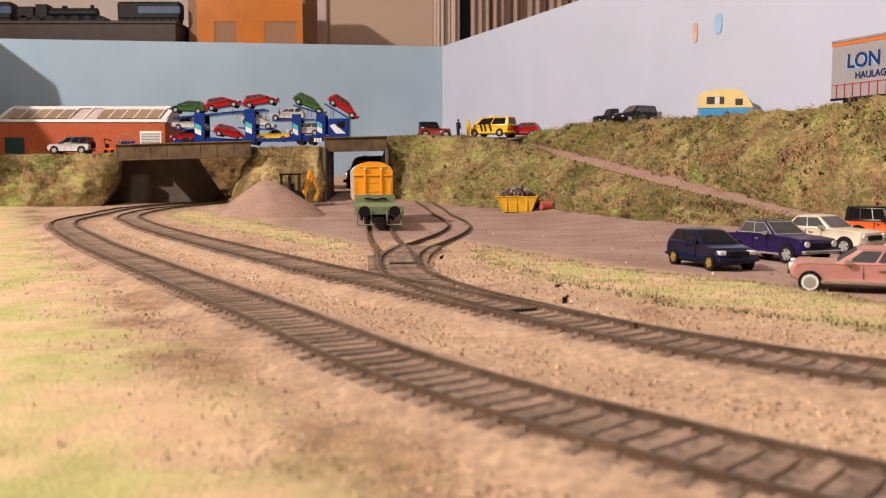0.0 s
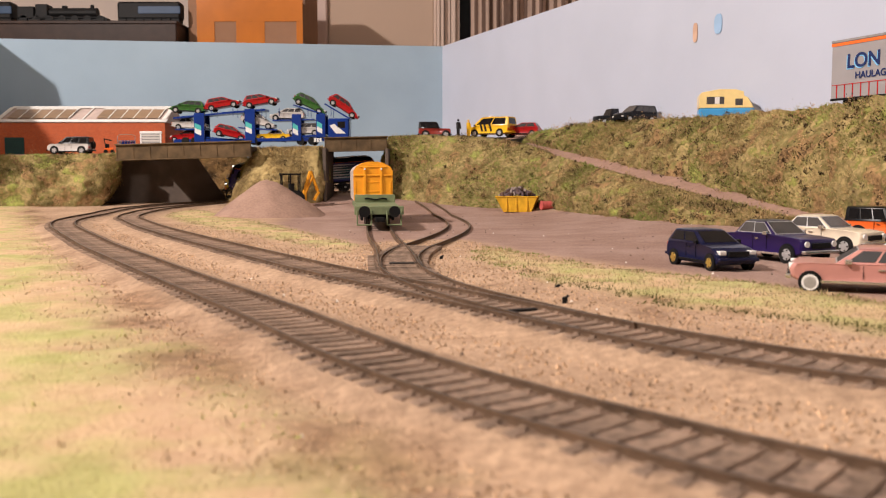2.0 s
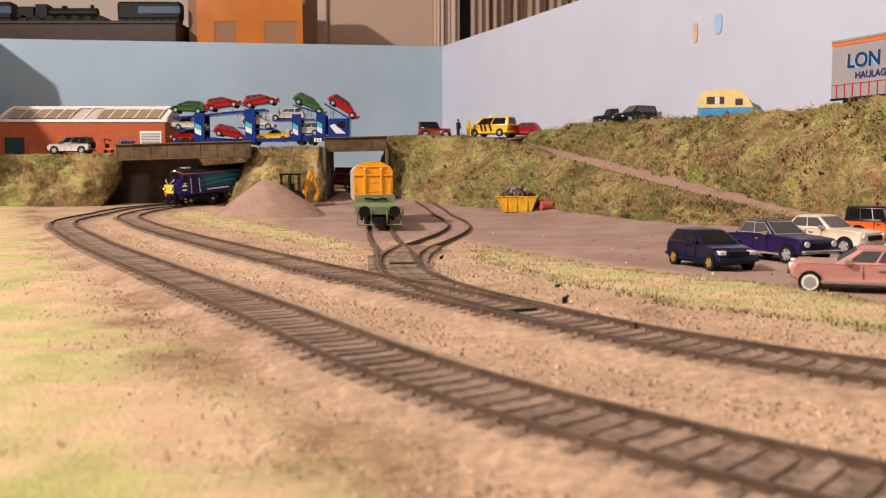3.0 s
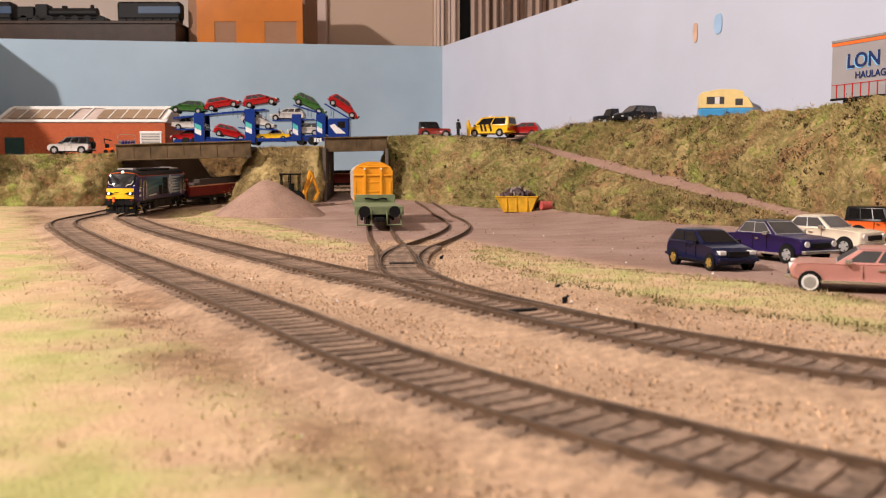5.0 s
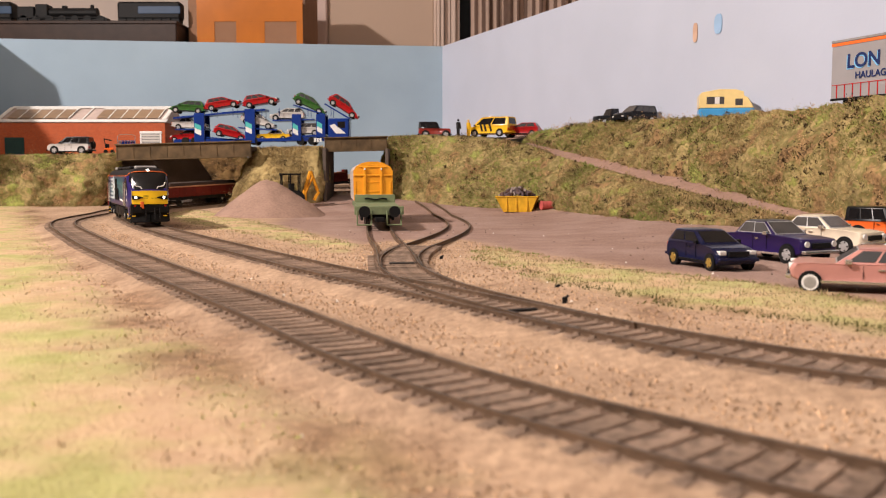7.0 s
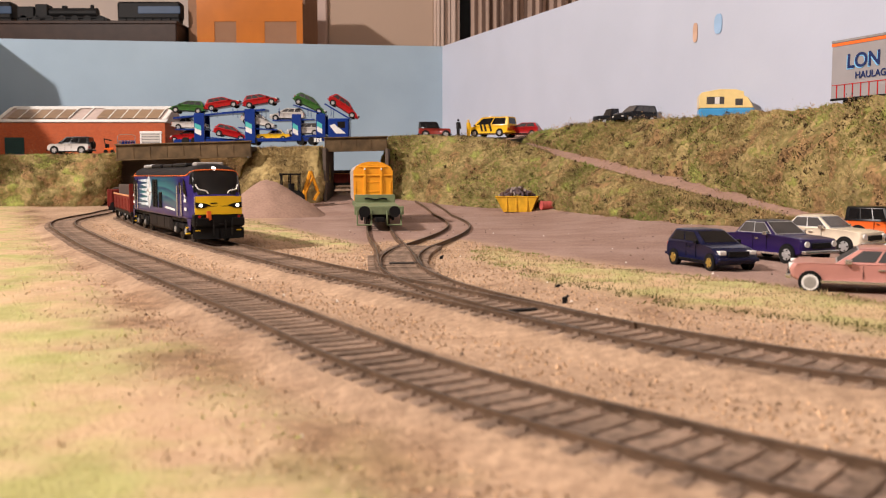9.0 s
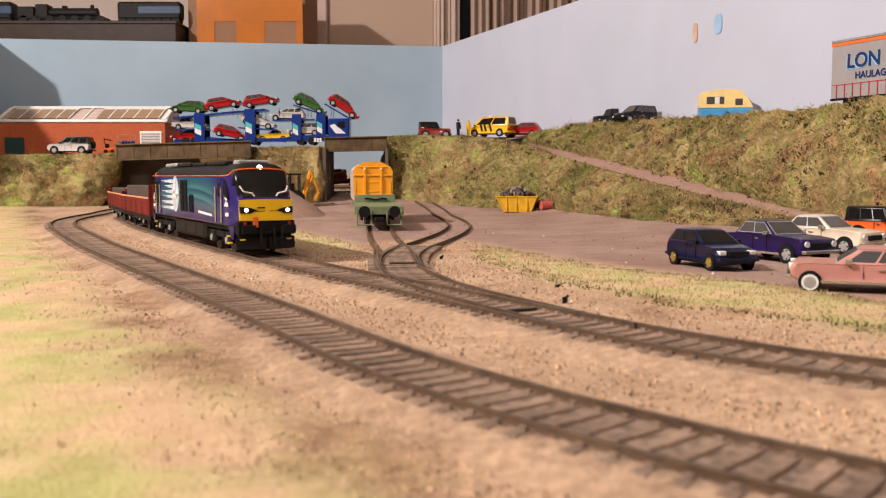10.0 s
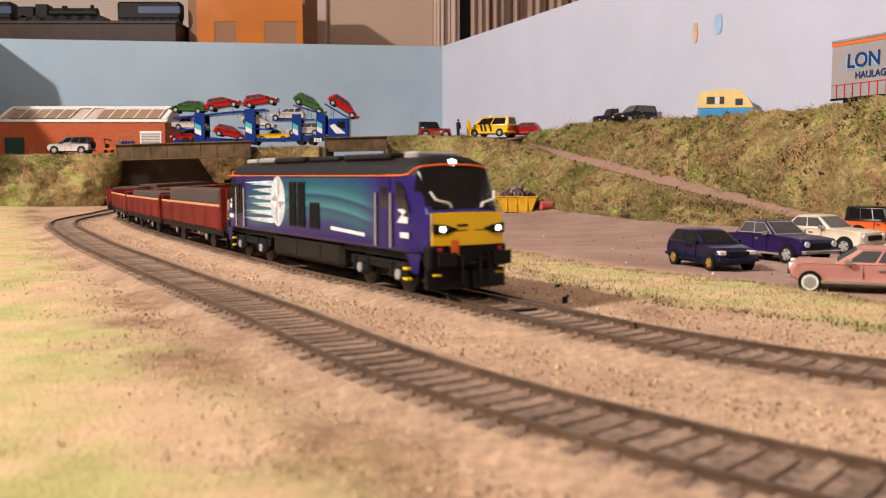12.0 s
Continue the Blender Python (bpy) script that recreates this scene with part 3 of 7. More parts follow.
# left bank, the pier between the bridges and the scrub behind the line
_, g = bank_mesh("bank_left", [(-0.78, 1.02, 0.002), (-0.52, 1.06, 0.003), (-0.432, 1.065, 0.005), (-0.408, 1.078, 0.005), (-0.428, 1.146, 0.006)], [(-0.78, 1.08, 0.066), (-0.52, 1.095, 0.0655), (-0.410, 1.092, 0.0675), (-0.392, 1.098, 0.0675), (-0.405, 1.146, 0.0675)], M_BANK, 0.012, 140, 24, 0.008, "grassy bank below the brick building", 0.01, 9.0)
dress(g, 7, 1.0, (16000, 7000, 5000, 4500))
_, g = bank_mesh("bank_pier", [(-0.250, 1.095, 0.006), (-0.248, 1.045, 0.007), (-0.230, 1.0, 0.006), (-0.19, 1.0, 0.006), (-0.141, 1.03, 0.008), (-0.1400, 1.10, 0.008)], [(-0.219, 1.09, 0.0725), (-0.217, 1.06, 0.0725), (-0.208, 1.05, 0.073), (-0.18, 1.05, 0.0740), (-0.143, 1.052, 0.075), (-0.142, 1.10, 0.075)], M_BANKDRY, 0.007, 120, 24, 0.006, "straw-coloured grassy mound between the two bridges", 0.02, 13.0, 0.25)
dress(g, 11, 1.0, (14000, 3500, 300, 1200))
_, g = bank_mesh("bank_behind", [(-0.42, 1.22, 0.004), (-0.30, 1.225, 0.005), (-0.20, 1.24, 0.006)], [(-0.42, 1.28, 0.075), (-0.30, 1.29, 0.070), (-0.20, 1.30, 0.055)], M_BANKBROWN, 0.014, 80, 20, 0.006, "brown scrubby slope behind the line", 0.02, 17.0)
dress(g, 13, 1.2, (600, 2500, 0, 5000))


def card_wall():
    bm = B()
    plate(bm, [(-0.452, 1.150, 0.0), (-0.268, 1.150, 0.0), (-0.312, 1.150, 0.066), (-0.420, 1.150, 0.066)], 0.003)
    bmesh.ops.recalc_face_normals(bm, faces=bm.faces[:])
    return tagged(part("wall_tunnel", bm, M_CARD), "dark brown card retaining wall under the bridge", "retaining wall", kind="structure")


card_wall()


def bridge(name, a, b, depth, za, zb, thick, label):
    """A girder with flanges and stiffeners, a narrow deck behind it."""
    a, b = Vector((*a, 0)), Vector((*b, 0))
    d = (b - a)
    ln = d.length
    e = thing(name, Matrix.Translation((a.x, a.y, za)) @ Matrix.Rotation(math.atan2(d.y, d.x), 4, "Z") @ Matrix.Rotation(-math.atan2(zb - za, ln), 4, "Y"), label, "bridge", "road bridges")
    bm = B()
    box(bm, 0, ln, 0, 0.002, -thick, 0, 0.0003)
    part("web", bm, M_GIRDER, e)
    bm = B()
    box(bm, -0.001, ln + 0.001, -0.0022, 0.004, -0.0002, 0.0014, 0.0003)
    part("top_flange", bm, M_GIRDER, e)
    bm = B()
    box(bm, -0.001, ln + 0.001, -0.0018, 0.004, -thick - 0.0013, -thick + 0.0001, 0.0003)
    part("bottom_flange", bm, M_GIRDER, e)
    n = int(ln / 0.018)
    for i in range(n + 1):
        x = 0.001 + (ln - 0.002) * i / n
        bm = B()
        box(bm, x - 0.0003, x + 0.0003, -0.0006, 0.0002, -thick, -0.0002)
        part("stiffener", bm, M_GIRDER, e)
    bm = B()
    box(bm, 0, ln, 0.003, depth, -0.010, -0.005, 0.0005)
    part("deck", bm, M_CARD, e)
    return e


bridge("girder_bridge", (-0.3690, 1.025), (-0.2165, 1.025), 0.160, 0.0744, 0.0786, 0.0160, "brown weathered girder bridge over the running lines")
bridge("girder_bridge", (-0.1385, 1.062), (-0.0655, 1.066), 0.09, 0.0838, 0.0855, 0.0145, "short brown girder bridge over the siding")


def abutment(x, y0, y1, z0, z1):
    bm = B()
    box(bm, x - 0.002, x + 0.002, y0, y1, z0, z1, 0.0004)
    return tagged(part("abutment", bm, M_CARD), "dark bridge abutment beside the opening", "abutment", kind="structure")


abutment(-0.1365, 1.045, 1.12, 0.0, 0.072)
abutment(-0.0655, 1.06, 1.12, 0.0, 0.072)


def slab(name, x0, x1, y0, y1, z0, z1, material, label):
    bm = B()
    box(bm, x0, x1, y0, y1, z0, z1)
    return tagged(part(name, bm, material), label, "ground", kind="structure")


slab("yard_left", -0.80, -0.3705, 1.115, 1.41, 0.060, 0.0665, M_YARD, "earth yard at bridge level")


def spoil_heap():
    verts, faces, nu, nv = [], [], 90, 26
    for j in range(nv):
        u = j / (nv - 1)
        for i in range(nu):
            a = 2 * math.pi * i / nu
            rx, ry = 0.062 * (1 + 0.07 * math.cos(a)), 0.062
            r = u
            h = 0.0395 * (1 - r) ** 1.12 * (1 - 0.10 * math.exp(-(r / 0.12) ** 2))
            x, y = rx * r * math.cos(a), ry * r * math.sin(a)
            n = noise.noise(Vector((x * 90, y * 90, 2))) * 0.6 + noise.noise(Vector((x * 400, y * 400, 2))) * 0.3
            verts.append((x, y, h + n * 0.0016 * (1 - r * 0.8) - 0.006 * u ** 5))
    for j in range(nv - 1):
        for i in range(nu):
            faces.append((j * nu + i, (j + 1) * nu + i, (j + 1) * nu + (i + 1) % nu, j * nu + (i + 1) % nu))
    ob = new("spoil_mound", mesh_of("spoil_mound", verts, faces, M_SPOIL, True))
    ob.matrix_basis = pose(-0.178, 0.915, 0.0012)
    return tagged(ob, "conical heap of pinkish brown spoil on the yard", "spoil heap")


spoil_heap()


# ---- the train ----
S = 1 / 92
SX = S * 0.874
SZ = S * 1.035
M_PURPLE = mat("purple_livery", (0.013, 0.006, 0.088), 0.35, 0, 0.12, 80, coat=0.4)
M_REDLAMP = mat("red_tail_lens", (0.45, 0.02, 0.015), 0.2, 0, 0.1, 200)
M_STREAK = mat("brushed_white_streak", (0.50, 0.56, 0.60), 0.4, 0, 0.35, 900)


def livery():
    """Flowing teal, blue and violet bands along the body, violet at the cabs."""
    m = mat("flowing_livery", (0.02, 0.1, 0.15), 0.32, 0, 0.1, 80, coat=0.4)
    nt = m.node_tree
    tc, sep = nt.nodes.new("ShaderNodeTexCoord"), nt.nodes.new("ShaderNodeSeparateXYZ")
    nt.links.new(tc.outputs["Object"], sep.inputs[0])

    def calc(op, a, c, d=None):
        x = nt.nodes.new("ShaderNodeMath")
        x.operation = op
        for i, value in enumerate((a, c, d)):
            if value is None:
                continue
            if isinstance(value, float):
                x.inputs[i].default_value = value
            else:
                nt.links.new(value, x.inputs[i])
        return x.outputs[0]
    along, up = calc("DIVIDE", sep.outputs["X"], SX), calc("DIVIDE", sep.outputs["Z"], SZ)
    sag = calc("MULTIPLY", calc("SINE", calc("MULTIPLY_ADD", along, 0.30, 0.4), 0.0), 0.34)
    slant = calc("MULTIPLY", calc("MAXIMUM", along, 0.0), 0.075)
    level = calc("MULTIPLY_ADD", calc("ADD", calc("SUBTRACT", up, sag), slant), 0.45, -0.50)
    r = nt.nodes.new("ShaderNodeValToRGB")
    el = r.color_ramp.elements
    el[0].position, el[0].color = 0.08, (0.020, 0.009, 0.105, 1)
    el[1].position, el[1].color = 1.0, (0.018, 0.030, 0.13, 1)
    for p, c in ((0.22, (0.014, 0.022, 0.12)), (0.34, (0.012, 0.085, 0.125)), (0.42, (0.010, 0.050, 0.12)), (0.455, (0.045, 0.19, 0.21)), (0.53, (0.016, 0.11, 0.145)), (0.60, (0.008, 0.036, 0.105)), (0.64, (0.035, 0.165, 0.19)), (0.76, (0.014, 0.085, 0.125)), (0.88, (0.012, 0.060, 0.12))):
        el.new(p).color = (*c, 1)
    nt.links.new(level, r.inputs[0])
    ends = nt.nodes.new("ShaderNodeMapRange")
    ends.inputs["From Min"].default_value, ends.inputs["From Max"].default_value = 5.3, 7.0
    nt.links.new(calc("ABSOLUTE", along, 0.0), ends.inputs["Value"])
    x = nt.nodes.new("ShaderNodeMix")
    x.data_type = "RGBA"
    x.inputs[7].default_value = (0.020, 0.011, 0.115, 1)
    nt.links.new(ends.outputs[0], x.inputs[0])
    nt.links.new(r.outputs[0], x.inputs[6])
    nt.links.new(x.outputs[2], nt.nodes["Principled BSDF"].inputs["Base Color"])
    return m


M_LIVERY = livery()
M_ROOF = mat("roof_black", (0.010, 0.009, 0.010), 0.6, 0, 0.3, 120)
M_YELLOW = mat("warning_yellow", (0.86, 0.54, 0.018), 0.42, 0, 0.06, 120)
M_ORANGE = mat("orange_line", (0.75, 0.15, 0.03), 0.5, 0, 0.05, 100)
M_GREY = mat("mid_grey", (0.24, 0.23, 0.23), 0.5, 0, 0.2, 200)
M_PALE = mat("pale_grey_roof_panel", (0.33, 0.31, 0.30), 0.5, 0, 0.2, 200)
M_LIT = glow("lit_lamp", (1.0, 0.96, 0.88), 4.0)
M_WAGRED = mat("wagon_red", (0.15, 0.016, 0.011), 0.6, 0, 0.25, 150)
M_WAGTOP = mat("faded_wagon_edge", (0.52, 0.24, 0.12), 0.7, 0, 0.2, 200)
M_LOAD = mat("brown_load", (0.075, 0.056, 0.048), 0.85, 0, 0.12, 200, 0.2)
M_TANK = mat("dusty_tank", (0.014, 0.010, 0.008), 0.7, 0, 0.3, 150)
M_WHEEL = mat("dull_steel_wheel", (0.045, 0.042, 0.040), 0.45, 0.5, 0.2, 300)
M_AXLEBOX = mat("pale_axlebox", (0.30, 0.29, 0.27), 0.5, 0, 0.2, 300)


def sc(p):
    return (p[0] * SX, p[1] * S, p[2] * SZ)


def sbox(x0, x1, y0, y1, z0, z1, bev=0.0, bm=None):
    return box(bm or B(), x0 * SX, x1 * SX, y0 * S, y1 * S, z0 * SZ, z1 * SZ, bev * S)


def quad(pts, thick=0.03):
    return plate(B(), [sc(p) for p in pts], thick * S)


def wheelset(parent, x, r, gauge=1.52):
    bm = B()
    for s in (-1, 1):
        rod(bm, sc((0, s * (gauge / 2 - 0.02), 0)), sc((0, s * (gauge / 2 + 0.12), 0)), r * S, 20)
        rod(bm, sc((0, s * (gauge / 2 + 0.1), 0)), sc((0, s * (gauge / 2 + 0.14), 0)), r * 0.72 * S, 12)
        rod(bm, sc((0.45 * r, s * (gauge / 2 + 0.13), 0)), sc((0.45 * r, s * (gauge / 2 + 0.16), 0)), r * 0.14 * S, 6)
    rod(bm, sc((0, -gauge / 2, 0)), sc((0, gauge / 2, 0)), 0.09 * S, 8)
    w = part("wheelset", bm, M_WHEEL, parent)
    w.matrix_basis = pose(x * SX, 0, r * S)
    return w, x, r


WHEELS = []


def top_at(x, prof):
    x = abs(x)
    for (a, za), (b, zb) in zip(prof, prof[1:]):
        if x <= b:
            return za + (zb - za) * (x - a) / (b - a)
    return prof[-1][1]


def locomotive():
    e = thing("diesel_locomotive", pose(0, 0, 0), "purple and teal diesel locomotive with yellow nose and lit headlamps", "locomotive")
    # shell: a rounded section carried along, drawn in and raked at both cabs
    prof = [(0, 3.78), (8.30, 3.78), (8.55, 3.745), (8.78, 3.64), (8.95, 3.47), (9.12, 3.25), (9.30, 2.98), (9.46, 2.70), (9.60, 2.47), (9.72, 2.34), (9.9, 2.27)]
    half = [0, 2.0, 4.0, 6.5, 8.0, 8.30, 8.55, 8.78, 8.95, 9.12, 9.30, 9.46, 9.60, 9.72, 9.9]
    xs = [-x for x in half[:0:-1]] + half
    ring = [(1.25, 1.14), (1.33, 1.20), (1.345, 1.30), (1.345, 2.2), (1.345, 2.80), (1.335, 3.05), (1.30, 3.22), (1.22, 3.40), (1.05, 3.56), (0.80, 3.68), (0.45, 3.76), (0.15, 3.78)]
    CUT = 6

    def sec(x):
        ax = abs(x)
        k = 1 - 0.14 * smooth01(8.3, 9.95, ax)
        zt = top_at(x, prof)
        pts = []
        for y, z in ring:
            lean = 1 - 0.11 * smooth01(8.4, 9.5, ax) * smooth01(2.2, 3.4, z)
            bow = 0.24 * smooth01(8.7, 9.8, ax)
            pts.append((x - math.copysign(bow * (y / 1.345) ** 2, x), y * k * lean, min(z, zt - 0.05 * (y / 1.345) ** 2 * smooth01(8.6, 9.0, ax))))
        return pts + [(p[0], -p[1], p[2]) for p in pts[::-1]]
    rings = [sec(x) for x in xs]
    n = len(rings[0])
    groups = {"body": [], "roof": [], "windscreen": [], "windscreen_rear": []}
    for i in range(len(xs) - 1):
        xm = (xs[i] + xs[i + 1]) / 2
        for j in range(n - 1):
            over = CUT <= j <= n - 2 - CUT
            pane = (4 <= j <= n - 6 and 8.95 < abs(xm) < 9.62) or (7 <= j <= n - 9 and 9.6 < abs(xm) < 9.73)
            key = ("windscreen" if xm > 0 else "windscreen_rear") if pane else "roof" if over and abs(xm) < 8.96 else "body"
            groups[key].append((i, j))
    for key, m in (("body", M_LIVERY), ("roof", M_ROOF), ("windscreen", M_GLASS), ("windscreen_rear", M_GLASS)):
        bm = B()
        vs = {}

        def v(i, j):
            if (i, j) not in vs:
                vs[i, j] = bm.verts.new(sc(rings[i][j]))
            return vs[i, j]
        for i, j in groups[key]:
            bm.faces.new([v(i, j), v(i, j + 1), v(i + 1, j + 1), v(i + 1, j)])
        if key == "body":
            for i in (0, len(xs) - 1):
                bm.faces.new([v(i, j) for j in range(n)])
            for i in range(len(xs) - 1):
                bm.faces.new([v(i, 0), v(i + 1, 0), v(i + 1, n - 1), v(i, n - 1)])
        bmesh.ops.remove_doubles(bm, verts=bm.verts[:], dist=1e-6)
        bmesh.ops.dissolve_degenerate(bm, edges=bm.edges[:], dist=1e-6)
        bmesh.ops.recalc_face_normals(bm, faces=bm.faces[:])
        if key != "body":
            for f in bm.faces:
                if f.normal.z < -0.2:
                    f.normal_flip()
        soft(part(key.split("_")[0], bm, m, e, {"roof": "matt black roof", "windscreen": "dark raked windscreen"}.get(key.split("_")[0], "")), 50)
    # nose panels
    for s in (1, -1):
        bm = B()
        pts = []
        for z in (1.40, 1.74, 1.86, 2.27):
            for y in (-1.15, -0.6, 0, 0.6, 1.15):
                pts.append((s * (9.915 + (0.05 if z < 1.8 else 0.0) - 0.24 * (y / 1.345) ** 2), y, z - 0.03 * (y / 1.15) ** 2 * (z > 2)))
        vs = [bm.verts.new(sc(p)) for p in pts]
        for k in range(4):
            for r5 in (0, 5, 10):
                bm.faces.new([vs[r5 + k], vs[r5 + k + 1], vs[r5 + k + 6], vs[r5 + k + 5]])
        r = bmesh.ops.extrude_face_region(bm, geom=bm.faces[:])
        bmesh.ops.translate(bm, vec=(s * 0.05 * S, 0, 0), verts=[q for q in r["geom"] if isinstance(q, bmesh.types.BMVert)])
        bmesh.ops.recalc_face_normals(bm, faces=bm.faces[:])
        nose = soft(part("nose_panel", bm, M_YELLOW, e, "bright yellow warning panel"), 30)
        bm = B()
        box(bm, s * 9.97 * SX, s * 9.995 * SX, -0.52 * S, 0.52 * S, 1.775 * SZ, 1.80 * SZ)
        box(bm, s * 9.97 * SX, s * 9.995 * SX, -0.42 * S, -0.10 * S, 1.90 * SZ, 1.95 * SZ)
        part("panel_seam", bm, M_BLACK, nose)
        for y in (-0.86, 0.86):
            o = math.copysign(1, y)
            wedge = [(s * 9.86, o * 1.13, 1.70), (s * 9.95, o * 0.74, 1.70), (s * 9.98, o * 0.42, 1.83), (s * 9.95, o * 0.74, 1.93), (s * 9.86, o * 1.13, 1.97)]
            bm = quad(wedge[::-1] if s * o > 0 else wedge, 0.055)
            bmesh.ops.recalc_face_normals(bm, faces=bm.faces[:])
            part("lamp_housing", bm, M_BLACK, nose)
            bm = B()
            rod(bm, sc((s * 9.90, y * 1.04, 1.83)), sc((s * 10.02, y * 1.04, 1.83)), 0.082 * S, 12)
            part("headlamp", bm, M_LIT if s > 0 else M_GREY, nose, "bright white headlamp" if s > 0 else "")
        bm = B()
        rod(bm, sc((s * 8.75, 0, 3.57)), sc((s * 8.95, 0, 3.555)), 0.10 * S, 16)
        part("roof_lamp", bm, M_LIT if s > 0 else M_GREY, e, "bright white roof lamp" if s > 0 else "")
        # windscreen surround line, wipers
        for y in (-1, 1):
            bm = B()
            rod(bm, sc((s * 9.66, y * 0.93, 2.58)), sc((s * 9.70, y * 0.55, 2.50)), 0.032 * S, 6)
            rod(bm, sc((s * 9.50, y * 1.04, 2.80)), sc((s * 9.66, y * 0.93, 2.58)), 0.032 * S, 6)
            rod(bm, sc((s * 9.70, y * 0.55, 2.50)), sc((s * 9.74, y * 0.48, 2.38)), 0.032 * S, 6)
            part("handrail", bm, M_WHITE, e, "white cab-front handrail")
        bm = B()
        line = [(s * x, y, z) for x, y, z in ((7.2, -1.325, 3.21), (8.25, -1.315, 3.22), (8.60, -1.275, 3.25), (8.78, -1.17, 3.38), (8.93, -0.97, 3.46), (8.99, -0.5, 3.50), (9.0, 0.0, 3.515), (8.99, 0.5, 3.50), (8.93, 0.97, 3.46), (8.78, 1.17, 3.38), (8.60, 1.275, 3.25), (8.25, 1.315, 3.22), (7.2, 1.325, 3.21))]
        for p, q in zip(line, line[1:]):
            rod(bm, sc(p), sc(q), 0.030 * S, 6)
        part("screen_line", bm, M_ORANGE, e, "thin orange line over the windscreen")
        # buffer beam, buffers, plough, hose
        part("buffer_beam", sbox(s * 9.45, s * 9.9, -1.24, 1.24, 0.82, 1.40, 0.05), M_BLACK, e)
        for y in (-0.87, 0.87):
            bm = B()
            rod(bm, sc((s * 9.85, y, 1.06)), sc((s * 10.25, y, 1.06)), 0.13 * S, 10)
            box(bm, s * 10.22 * SX, s * 10.30 * SX, (y - 0.30) * S, (y + 0.30) * S, 0.88 * SZ, 1.24 * SZ, 0.02 * S)
            part("buffer", bm, M_BLACK, e)
        bm = B()
        for y in (-1, 1):
            plate(bm, [sc(p) for p in ((s * 10.02, 0.05 * y, 0.25), (s * 9.75, 1.25 * y, 0.25), (s * 9.7, 1.25 * y, 0.75), (s * 9.95, 0.05 * y, 0.72))], 0.04 * S)
        part("snow_plough", bm, M_BLACK, e)
        part("front_apron", sbox(s * 9.25, s * 9.72, -1.12, 1.12, 0.22, 0.90, 0.05), M_BLACK, e)
        bm = B()
        for y in (-1.08, 1.08):
            rod(bm, sc((s * 9.80, y * 1.06, 1.50)), sc((s * 9.80, y * 1.06, 2.22)), 0.03 * S, 6)
        part("nose_rail", bm, M_CHROME, e)
        bm = B()
        for y, z in ((-0.28, 0.40), (0.30, 0.36), (0.62, 0.42)):
            rod(bm, sc((s * 9.98, y, 1.15)), sc((s * 10.02, y, z)), 0.045 * S, 6)
        part("brake_hose", bm, M_DARK, e)
        for y in (-0.95, 0.98):
            bm = B()
            rod(bm, sc((s * 9.88, y, 1.30)), sc((s * 9.95, y, 1.30)), 0.07 * S, 8)
            part("tail_lamp", bm, M_REDLAMP, e, "small red tail lamp")
        bm = sbox(s * 9.9, s * 10.06, -0.62, -0.40, 1.12, 1.56, 0.03)
        part("jumper_cable", bm, M_ORANGE, e, "orange jumper cable on the beam")
        for y, z in ((-0.7, 0.98), (0.1, 0.9), (0.42, 1.0), (0.95, 0.62), (-1.05, 0.62)):
            part("step", sbox(s * 9.9, s * 10.0, y - 0.11, y + 0.11, z, z + 0.05), M_YELLOW if abs(y) > 0.6 else M_DARK, e)
        # valance by the cab doors and steps
        for y in (-1, 1):
            part("side_skirt", quad([(s * 8.5, y * 1.30, 1.16), (s * 9.35, y * 1.26, 1.16), (s * 9.2, y * 1.26, 0.62), (s * 8.9, y * 1.28, 0.62)], 0.03), M_PURPLE, e)
            for z in (0.42, 0.70):
                part("cab_step", sbox(s * 8.35, s * 8.62, y * 1.15, y * 1.33, z, z + 0.06), M_YELLOW, e)
    ys = 1.352
    for y in (-1, 1):
        o = y * ys
        fl = 1 if y < 0 else -1

        def side(pts, thick=0.02):
            p = [(x, o, z) for x, z in pts]
            return quad(p if y < 0 else p[::-1], thick)
        # livery: teal field, wave lines, tapering streaks, compass star
        for k, z in enumerate((2.96, 2.70, 2.44, 2.18, 1.90, 1.62)):
            a = (-6.7, -5.6, -6.3, -5.9, -6.6, -7.0)[k]
            for d, w in ((0.0, 0.085), (0.55, 0.055)):
                part("livery_streak", side([(a + d * 1.3, z - d * 0.12), (-3.2, z - w - d * 0.10), (-2.6, z - d * 0.10), (-3.2, z + w - d * 0.10)], 0.010 - d * 0.004), M_STREAK, e, "tapering white streak")
        oval = [(-2.45 + 0.82 * math.cos(q * math.pi / 12), 2.32 + 0.88 * math.sin(q * math.pi / 12)) for q in range(24)]
        part("star_disc", side(oval, 0.012), M_STREAK, e, "pale oval behind the compass star")
        tips = [(-1.62, 2.32), (-2.45, 3.24), (-3.28, 2.32), (-2.45, 1.40)]
        for q in range(4):
            t0, t1 = tips[q], tips[(q + 1) % 4]
            m0 = (-2.45 + 0.24 * (1 if q in (0, 3) else -1), 2.32 + 0.26 * (1 if q < 2 else -1))
            for pts, mm in (([(-2.45, 2.32), t0, m0], M_WHITE), ([(-2.45, 2.32), m0, t1], M_PALE)):
                part("star_facet", side(pts, 0.018), mm, e, "facet of the white compass star")
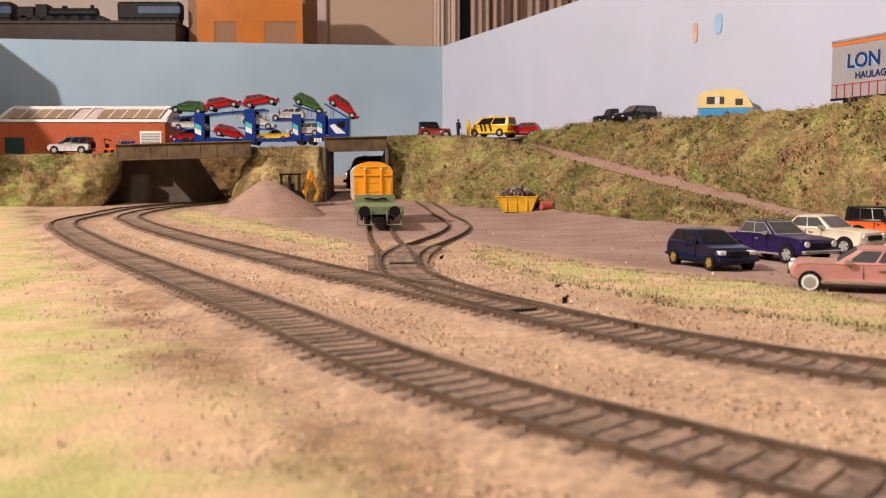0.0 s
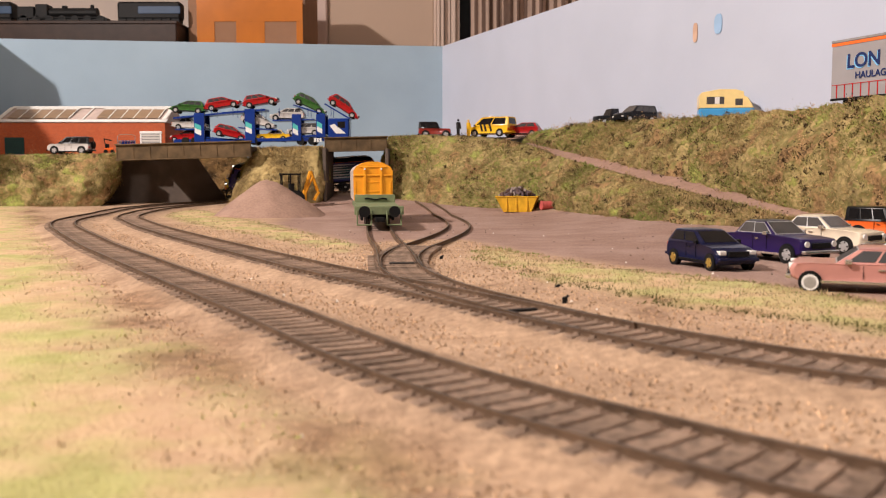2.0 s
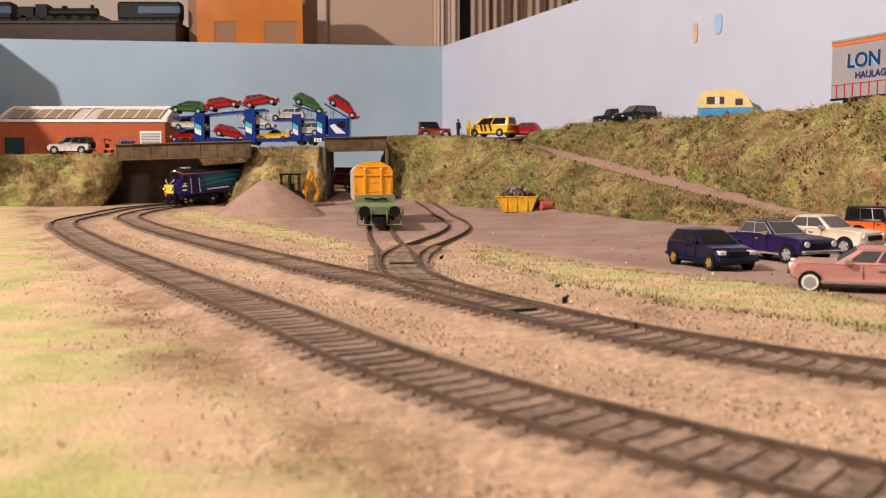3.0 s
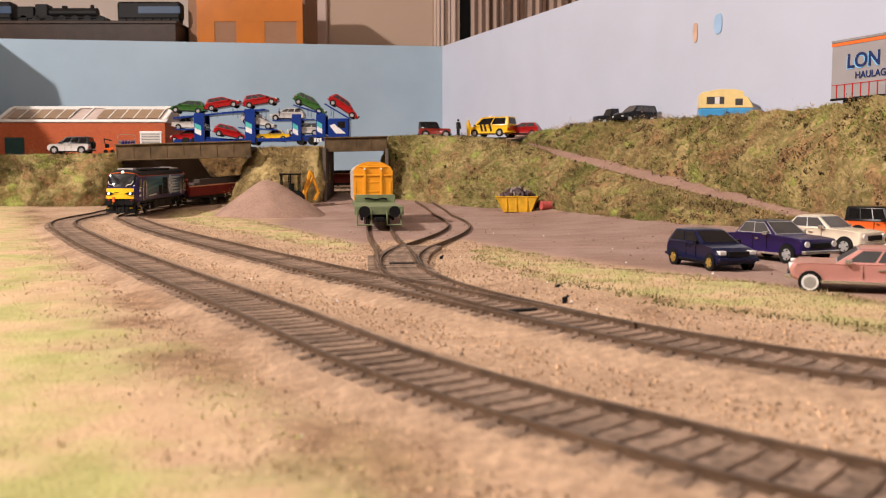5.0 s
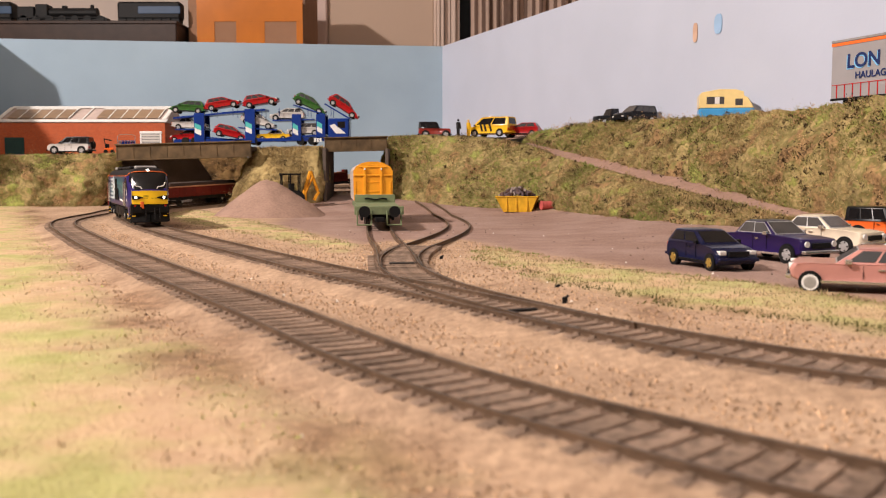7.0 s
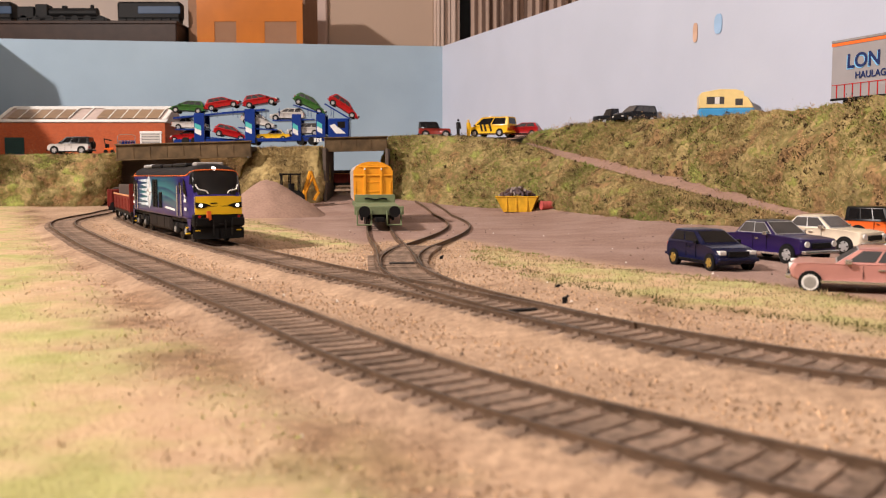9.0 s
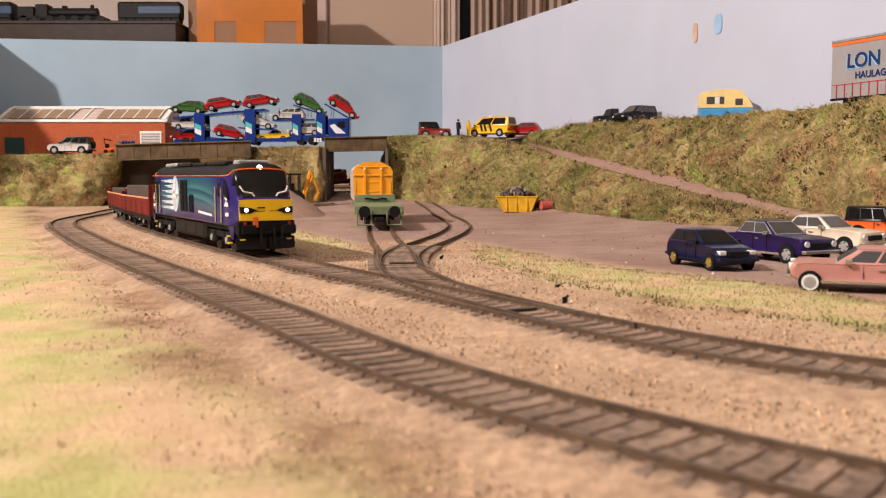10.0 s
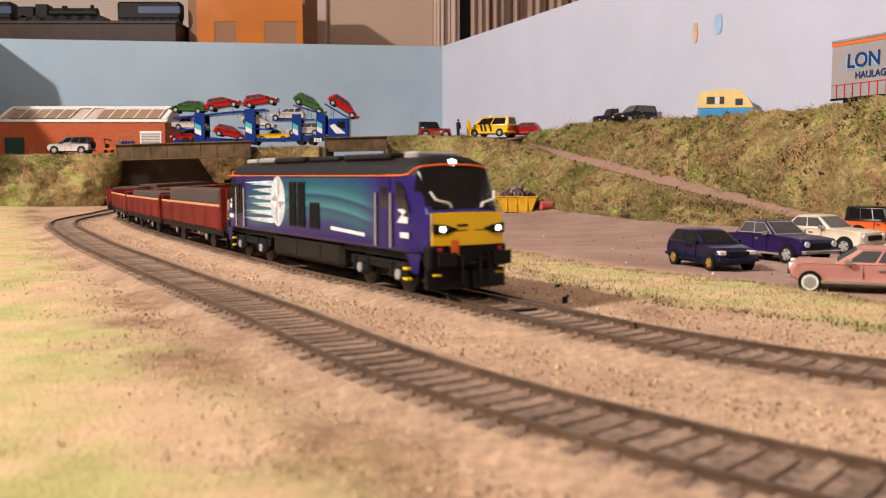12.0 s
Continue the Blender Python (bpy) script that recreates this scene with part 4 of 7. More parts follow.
        for x0, x1, z0, z1 in ((-8.4, -6.9, 1.75, 2.95), (-1.15, -0.45, 1.50, 3.02), (-0.25, 0.45, 1.50, 3.02), (0.95, 1.85, 1.50, 2.35)):
            gr = part("grille", side([(x0, z0), (x1, z0), (x1, z1), (x0, z1)], 0.022), M_DARK, e, "dark louvred grille")
            for k in range(5):
                x = x0 + (x1 - x0) * (k + 0.5) / 5
                part("slat", side([(x - 0.05, z0 + 0.05), (x + 0.05, z0 + 0.05), (x + 0.05, z1 - 0.05), (x - 0.05, z1 - 0.05)], 0.04), M_BLACK, gr)
        part("orange_cantrail", side([(-9.0, 3.195), (7.3, 3.195), (7.3, 3.228), (-9.0, 3.228)], -0.010), M_ORANGE, e)
        part("lettering_bar", side([(2.9, 1.54), (5.7, 1.46), (5.7, 1.56), (2.9, 1.65)], 0.012), M_WHITE, e)
        for s in (1, -1):
            dr = part("cab_door", side([(s * 6.75, 1.2), (s * 7.55, 1.2), (s * 7.55, 3.1), (s * 6.75, 3.1)][::s], 0.018), M_PURPLE, e)
            part("door_window", side([(s * 6.95, 2.35), (s * 7.40, 2.35), (s * 7.40, 2.9), (s * 6.95, 2.9)][::s], 0.026), M_GLASS, dr)
            part("cab_window", side([(s * 7.95, 2.45), (s * 8.85, 2.22), (s * 8.45, 2.95), (s * 8.0, 3.1)][::s], 0.02), M_GLASS, e)
            for x in (6.62, 7.68):
                bm = B()
                rod(bm, sc((s * x, o * 1.03, 1.25)), sc((s * x, o * 1.03, 2.75)), 0.045 * S, 6)
                part("grab_rail", bm, M_CHROME, e)
            part("fleet_emblem", side([(s * 8.05, 1.95), (s * 8.75, 1.95), (s * 8.75, 2.12), (s * 8.4, 2.12), (s * 8.75, 2.35), (s * 8.05, 2.3), (s * 8.4, 2.2)][::s], 0.014), M_WHITE, e)
            part("number_bar", side([(s * 8.25, 1.55), (s * 8.8, 1.55), (s * 8.8, 1.70), (s * 8.25, 1.70)][::s], 0.014), M_WHITE, e)
    # roof detail: raised hatches, fan housing, silencer
    for x0, x1, w, z, m, nm in ((-8.3, -7.0, 0.75, 3.86, M_PALE, "fan_grille"), (-5.9, -4.1, 0.98, 3.86, M_SILVER, "roof_hatch"), (-6.8, -6.1, 0.55, 3.90, M_SILVER, "silencer"), (-4.0, -0.8, 0.95, 3.86, M_ROOF, "roof_hatch"), (-0.4, 2.4, 0.9, 3.84, M_ROOF, "roof_hatch"), (3.0, 6.6, 0.95, 3.85, M_ROOF, "roof_hatch"), (7.1, 8.0, 0.7, 3.88, M_PALE, "horn_cover")):
        part(nm, sbox(x0, x1, -w, w, 3.66, z, 0.06), m, e)
    # bogies and tank
    part("fuel_tank", sbox(-3.6, 3.4, -1.18, 1.18, 0.36, 1.14, 0.12), M_TANK, e, "dusty brown tank between the bogies")
    for x in (-2.2, 0.2, 1.9):
        for y in (-1, 1):
            part("equipment_door", sbox(x, x + 1.3, y * 1.16, y * 1.21, 0.5, 1.05, 0.03), M_TANK, e)
    part("underframe", sbox(-9.4, 9.4, -1.1, 1.1, 0.95, 1.18), M_BLACK, e)
    for c in (-6.4, 6.4):
        bg = thing_part("bogie", e)
        bg.matrix_basis = pose(c * SX, 0, 0)
        for y in (-1, 1):
            bm = sbox(-2.3, 2.3, y * 0.98, y * 1.16, 0.60, 0.86, 0.04)
            for x in (-1.4, 1.4):
                sbox(x - 0.32, x + 0.32, y * 0.98, y * 1.2, 0.34, 0.80, 0.05, bm)
                rod(bm, sc((x - 0.5, y * 1.1, 0.42)), sc((x - 0.5, y * 1.1, 0.85)), 0.14 * S, 8)
                rod(bm, sc((x + 0.5, y * 1.1, 0.42)), sc((x + 0.5, y * 1.1, 0.85)), 0.14 * S, 8)
            part("side_frame", bm, M_BLACK, bg)
            for x in (-1.4, 1.4):
                bm = B()
                rod(bm, sc((x, y * 1.19, 0.52)), sc((x, y * 1.25, 0.52)), 0.15 * S, 10)
                part("axlebox", bm, M_AXLEBOX, bg)
        for x in (-1.4, 1.4):
            WHEELS.append((*wheelset(bg, x, 0.52), 0))
    return e


def thing_part(name, parent):
    """A part that is a frame: a cross-beam mesh that carries sub-parts."""
    ob = part(name, sbox(-0.4, 0.4, -0.95, 0.95, 0.45, 0.80, 0.04), M_BLACK)
    ob.parent = parent
    return ob


def open_wagon(index):
    e = thing("open_wagon", pose(0, 0, 0), "red open railway wagon with faded top edge" + ("" if index == 3 else " and brown block load"), "wagon", "wagons of the train")
    L = 6.7
    part("floor_frame", sbox(-L, L, -1.25, 1.25, 1.05, 1.25, 0.03), M_BLACK, e)
    for y in (-1, 1):
        for k in range(5):
            x0 = -L + 0.06 + k * (2 * L - 0.12) / 5
            x1 = x0 + (2 * L - 0.12) / 5 - 0.06
            dp = part("drop_side", sbox(x0, x1, y * 1.27, y * 1.34, 1.2, 2.12, 0.02), M_WAGRED, e)
            for z in (1.42, 1.66, 1.90):
                part("plank_line", sbox(x0, x1, y * 1.335, y * 1.355, z, z + 0.05), M_WAGRED, dp)
            for x in (x0 + 0.35, x1 - 0.35):
                part("hinge", sbox(x - 0.06, x + 0.06, y * 1.335, y * 1.36, 1.15, 1.98), M_WAGRED, dp)
        part("side_rail", sbox(-L + 0.05, L - 0.05, y * 1.25, y * 1.37, 2.12, 2.23, 0.02), M_WAGTOP, e, "faded orange top edge")
        part("sole_bar", sbox(-L, L, y * 1.18, y * 1.27, 0.92, 1.2, 0.02), M_BLACK, e)
        for x in (-3.4, 3.4):
            bm = sbox(x - 0.85, x + 0.85, y * 1.05, y * 1.14, 0.62, 0.74, 0.02)
            sbox(x - 0.22, x + 0.22, y * 1.03, y * 1.18, 0.32, 0.9, 0.03, bm)
            part("axle_guard", bm, M_BLACK, e)
            bm = B()
            rod(bm, sc((x, y * 1.17, 0.5)), sc((x, y * 1.23, 0.5)), 0.13 * S, 8)
            part("axlebox", bm, M_AXLEBOX, e)
        for x in (-1.6, 0.4, 1.7):
            bm = B()
            rod(bm, sc((x, y * 1.2, 0.85)), sc((x + 0.25, y * 1.22, 0.55)), 0.045 * S, 6)
            part("brake_lever", bm, M_AXLEBOX if x > 1 else M_BLACK, e)
    for s in (-1, 1):
        tall = 2.95 if s > 0 and index == 1 else 2.45
        en = part("end_board", sbox(s * (L - 0.05), s * (L + 0.05), -1.33, 1.33, 1.1, tall, 0.03), M_WAGRED, e, "red end board")
        for y in (-1.0, -0.35, 0.35, 1.0):
            part("end_post", sbox(s * (L + 0.04), s * (L + 0.16), y - 0.08, y + 0.08, 1.0, tall - 0.1, 0.02), M_WAGRED, en)
        part("headstock", sbox(s * L, s * (L + 0.2), -1.25, 1.25, 0.85, 1.18, 0.02), M_BLACK, e)
        for y in (-0.87, 0.87):
            bm = B()
            rod(bm, sc((s * (L + 0.15), y, 1.03)), sc((s * (L + 0.55), y, 1.03)), 0.12 * S, 8)
            rod(bm, sc((s * (L + 0.5), y, 1.03)), sc((s * (L + 0.58), y, 1.03)), 0.24 * S, 10)
            part("buffer", bm, M_BLACK, e)
        bm = sbox(s * (L + 0.1), s * (L + 0.75), -0.1, 0.1, 0.6, 0.75)
        part("coupling", bm, M_BLACK, e)
    if index != 3:
        top = 2.85 if index == 1 else 2.55
        load = sbox(-L + 0.5, L - 1.6, -1.0, 1.0, 1.2, top, 0.04)
        sbox(L - 1.62, L - 0.9, -0.98, 0.98, 1.2, top - 0.35, 0.04, load)
        part("load", load, M_LOAD, e, "flat-topped brown load block")
    # the body hangs low between the axle guards
    for ob in e.children:
        if ob.name.split(".")[0] in ("floor_frame", "drop_side", "side_rail", "sole_bar", "end_board", "headstock", "load"):
            ob.location.z -= 0.24 * SZ
    for x in (-3.4, 3.4):
        WHEELS.append((*wheelset(e, x, 0.47), index))
    return e


LOCO = locomotive()
WAGONS = [open_wagon(i + 1) for i in range(6)]

# arc positions of the locomotive's front along the inner line
PATH = INNER
ORIGIN = min(range(len(PATH)), key=lambda i: abs(PATH[i].x + 0.12) + abs(PATH[i].y - 1.133)) * 0.001
FRONT = [(t, ORIGIN + s) for t, s in ((0.0, 0.002), (2.0, 0.150), (3.2, 0.246), (4.8, 0.389), (6.0, 0.498), (7.2, 0.624), (8.8, 0.784), (10.0, 0.880), (11.2, 0.985), (12.0, 1.051))]


def front_at(t):
    """Smooth distance of the train's nose along the line."""
    pts = FRONT
    for i in range(len(pts) - 1):
        if t <= pts[i + 1][0] or i == len(pts) - 2:
            break

    def slope(k):
        a, b = pts[max(k - 1, 0)], pts[min(k + 1, len(pts) - 1)]
        return (b[1] - a[1]) / (b[0] - a[0])
    (t0, s0), (t1, s1) = pts[i], pts[i + 1]
    h = t1 - t0
    u = (t - t0) / h
    return (2 * u ** 3 - 3 * u ** 2 + 1) * s0 + (u ** 3 - 2 * u ** 2 + u) * h * slope(i) + (-2 * u ** 3 + 3 * u ** 2) * s1 + (u ** 3 - u ** 2) * h * slope(i + 1)


def on_path(s):
    k = max(0.0, min(len(PATH) - 1.001, s / 0.001))
    i = int(k)
    p = PATH[i].lerp(PATH[i + 1], k - i)
    return Vector((p.x, p.y, land(p.x, p.y) + RAIL_Z))


def vehicle_pose(mid, half):
    a, b = on_path(mid + half), on_path(mid - half)
    d = a - b
    c = (a + b) / 2
    return Matrix.Translation(c) @ Matrix.Rotation(math.atan2(d.y, d.x), 4, "Z") @ Matrix.Rotation(-math.asin(d.z / d.length), 4, "Y")


def motions():
    times = [i * 0.1 for i in range(121)]
    length = 10.28 * SX
    walk(LOCO, [(t, vehicle_pose(front_at(t) - length, 6.4 * SX)) for t in times])
    for k, w in enumerate(WAGONS):
        back = 2 * length + (7.2 + 14.5 * k) * SX
        walk(w, [(t, vehicle_pose(front_at(t) - back, 3.4 * SX)) for t in times])
    for w, x, r, owner in WHEELS:
        walk(w, [(t, pose(x * SX, 0, r * S, 0, math.degrees((front_at(t) - front_at(0)) / (r * S)), 0)) for t in times])


# ---- road vehicles ----
def paint(name, colour, rough=0.3):
    return mat(name, colour, rough, 0, 0.08, 150, coat=0.5)


P_NAVY = paint("navy_paint", (0.004, 0.006, 0.032))
P_VIOLET = paint("violet_paint", (0.016, 0.007, 0.060))
P_CREAM = paint("cream_paint", (0.72, 0.63, 0.49))
P_PINK = paint("pink_paint", (0.50, 0.235, 0.20))
P_RED = paint("red_paint", (0.34, 0.006, 0.008))
P_BRICK = paint("dull_red_paint", (0.22, 0.022, 0.014))
P_GREEN = paint("green_paint", (0.030, 0.105, 0.020))
P_WHITE = paint("pearl_paint", (0.52, 0.49, 0.46))
P_YELL = paint("yellow_paint", (0.72, 0.42, 0.015))
P_BLUE = paint("transporter_blue", (0.006, 0.030, 0.19))
P_LBLUE = paint("light_blue_paint", (0.06, 0.30, 0.58))
P_TEAL = paint("turquoise_paint", (0.08, 0.42, 0.40))
P_ORNG = paint("orange_paint", (0.70, 0.12, 0.02))
P_BLACK = paint("gloss_black", (0.005, 0.005, 0.006))
M_TYRE = mat("tyre_rubber", (0.009, 0.0085, 0.008), 0.8, 0, 0.2, 300)
M_GOLD = mat("gold_wheel", (0.42, 0.27, 0.06), 0.4, 0.4, 0.1, 300)
M_LENS = mat("lamp_lens", (0.75, 0.73, 0.70), 0.12, 0, 0.05, 200, coat=0.6)
M_REDLENS = mat("red_lens", (0.45, 0.02, 0.02), 0.2, 0, 0.1, 200)
M_MIDGLASS = mat("smoky_glazing", (0.03, 0.03, 0.033), 0.1, 0, 0.2, 100, coat=0.5)
M_TINT = mat("tinted_pane", (0.035, 0.033, 0.033), 0.45, 0, 0.2, 100)
M_PALEGLASS = mat("grey_glazing", (0.07, 0.066, 0.064), 0.12, 0, 0.2, 100, coat=0.5)

# style: width, outline of the lower body (x, z), cabin (rear and front at belt, rear and front at roof, belt, roof), axles, wheel radius, side windows
STYLES = {
    "hatch": (1.66, [(-1.84, 0.32), (-1.86, 0.62), (-1.78, 0.93), (-0.4, 0.95), (0.62, 0.93), (1.45, 0.80), (1.80, 0.64), (1.86, 0.45), (1.80, 0.26), (1.5, 0.20), (-1.5, 0.20)], (-1.76, 0.78, -1.42, -0.05, 0.92, 1.41), (-1.20, 1.25), 0.29, 2),
    "saloon": (1.60, [(-2.02, 0.40), (-2.06, 0.66), (-1.98, 0.88), (-1.0, 0.94), (0.5, 0.93), (1.3, 0.90), (1.95, 0.84), (2.0, 0.62), (1.98, 0.38), (1.6, 0.26), (-1.6, 0.26)], (-1.30, 0.66, -0.90, 0.06, 0.92, 1.40), (-1.18, 1.26), 0.31, 2),
    "cruiser": (1.95, [(-2.85, 0.40), (-2.95, 0.70), (-2.8, 0.86), (-1.2, 0.84), (0.8, 0.80), (1.7, 0.81), (2.14, 0.78), (2.22, 0.62), (2.16, 0.38), (1.9, 0.25), (-2.3, 0.25)], (-1.75, 1.00, -1.30, 0.40, 0.80, 1.24), (-1.65, 1.62), 0.27, 3),
    "mpv": (1.75, [(-2.02, 0.32), (-2.08, 0.60), (-2.02, 0.86), (-1.7, 0.98), (-0.4, 0.98), (0.8, 0.95), (1.55, 0.83), (1.92, 0.68), (2.06, 0.48), (1.98, 0.27), (1.6, 0.22), (-1.6, 0.22)], (-1.95, 1.20, -1.55, 0.10, 0.95, 1.50), (-1.30, 1.32), 0.33, 3),
    "suv": (1.95, [(-2.25, 0.45), (-2.30, 0.75), (-2.26, 1.12), (-0.4, 1.14), (0.95, 1.13), (2.05, 1.05), (2.28, 0.85), (2.32, 0.55), (2.2, 0.40), (1.7, 0.34), (-1.8, 0.34)], (-2.24, 1.10, -2.10, 0.25, 1.12, 1.88), (-1.45, 1.45), 0.40, 3),
    "offroad": (1.75, [(-2.0, 0.50), (-2.02, 0.80), (-2.0, 1.15), (0.4, 1.16), (0.55, 1.14), (1.75, 1.10), (1.82, 0.95), (1.84, 0.55), (1.7, 0.45), (-1.8, 0.45)], (-1.98, 0.50, -1.94, 0.16, 1.14, 1.92), (-1.2, 1.2), 0.42, 3),
    "van": (1.95, [(-2.4, 0.38), (-2.45, 0.75), (-2.43, 1.12), (0.2, 1.14), (1.35, 1.12), (2.1, 0.98), (2.4, 0.75), (2.45, 0.45), (2.3, 0.28), (-2.0, 0.28)], (-2.42, 1.75, -2.32, 0.75, 1.10, 1.98), (-1.45, 1.50), 0.36, 2),
}


def rounded(outline, r):
    """A closed outline with its corners cut round."""
    out = []
    n = len(outline)
    for i in range(n):
        p, a, b = Vector(outline[i]), Vector(outline[i - 1]), Vector(outline[(i + 1) % n])
        ra, rb = min(r, (a - p).length * 0.4), min(r, (b - p).length * 0.4)
        s, t = p + (a - p).normalized() * ra, p + (b - p).normalized() * rb
        for u in (0.0, 0.33, 0.67, 1.0):
            out.append(tuple(s * (1 - u) ** 2 + p * 2 * u * (1 - u) + t * u * u))
    return out


def car(name, m, style, paint_mat, scale, label, category="car", group="", glass=None, rim=None, roof=None, windows=None, spare=False, upper=None):
    """A small road vehicle, front towards its own +x, standing on z = 0."""
    k = scale
    w, outline, cab, axles, wr, nwin = STYLES[style]
    nwin = nwin if windows is None else windows
    glass = glass or M_GLASS
    e = thing(name, m, label, category, group)
    hw = w / 2
    cx, cz = 0.0, 0.6
    bm = B()
    rows = []
    outline = rounded(outline, 0.07)
    for y, q in ((-hw * 0.985, 0.90), (-hw, 0.94), (-hw * 0.985, 0.972), (-hw * 0.93, 0.992), (-hw * 0.80, 1.0), (hw * 0.80, 1.0), (hw * 0.93, 0.992), (hw * 0.985, 0.972), (hw, 0.94), (hw * 0.985, 0.90)):
        bow = 0.10 * (abs(y) / hw) ** 3
        rows.append([bm.verts.new(((x * (1 - (1 - q) * 0.55) - math.copysign(bow, x) * (abs(x) > 1.4)) * k, (y - math.copysign(0.05 * (abs(z - 0.62) / 0.4) ** 2, y) * (abs(y) > hw * 0.9)) * k, (cz + (z - cz) * q) * k)) for x, z in outline])
    n = len(outline)
    for a, b in zip(rows, rows[1:]):
        for i in range(n):
            bm.faces.new([a[i], a[(i + 1) % n], b[(i + 1) % n], b[i]])
    bm.faces.new(rows[0])
    bm.faces.new(rows[-1][::-1])
    bmesh.ops.recalc_face_normals(bm, faces=bm.faces[:])
    soft(part("body", bm, paint_mat, e), 40)
    xb0, xb1, xr0, xr1, zb, zr = cab
    hb, hr = hw * 0.94, hw * 0.76
    low = [(xb0, -hb, zb), (xb1, -hb, zb), (xb1, hb, zb), (xb0, hb, zb)]
    up = [(xr0, -hr, zr - 0.04), (xr1, -hr, zr - 0.04), (xr1, hr, zr - 0.04), (xr0, hr, zr - 0.04)]
    crown = [(xr0 + 0.12, -hr * 0.8, zr), (xr1 - 0.10, -hr * 0.8, zr), (xr1 - 0.10, hr * 0.8, zr), (xr0 + 0.12, hr * 0.8, zr)]
    bm = B()
    L = [[bm.verts.new(tuple(c * k for c in p)) for p in row] for row in (low, up)]
    for i in range(4):
        bm.faces.new([L[0][i], L[0][(i + 1) % 4], L[1][(i + 1) % 4], L[1][i]])
    bm.faces.new(L[1])
    bmesh.ops.recalc_face_normals(bm, faces=bm.faces[:])
    bmesh.ops.bevel(bm, geom=[q for q in bm.edges if not q.is_boundary], offset=0.05 * k, segments=2, affect="EDGES", profile=0.5)
    soft(part("cabin", bm, upper or paint_mat, e), 40)
    bm = B()
    L = [[bm.verts.new((p[0] * k, p[1] * 1.01 * k, p[2] * k)) for p in row] for row in (up, crown)]
    for i in range(4):
        bm.faces.new([L[0][i], L[0][(i + 1) % 4], L[1][(i + 1) % 4], L[1][i]])
    bm.faces.new(L[1])
    bmesh.ops.recalc_face_normals(bm, faces=bm.faces[:])
    bmesh.ops.bevel(bm, geom=[q for q in bm.edges if not q.is_boundary], offset=0.05 * k, segments=2, affect="EDGES", profile=0.5)
    soft(part("roof", bm, roof or paint_mat, e), 50)

    def pane(nm, a, b, c, d, u0, u1, v0, v1, mm=None, th=0.012):
        a, b, c, d = map(Vector, (a, b, c, d))

        def at(u, v):
            return (a.lerp(b, u)).lerp(d.lerp(c, u), v) * k
        bm = plate(B(), [at(u0, v0), at(u1, v0), at(u1, v1), at(u0, v1)], th * k)
        part(nm, bm, mm or glass, e)
    pane("windscreen", low[1], low[2], up[2], up[1], 0.07, 0.93, 0.10, 0.92)
    pane("rear_window", low[3], low[0], up[0], up[3], 0.10, 0.90, 0.18, 0.88)
    if style in ("saloon", "cruiser"):
        pane("screen_surround", low[1], low[2], up[2], up[1], 0.035, 0.965, 0.04, 0.98, M_SILVER, 0.006)
    if style == "saloon":
        pane("window_surround", low[0], low[1], up[1], up[0], 0.06, 0.94, 0.08, 0.94, M_SILVER, 0.006)
        pane("window_surround", low[2], low[3], up[3], up[2], 0.06, 0.94, 0.08, 0.94, M_SILVER, 0.006)
    for i in range(nwin):
        u0, u1 = 0.07 + 0.86 * i / nwin + 0.015, 0.07 + 0.86 * (i + 1) / nwin - 0.015
        pane("side_window", low[0], low[1], up[1], up[0], u0, u1, 0.14, 0.88)
        pane("side_window", low[2], low[3], up[3], up[2], 1 - u1, 1 - u0, 0.14, 0.88)
    for ax in axles:
        for s in (-1, 1):
            bm = B()
            rod(bm, (ax * k, s * (hw - 0.05) * k, wr * 1.05 * k), (ax * k, s * (hw + 0.004) * k, wr * 1.05 * k), wr * 1.14 * k, 18)
            part("wheel_arch", bm, M_BLACK, e)
            bm = B()
            rod(bm, (ax * k, s * (hw - 0.20) * k, wr * k), (ax * k, s * (hw + 0.02) * k, wr * k), wr * k, 18)
            t = part("tyre", bm, M_TYRE, e)
            bm = B()
            rod(bm, (ax * k, s * hw * k, wr * k), (ax * k, s * (hw + 0.032) * k, wr * k), wr * 0.70 * k, 14, wr * 0.6 * k)
            rod(bm, (ax * k, s * hw * k, wr * k), (ax * k, s * (hw + 0.05) * k, wr * k), wr * 0.16 * k, 6)
            soft(part("rim", bm, rim or M_SILVER, t))
            if style == "cruiser":
                bm = B()
                rod(bm, (ax * k, s * hw * k, wr * k), (ax * k, s * (hw + 0.026) * k, wr * k), wr * 0.82 * k, 20)
                part("whitewall", bm, M_WHITE, t)
            else:
                for q in range(5):
                    bm = B()
                    d = Vector((math.cos(q * 1.2566), 0, math.sin(q * 1.2566)))
                    c = Vector((ax, s * (hw + 0.034), wr))
                    rod(bm, (c + d * wr * 0.50) * k, (c + d * wr * 0.50 + Vector((0, s * 0.006, 0))) * k, wr * 0.11 * k, 6)
                    part("wheel_hole", bm, M_TYRE, t)
    xf, xr = max(p[0] for p in outline), min(p[0] for p in outline)
    classic = style in ("saloon", "cruiser")
    zl = 0.68
    for s in (-1, 1):
        bm = B()
        if classic:
            rod(bm, ((xf - 0.20) * k, s * hw * 0.74 * k, zl * k), ((xf - 0.025) * k, s * hw * 0.74 * k, zl * k), 0.10 * k, 14)
        else:
            box(bm, (xf - 0.30) * k, (xf - 0.055) * k, s * hw * 0.56 * k, s * hw * 0.90 * k, (zl - 0.10) * k, (zl + 0.06) * k, 0.03 * k)
        part("headlamp", bm, M_LENS, e, "clear lamp lens")
        bm = B()
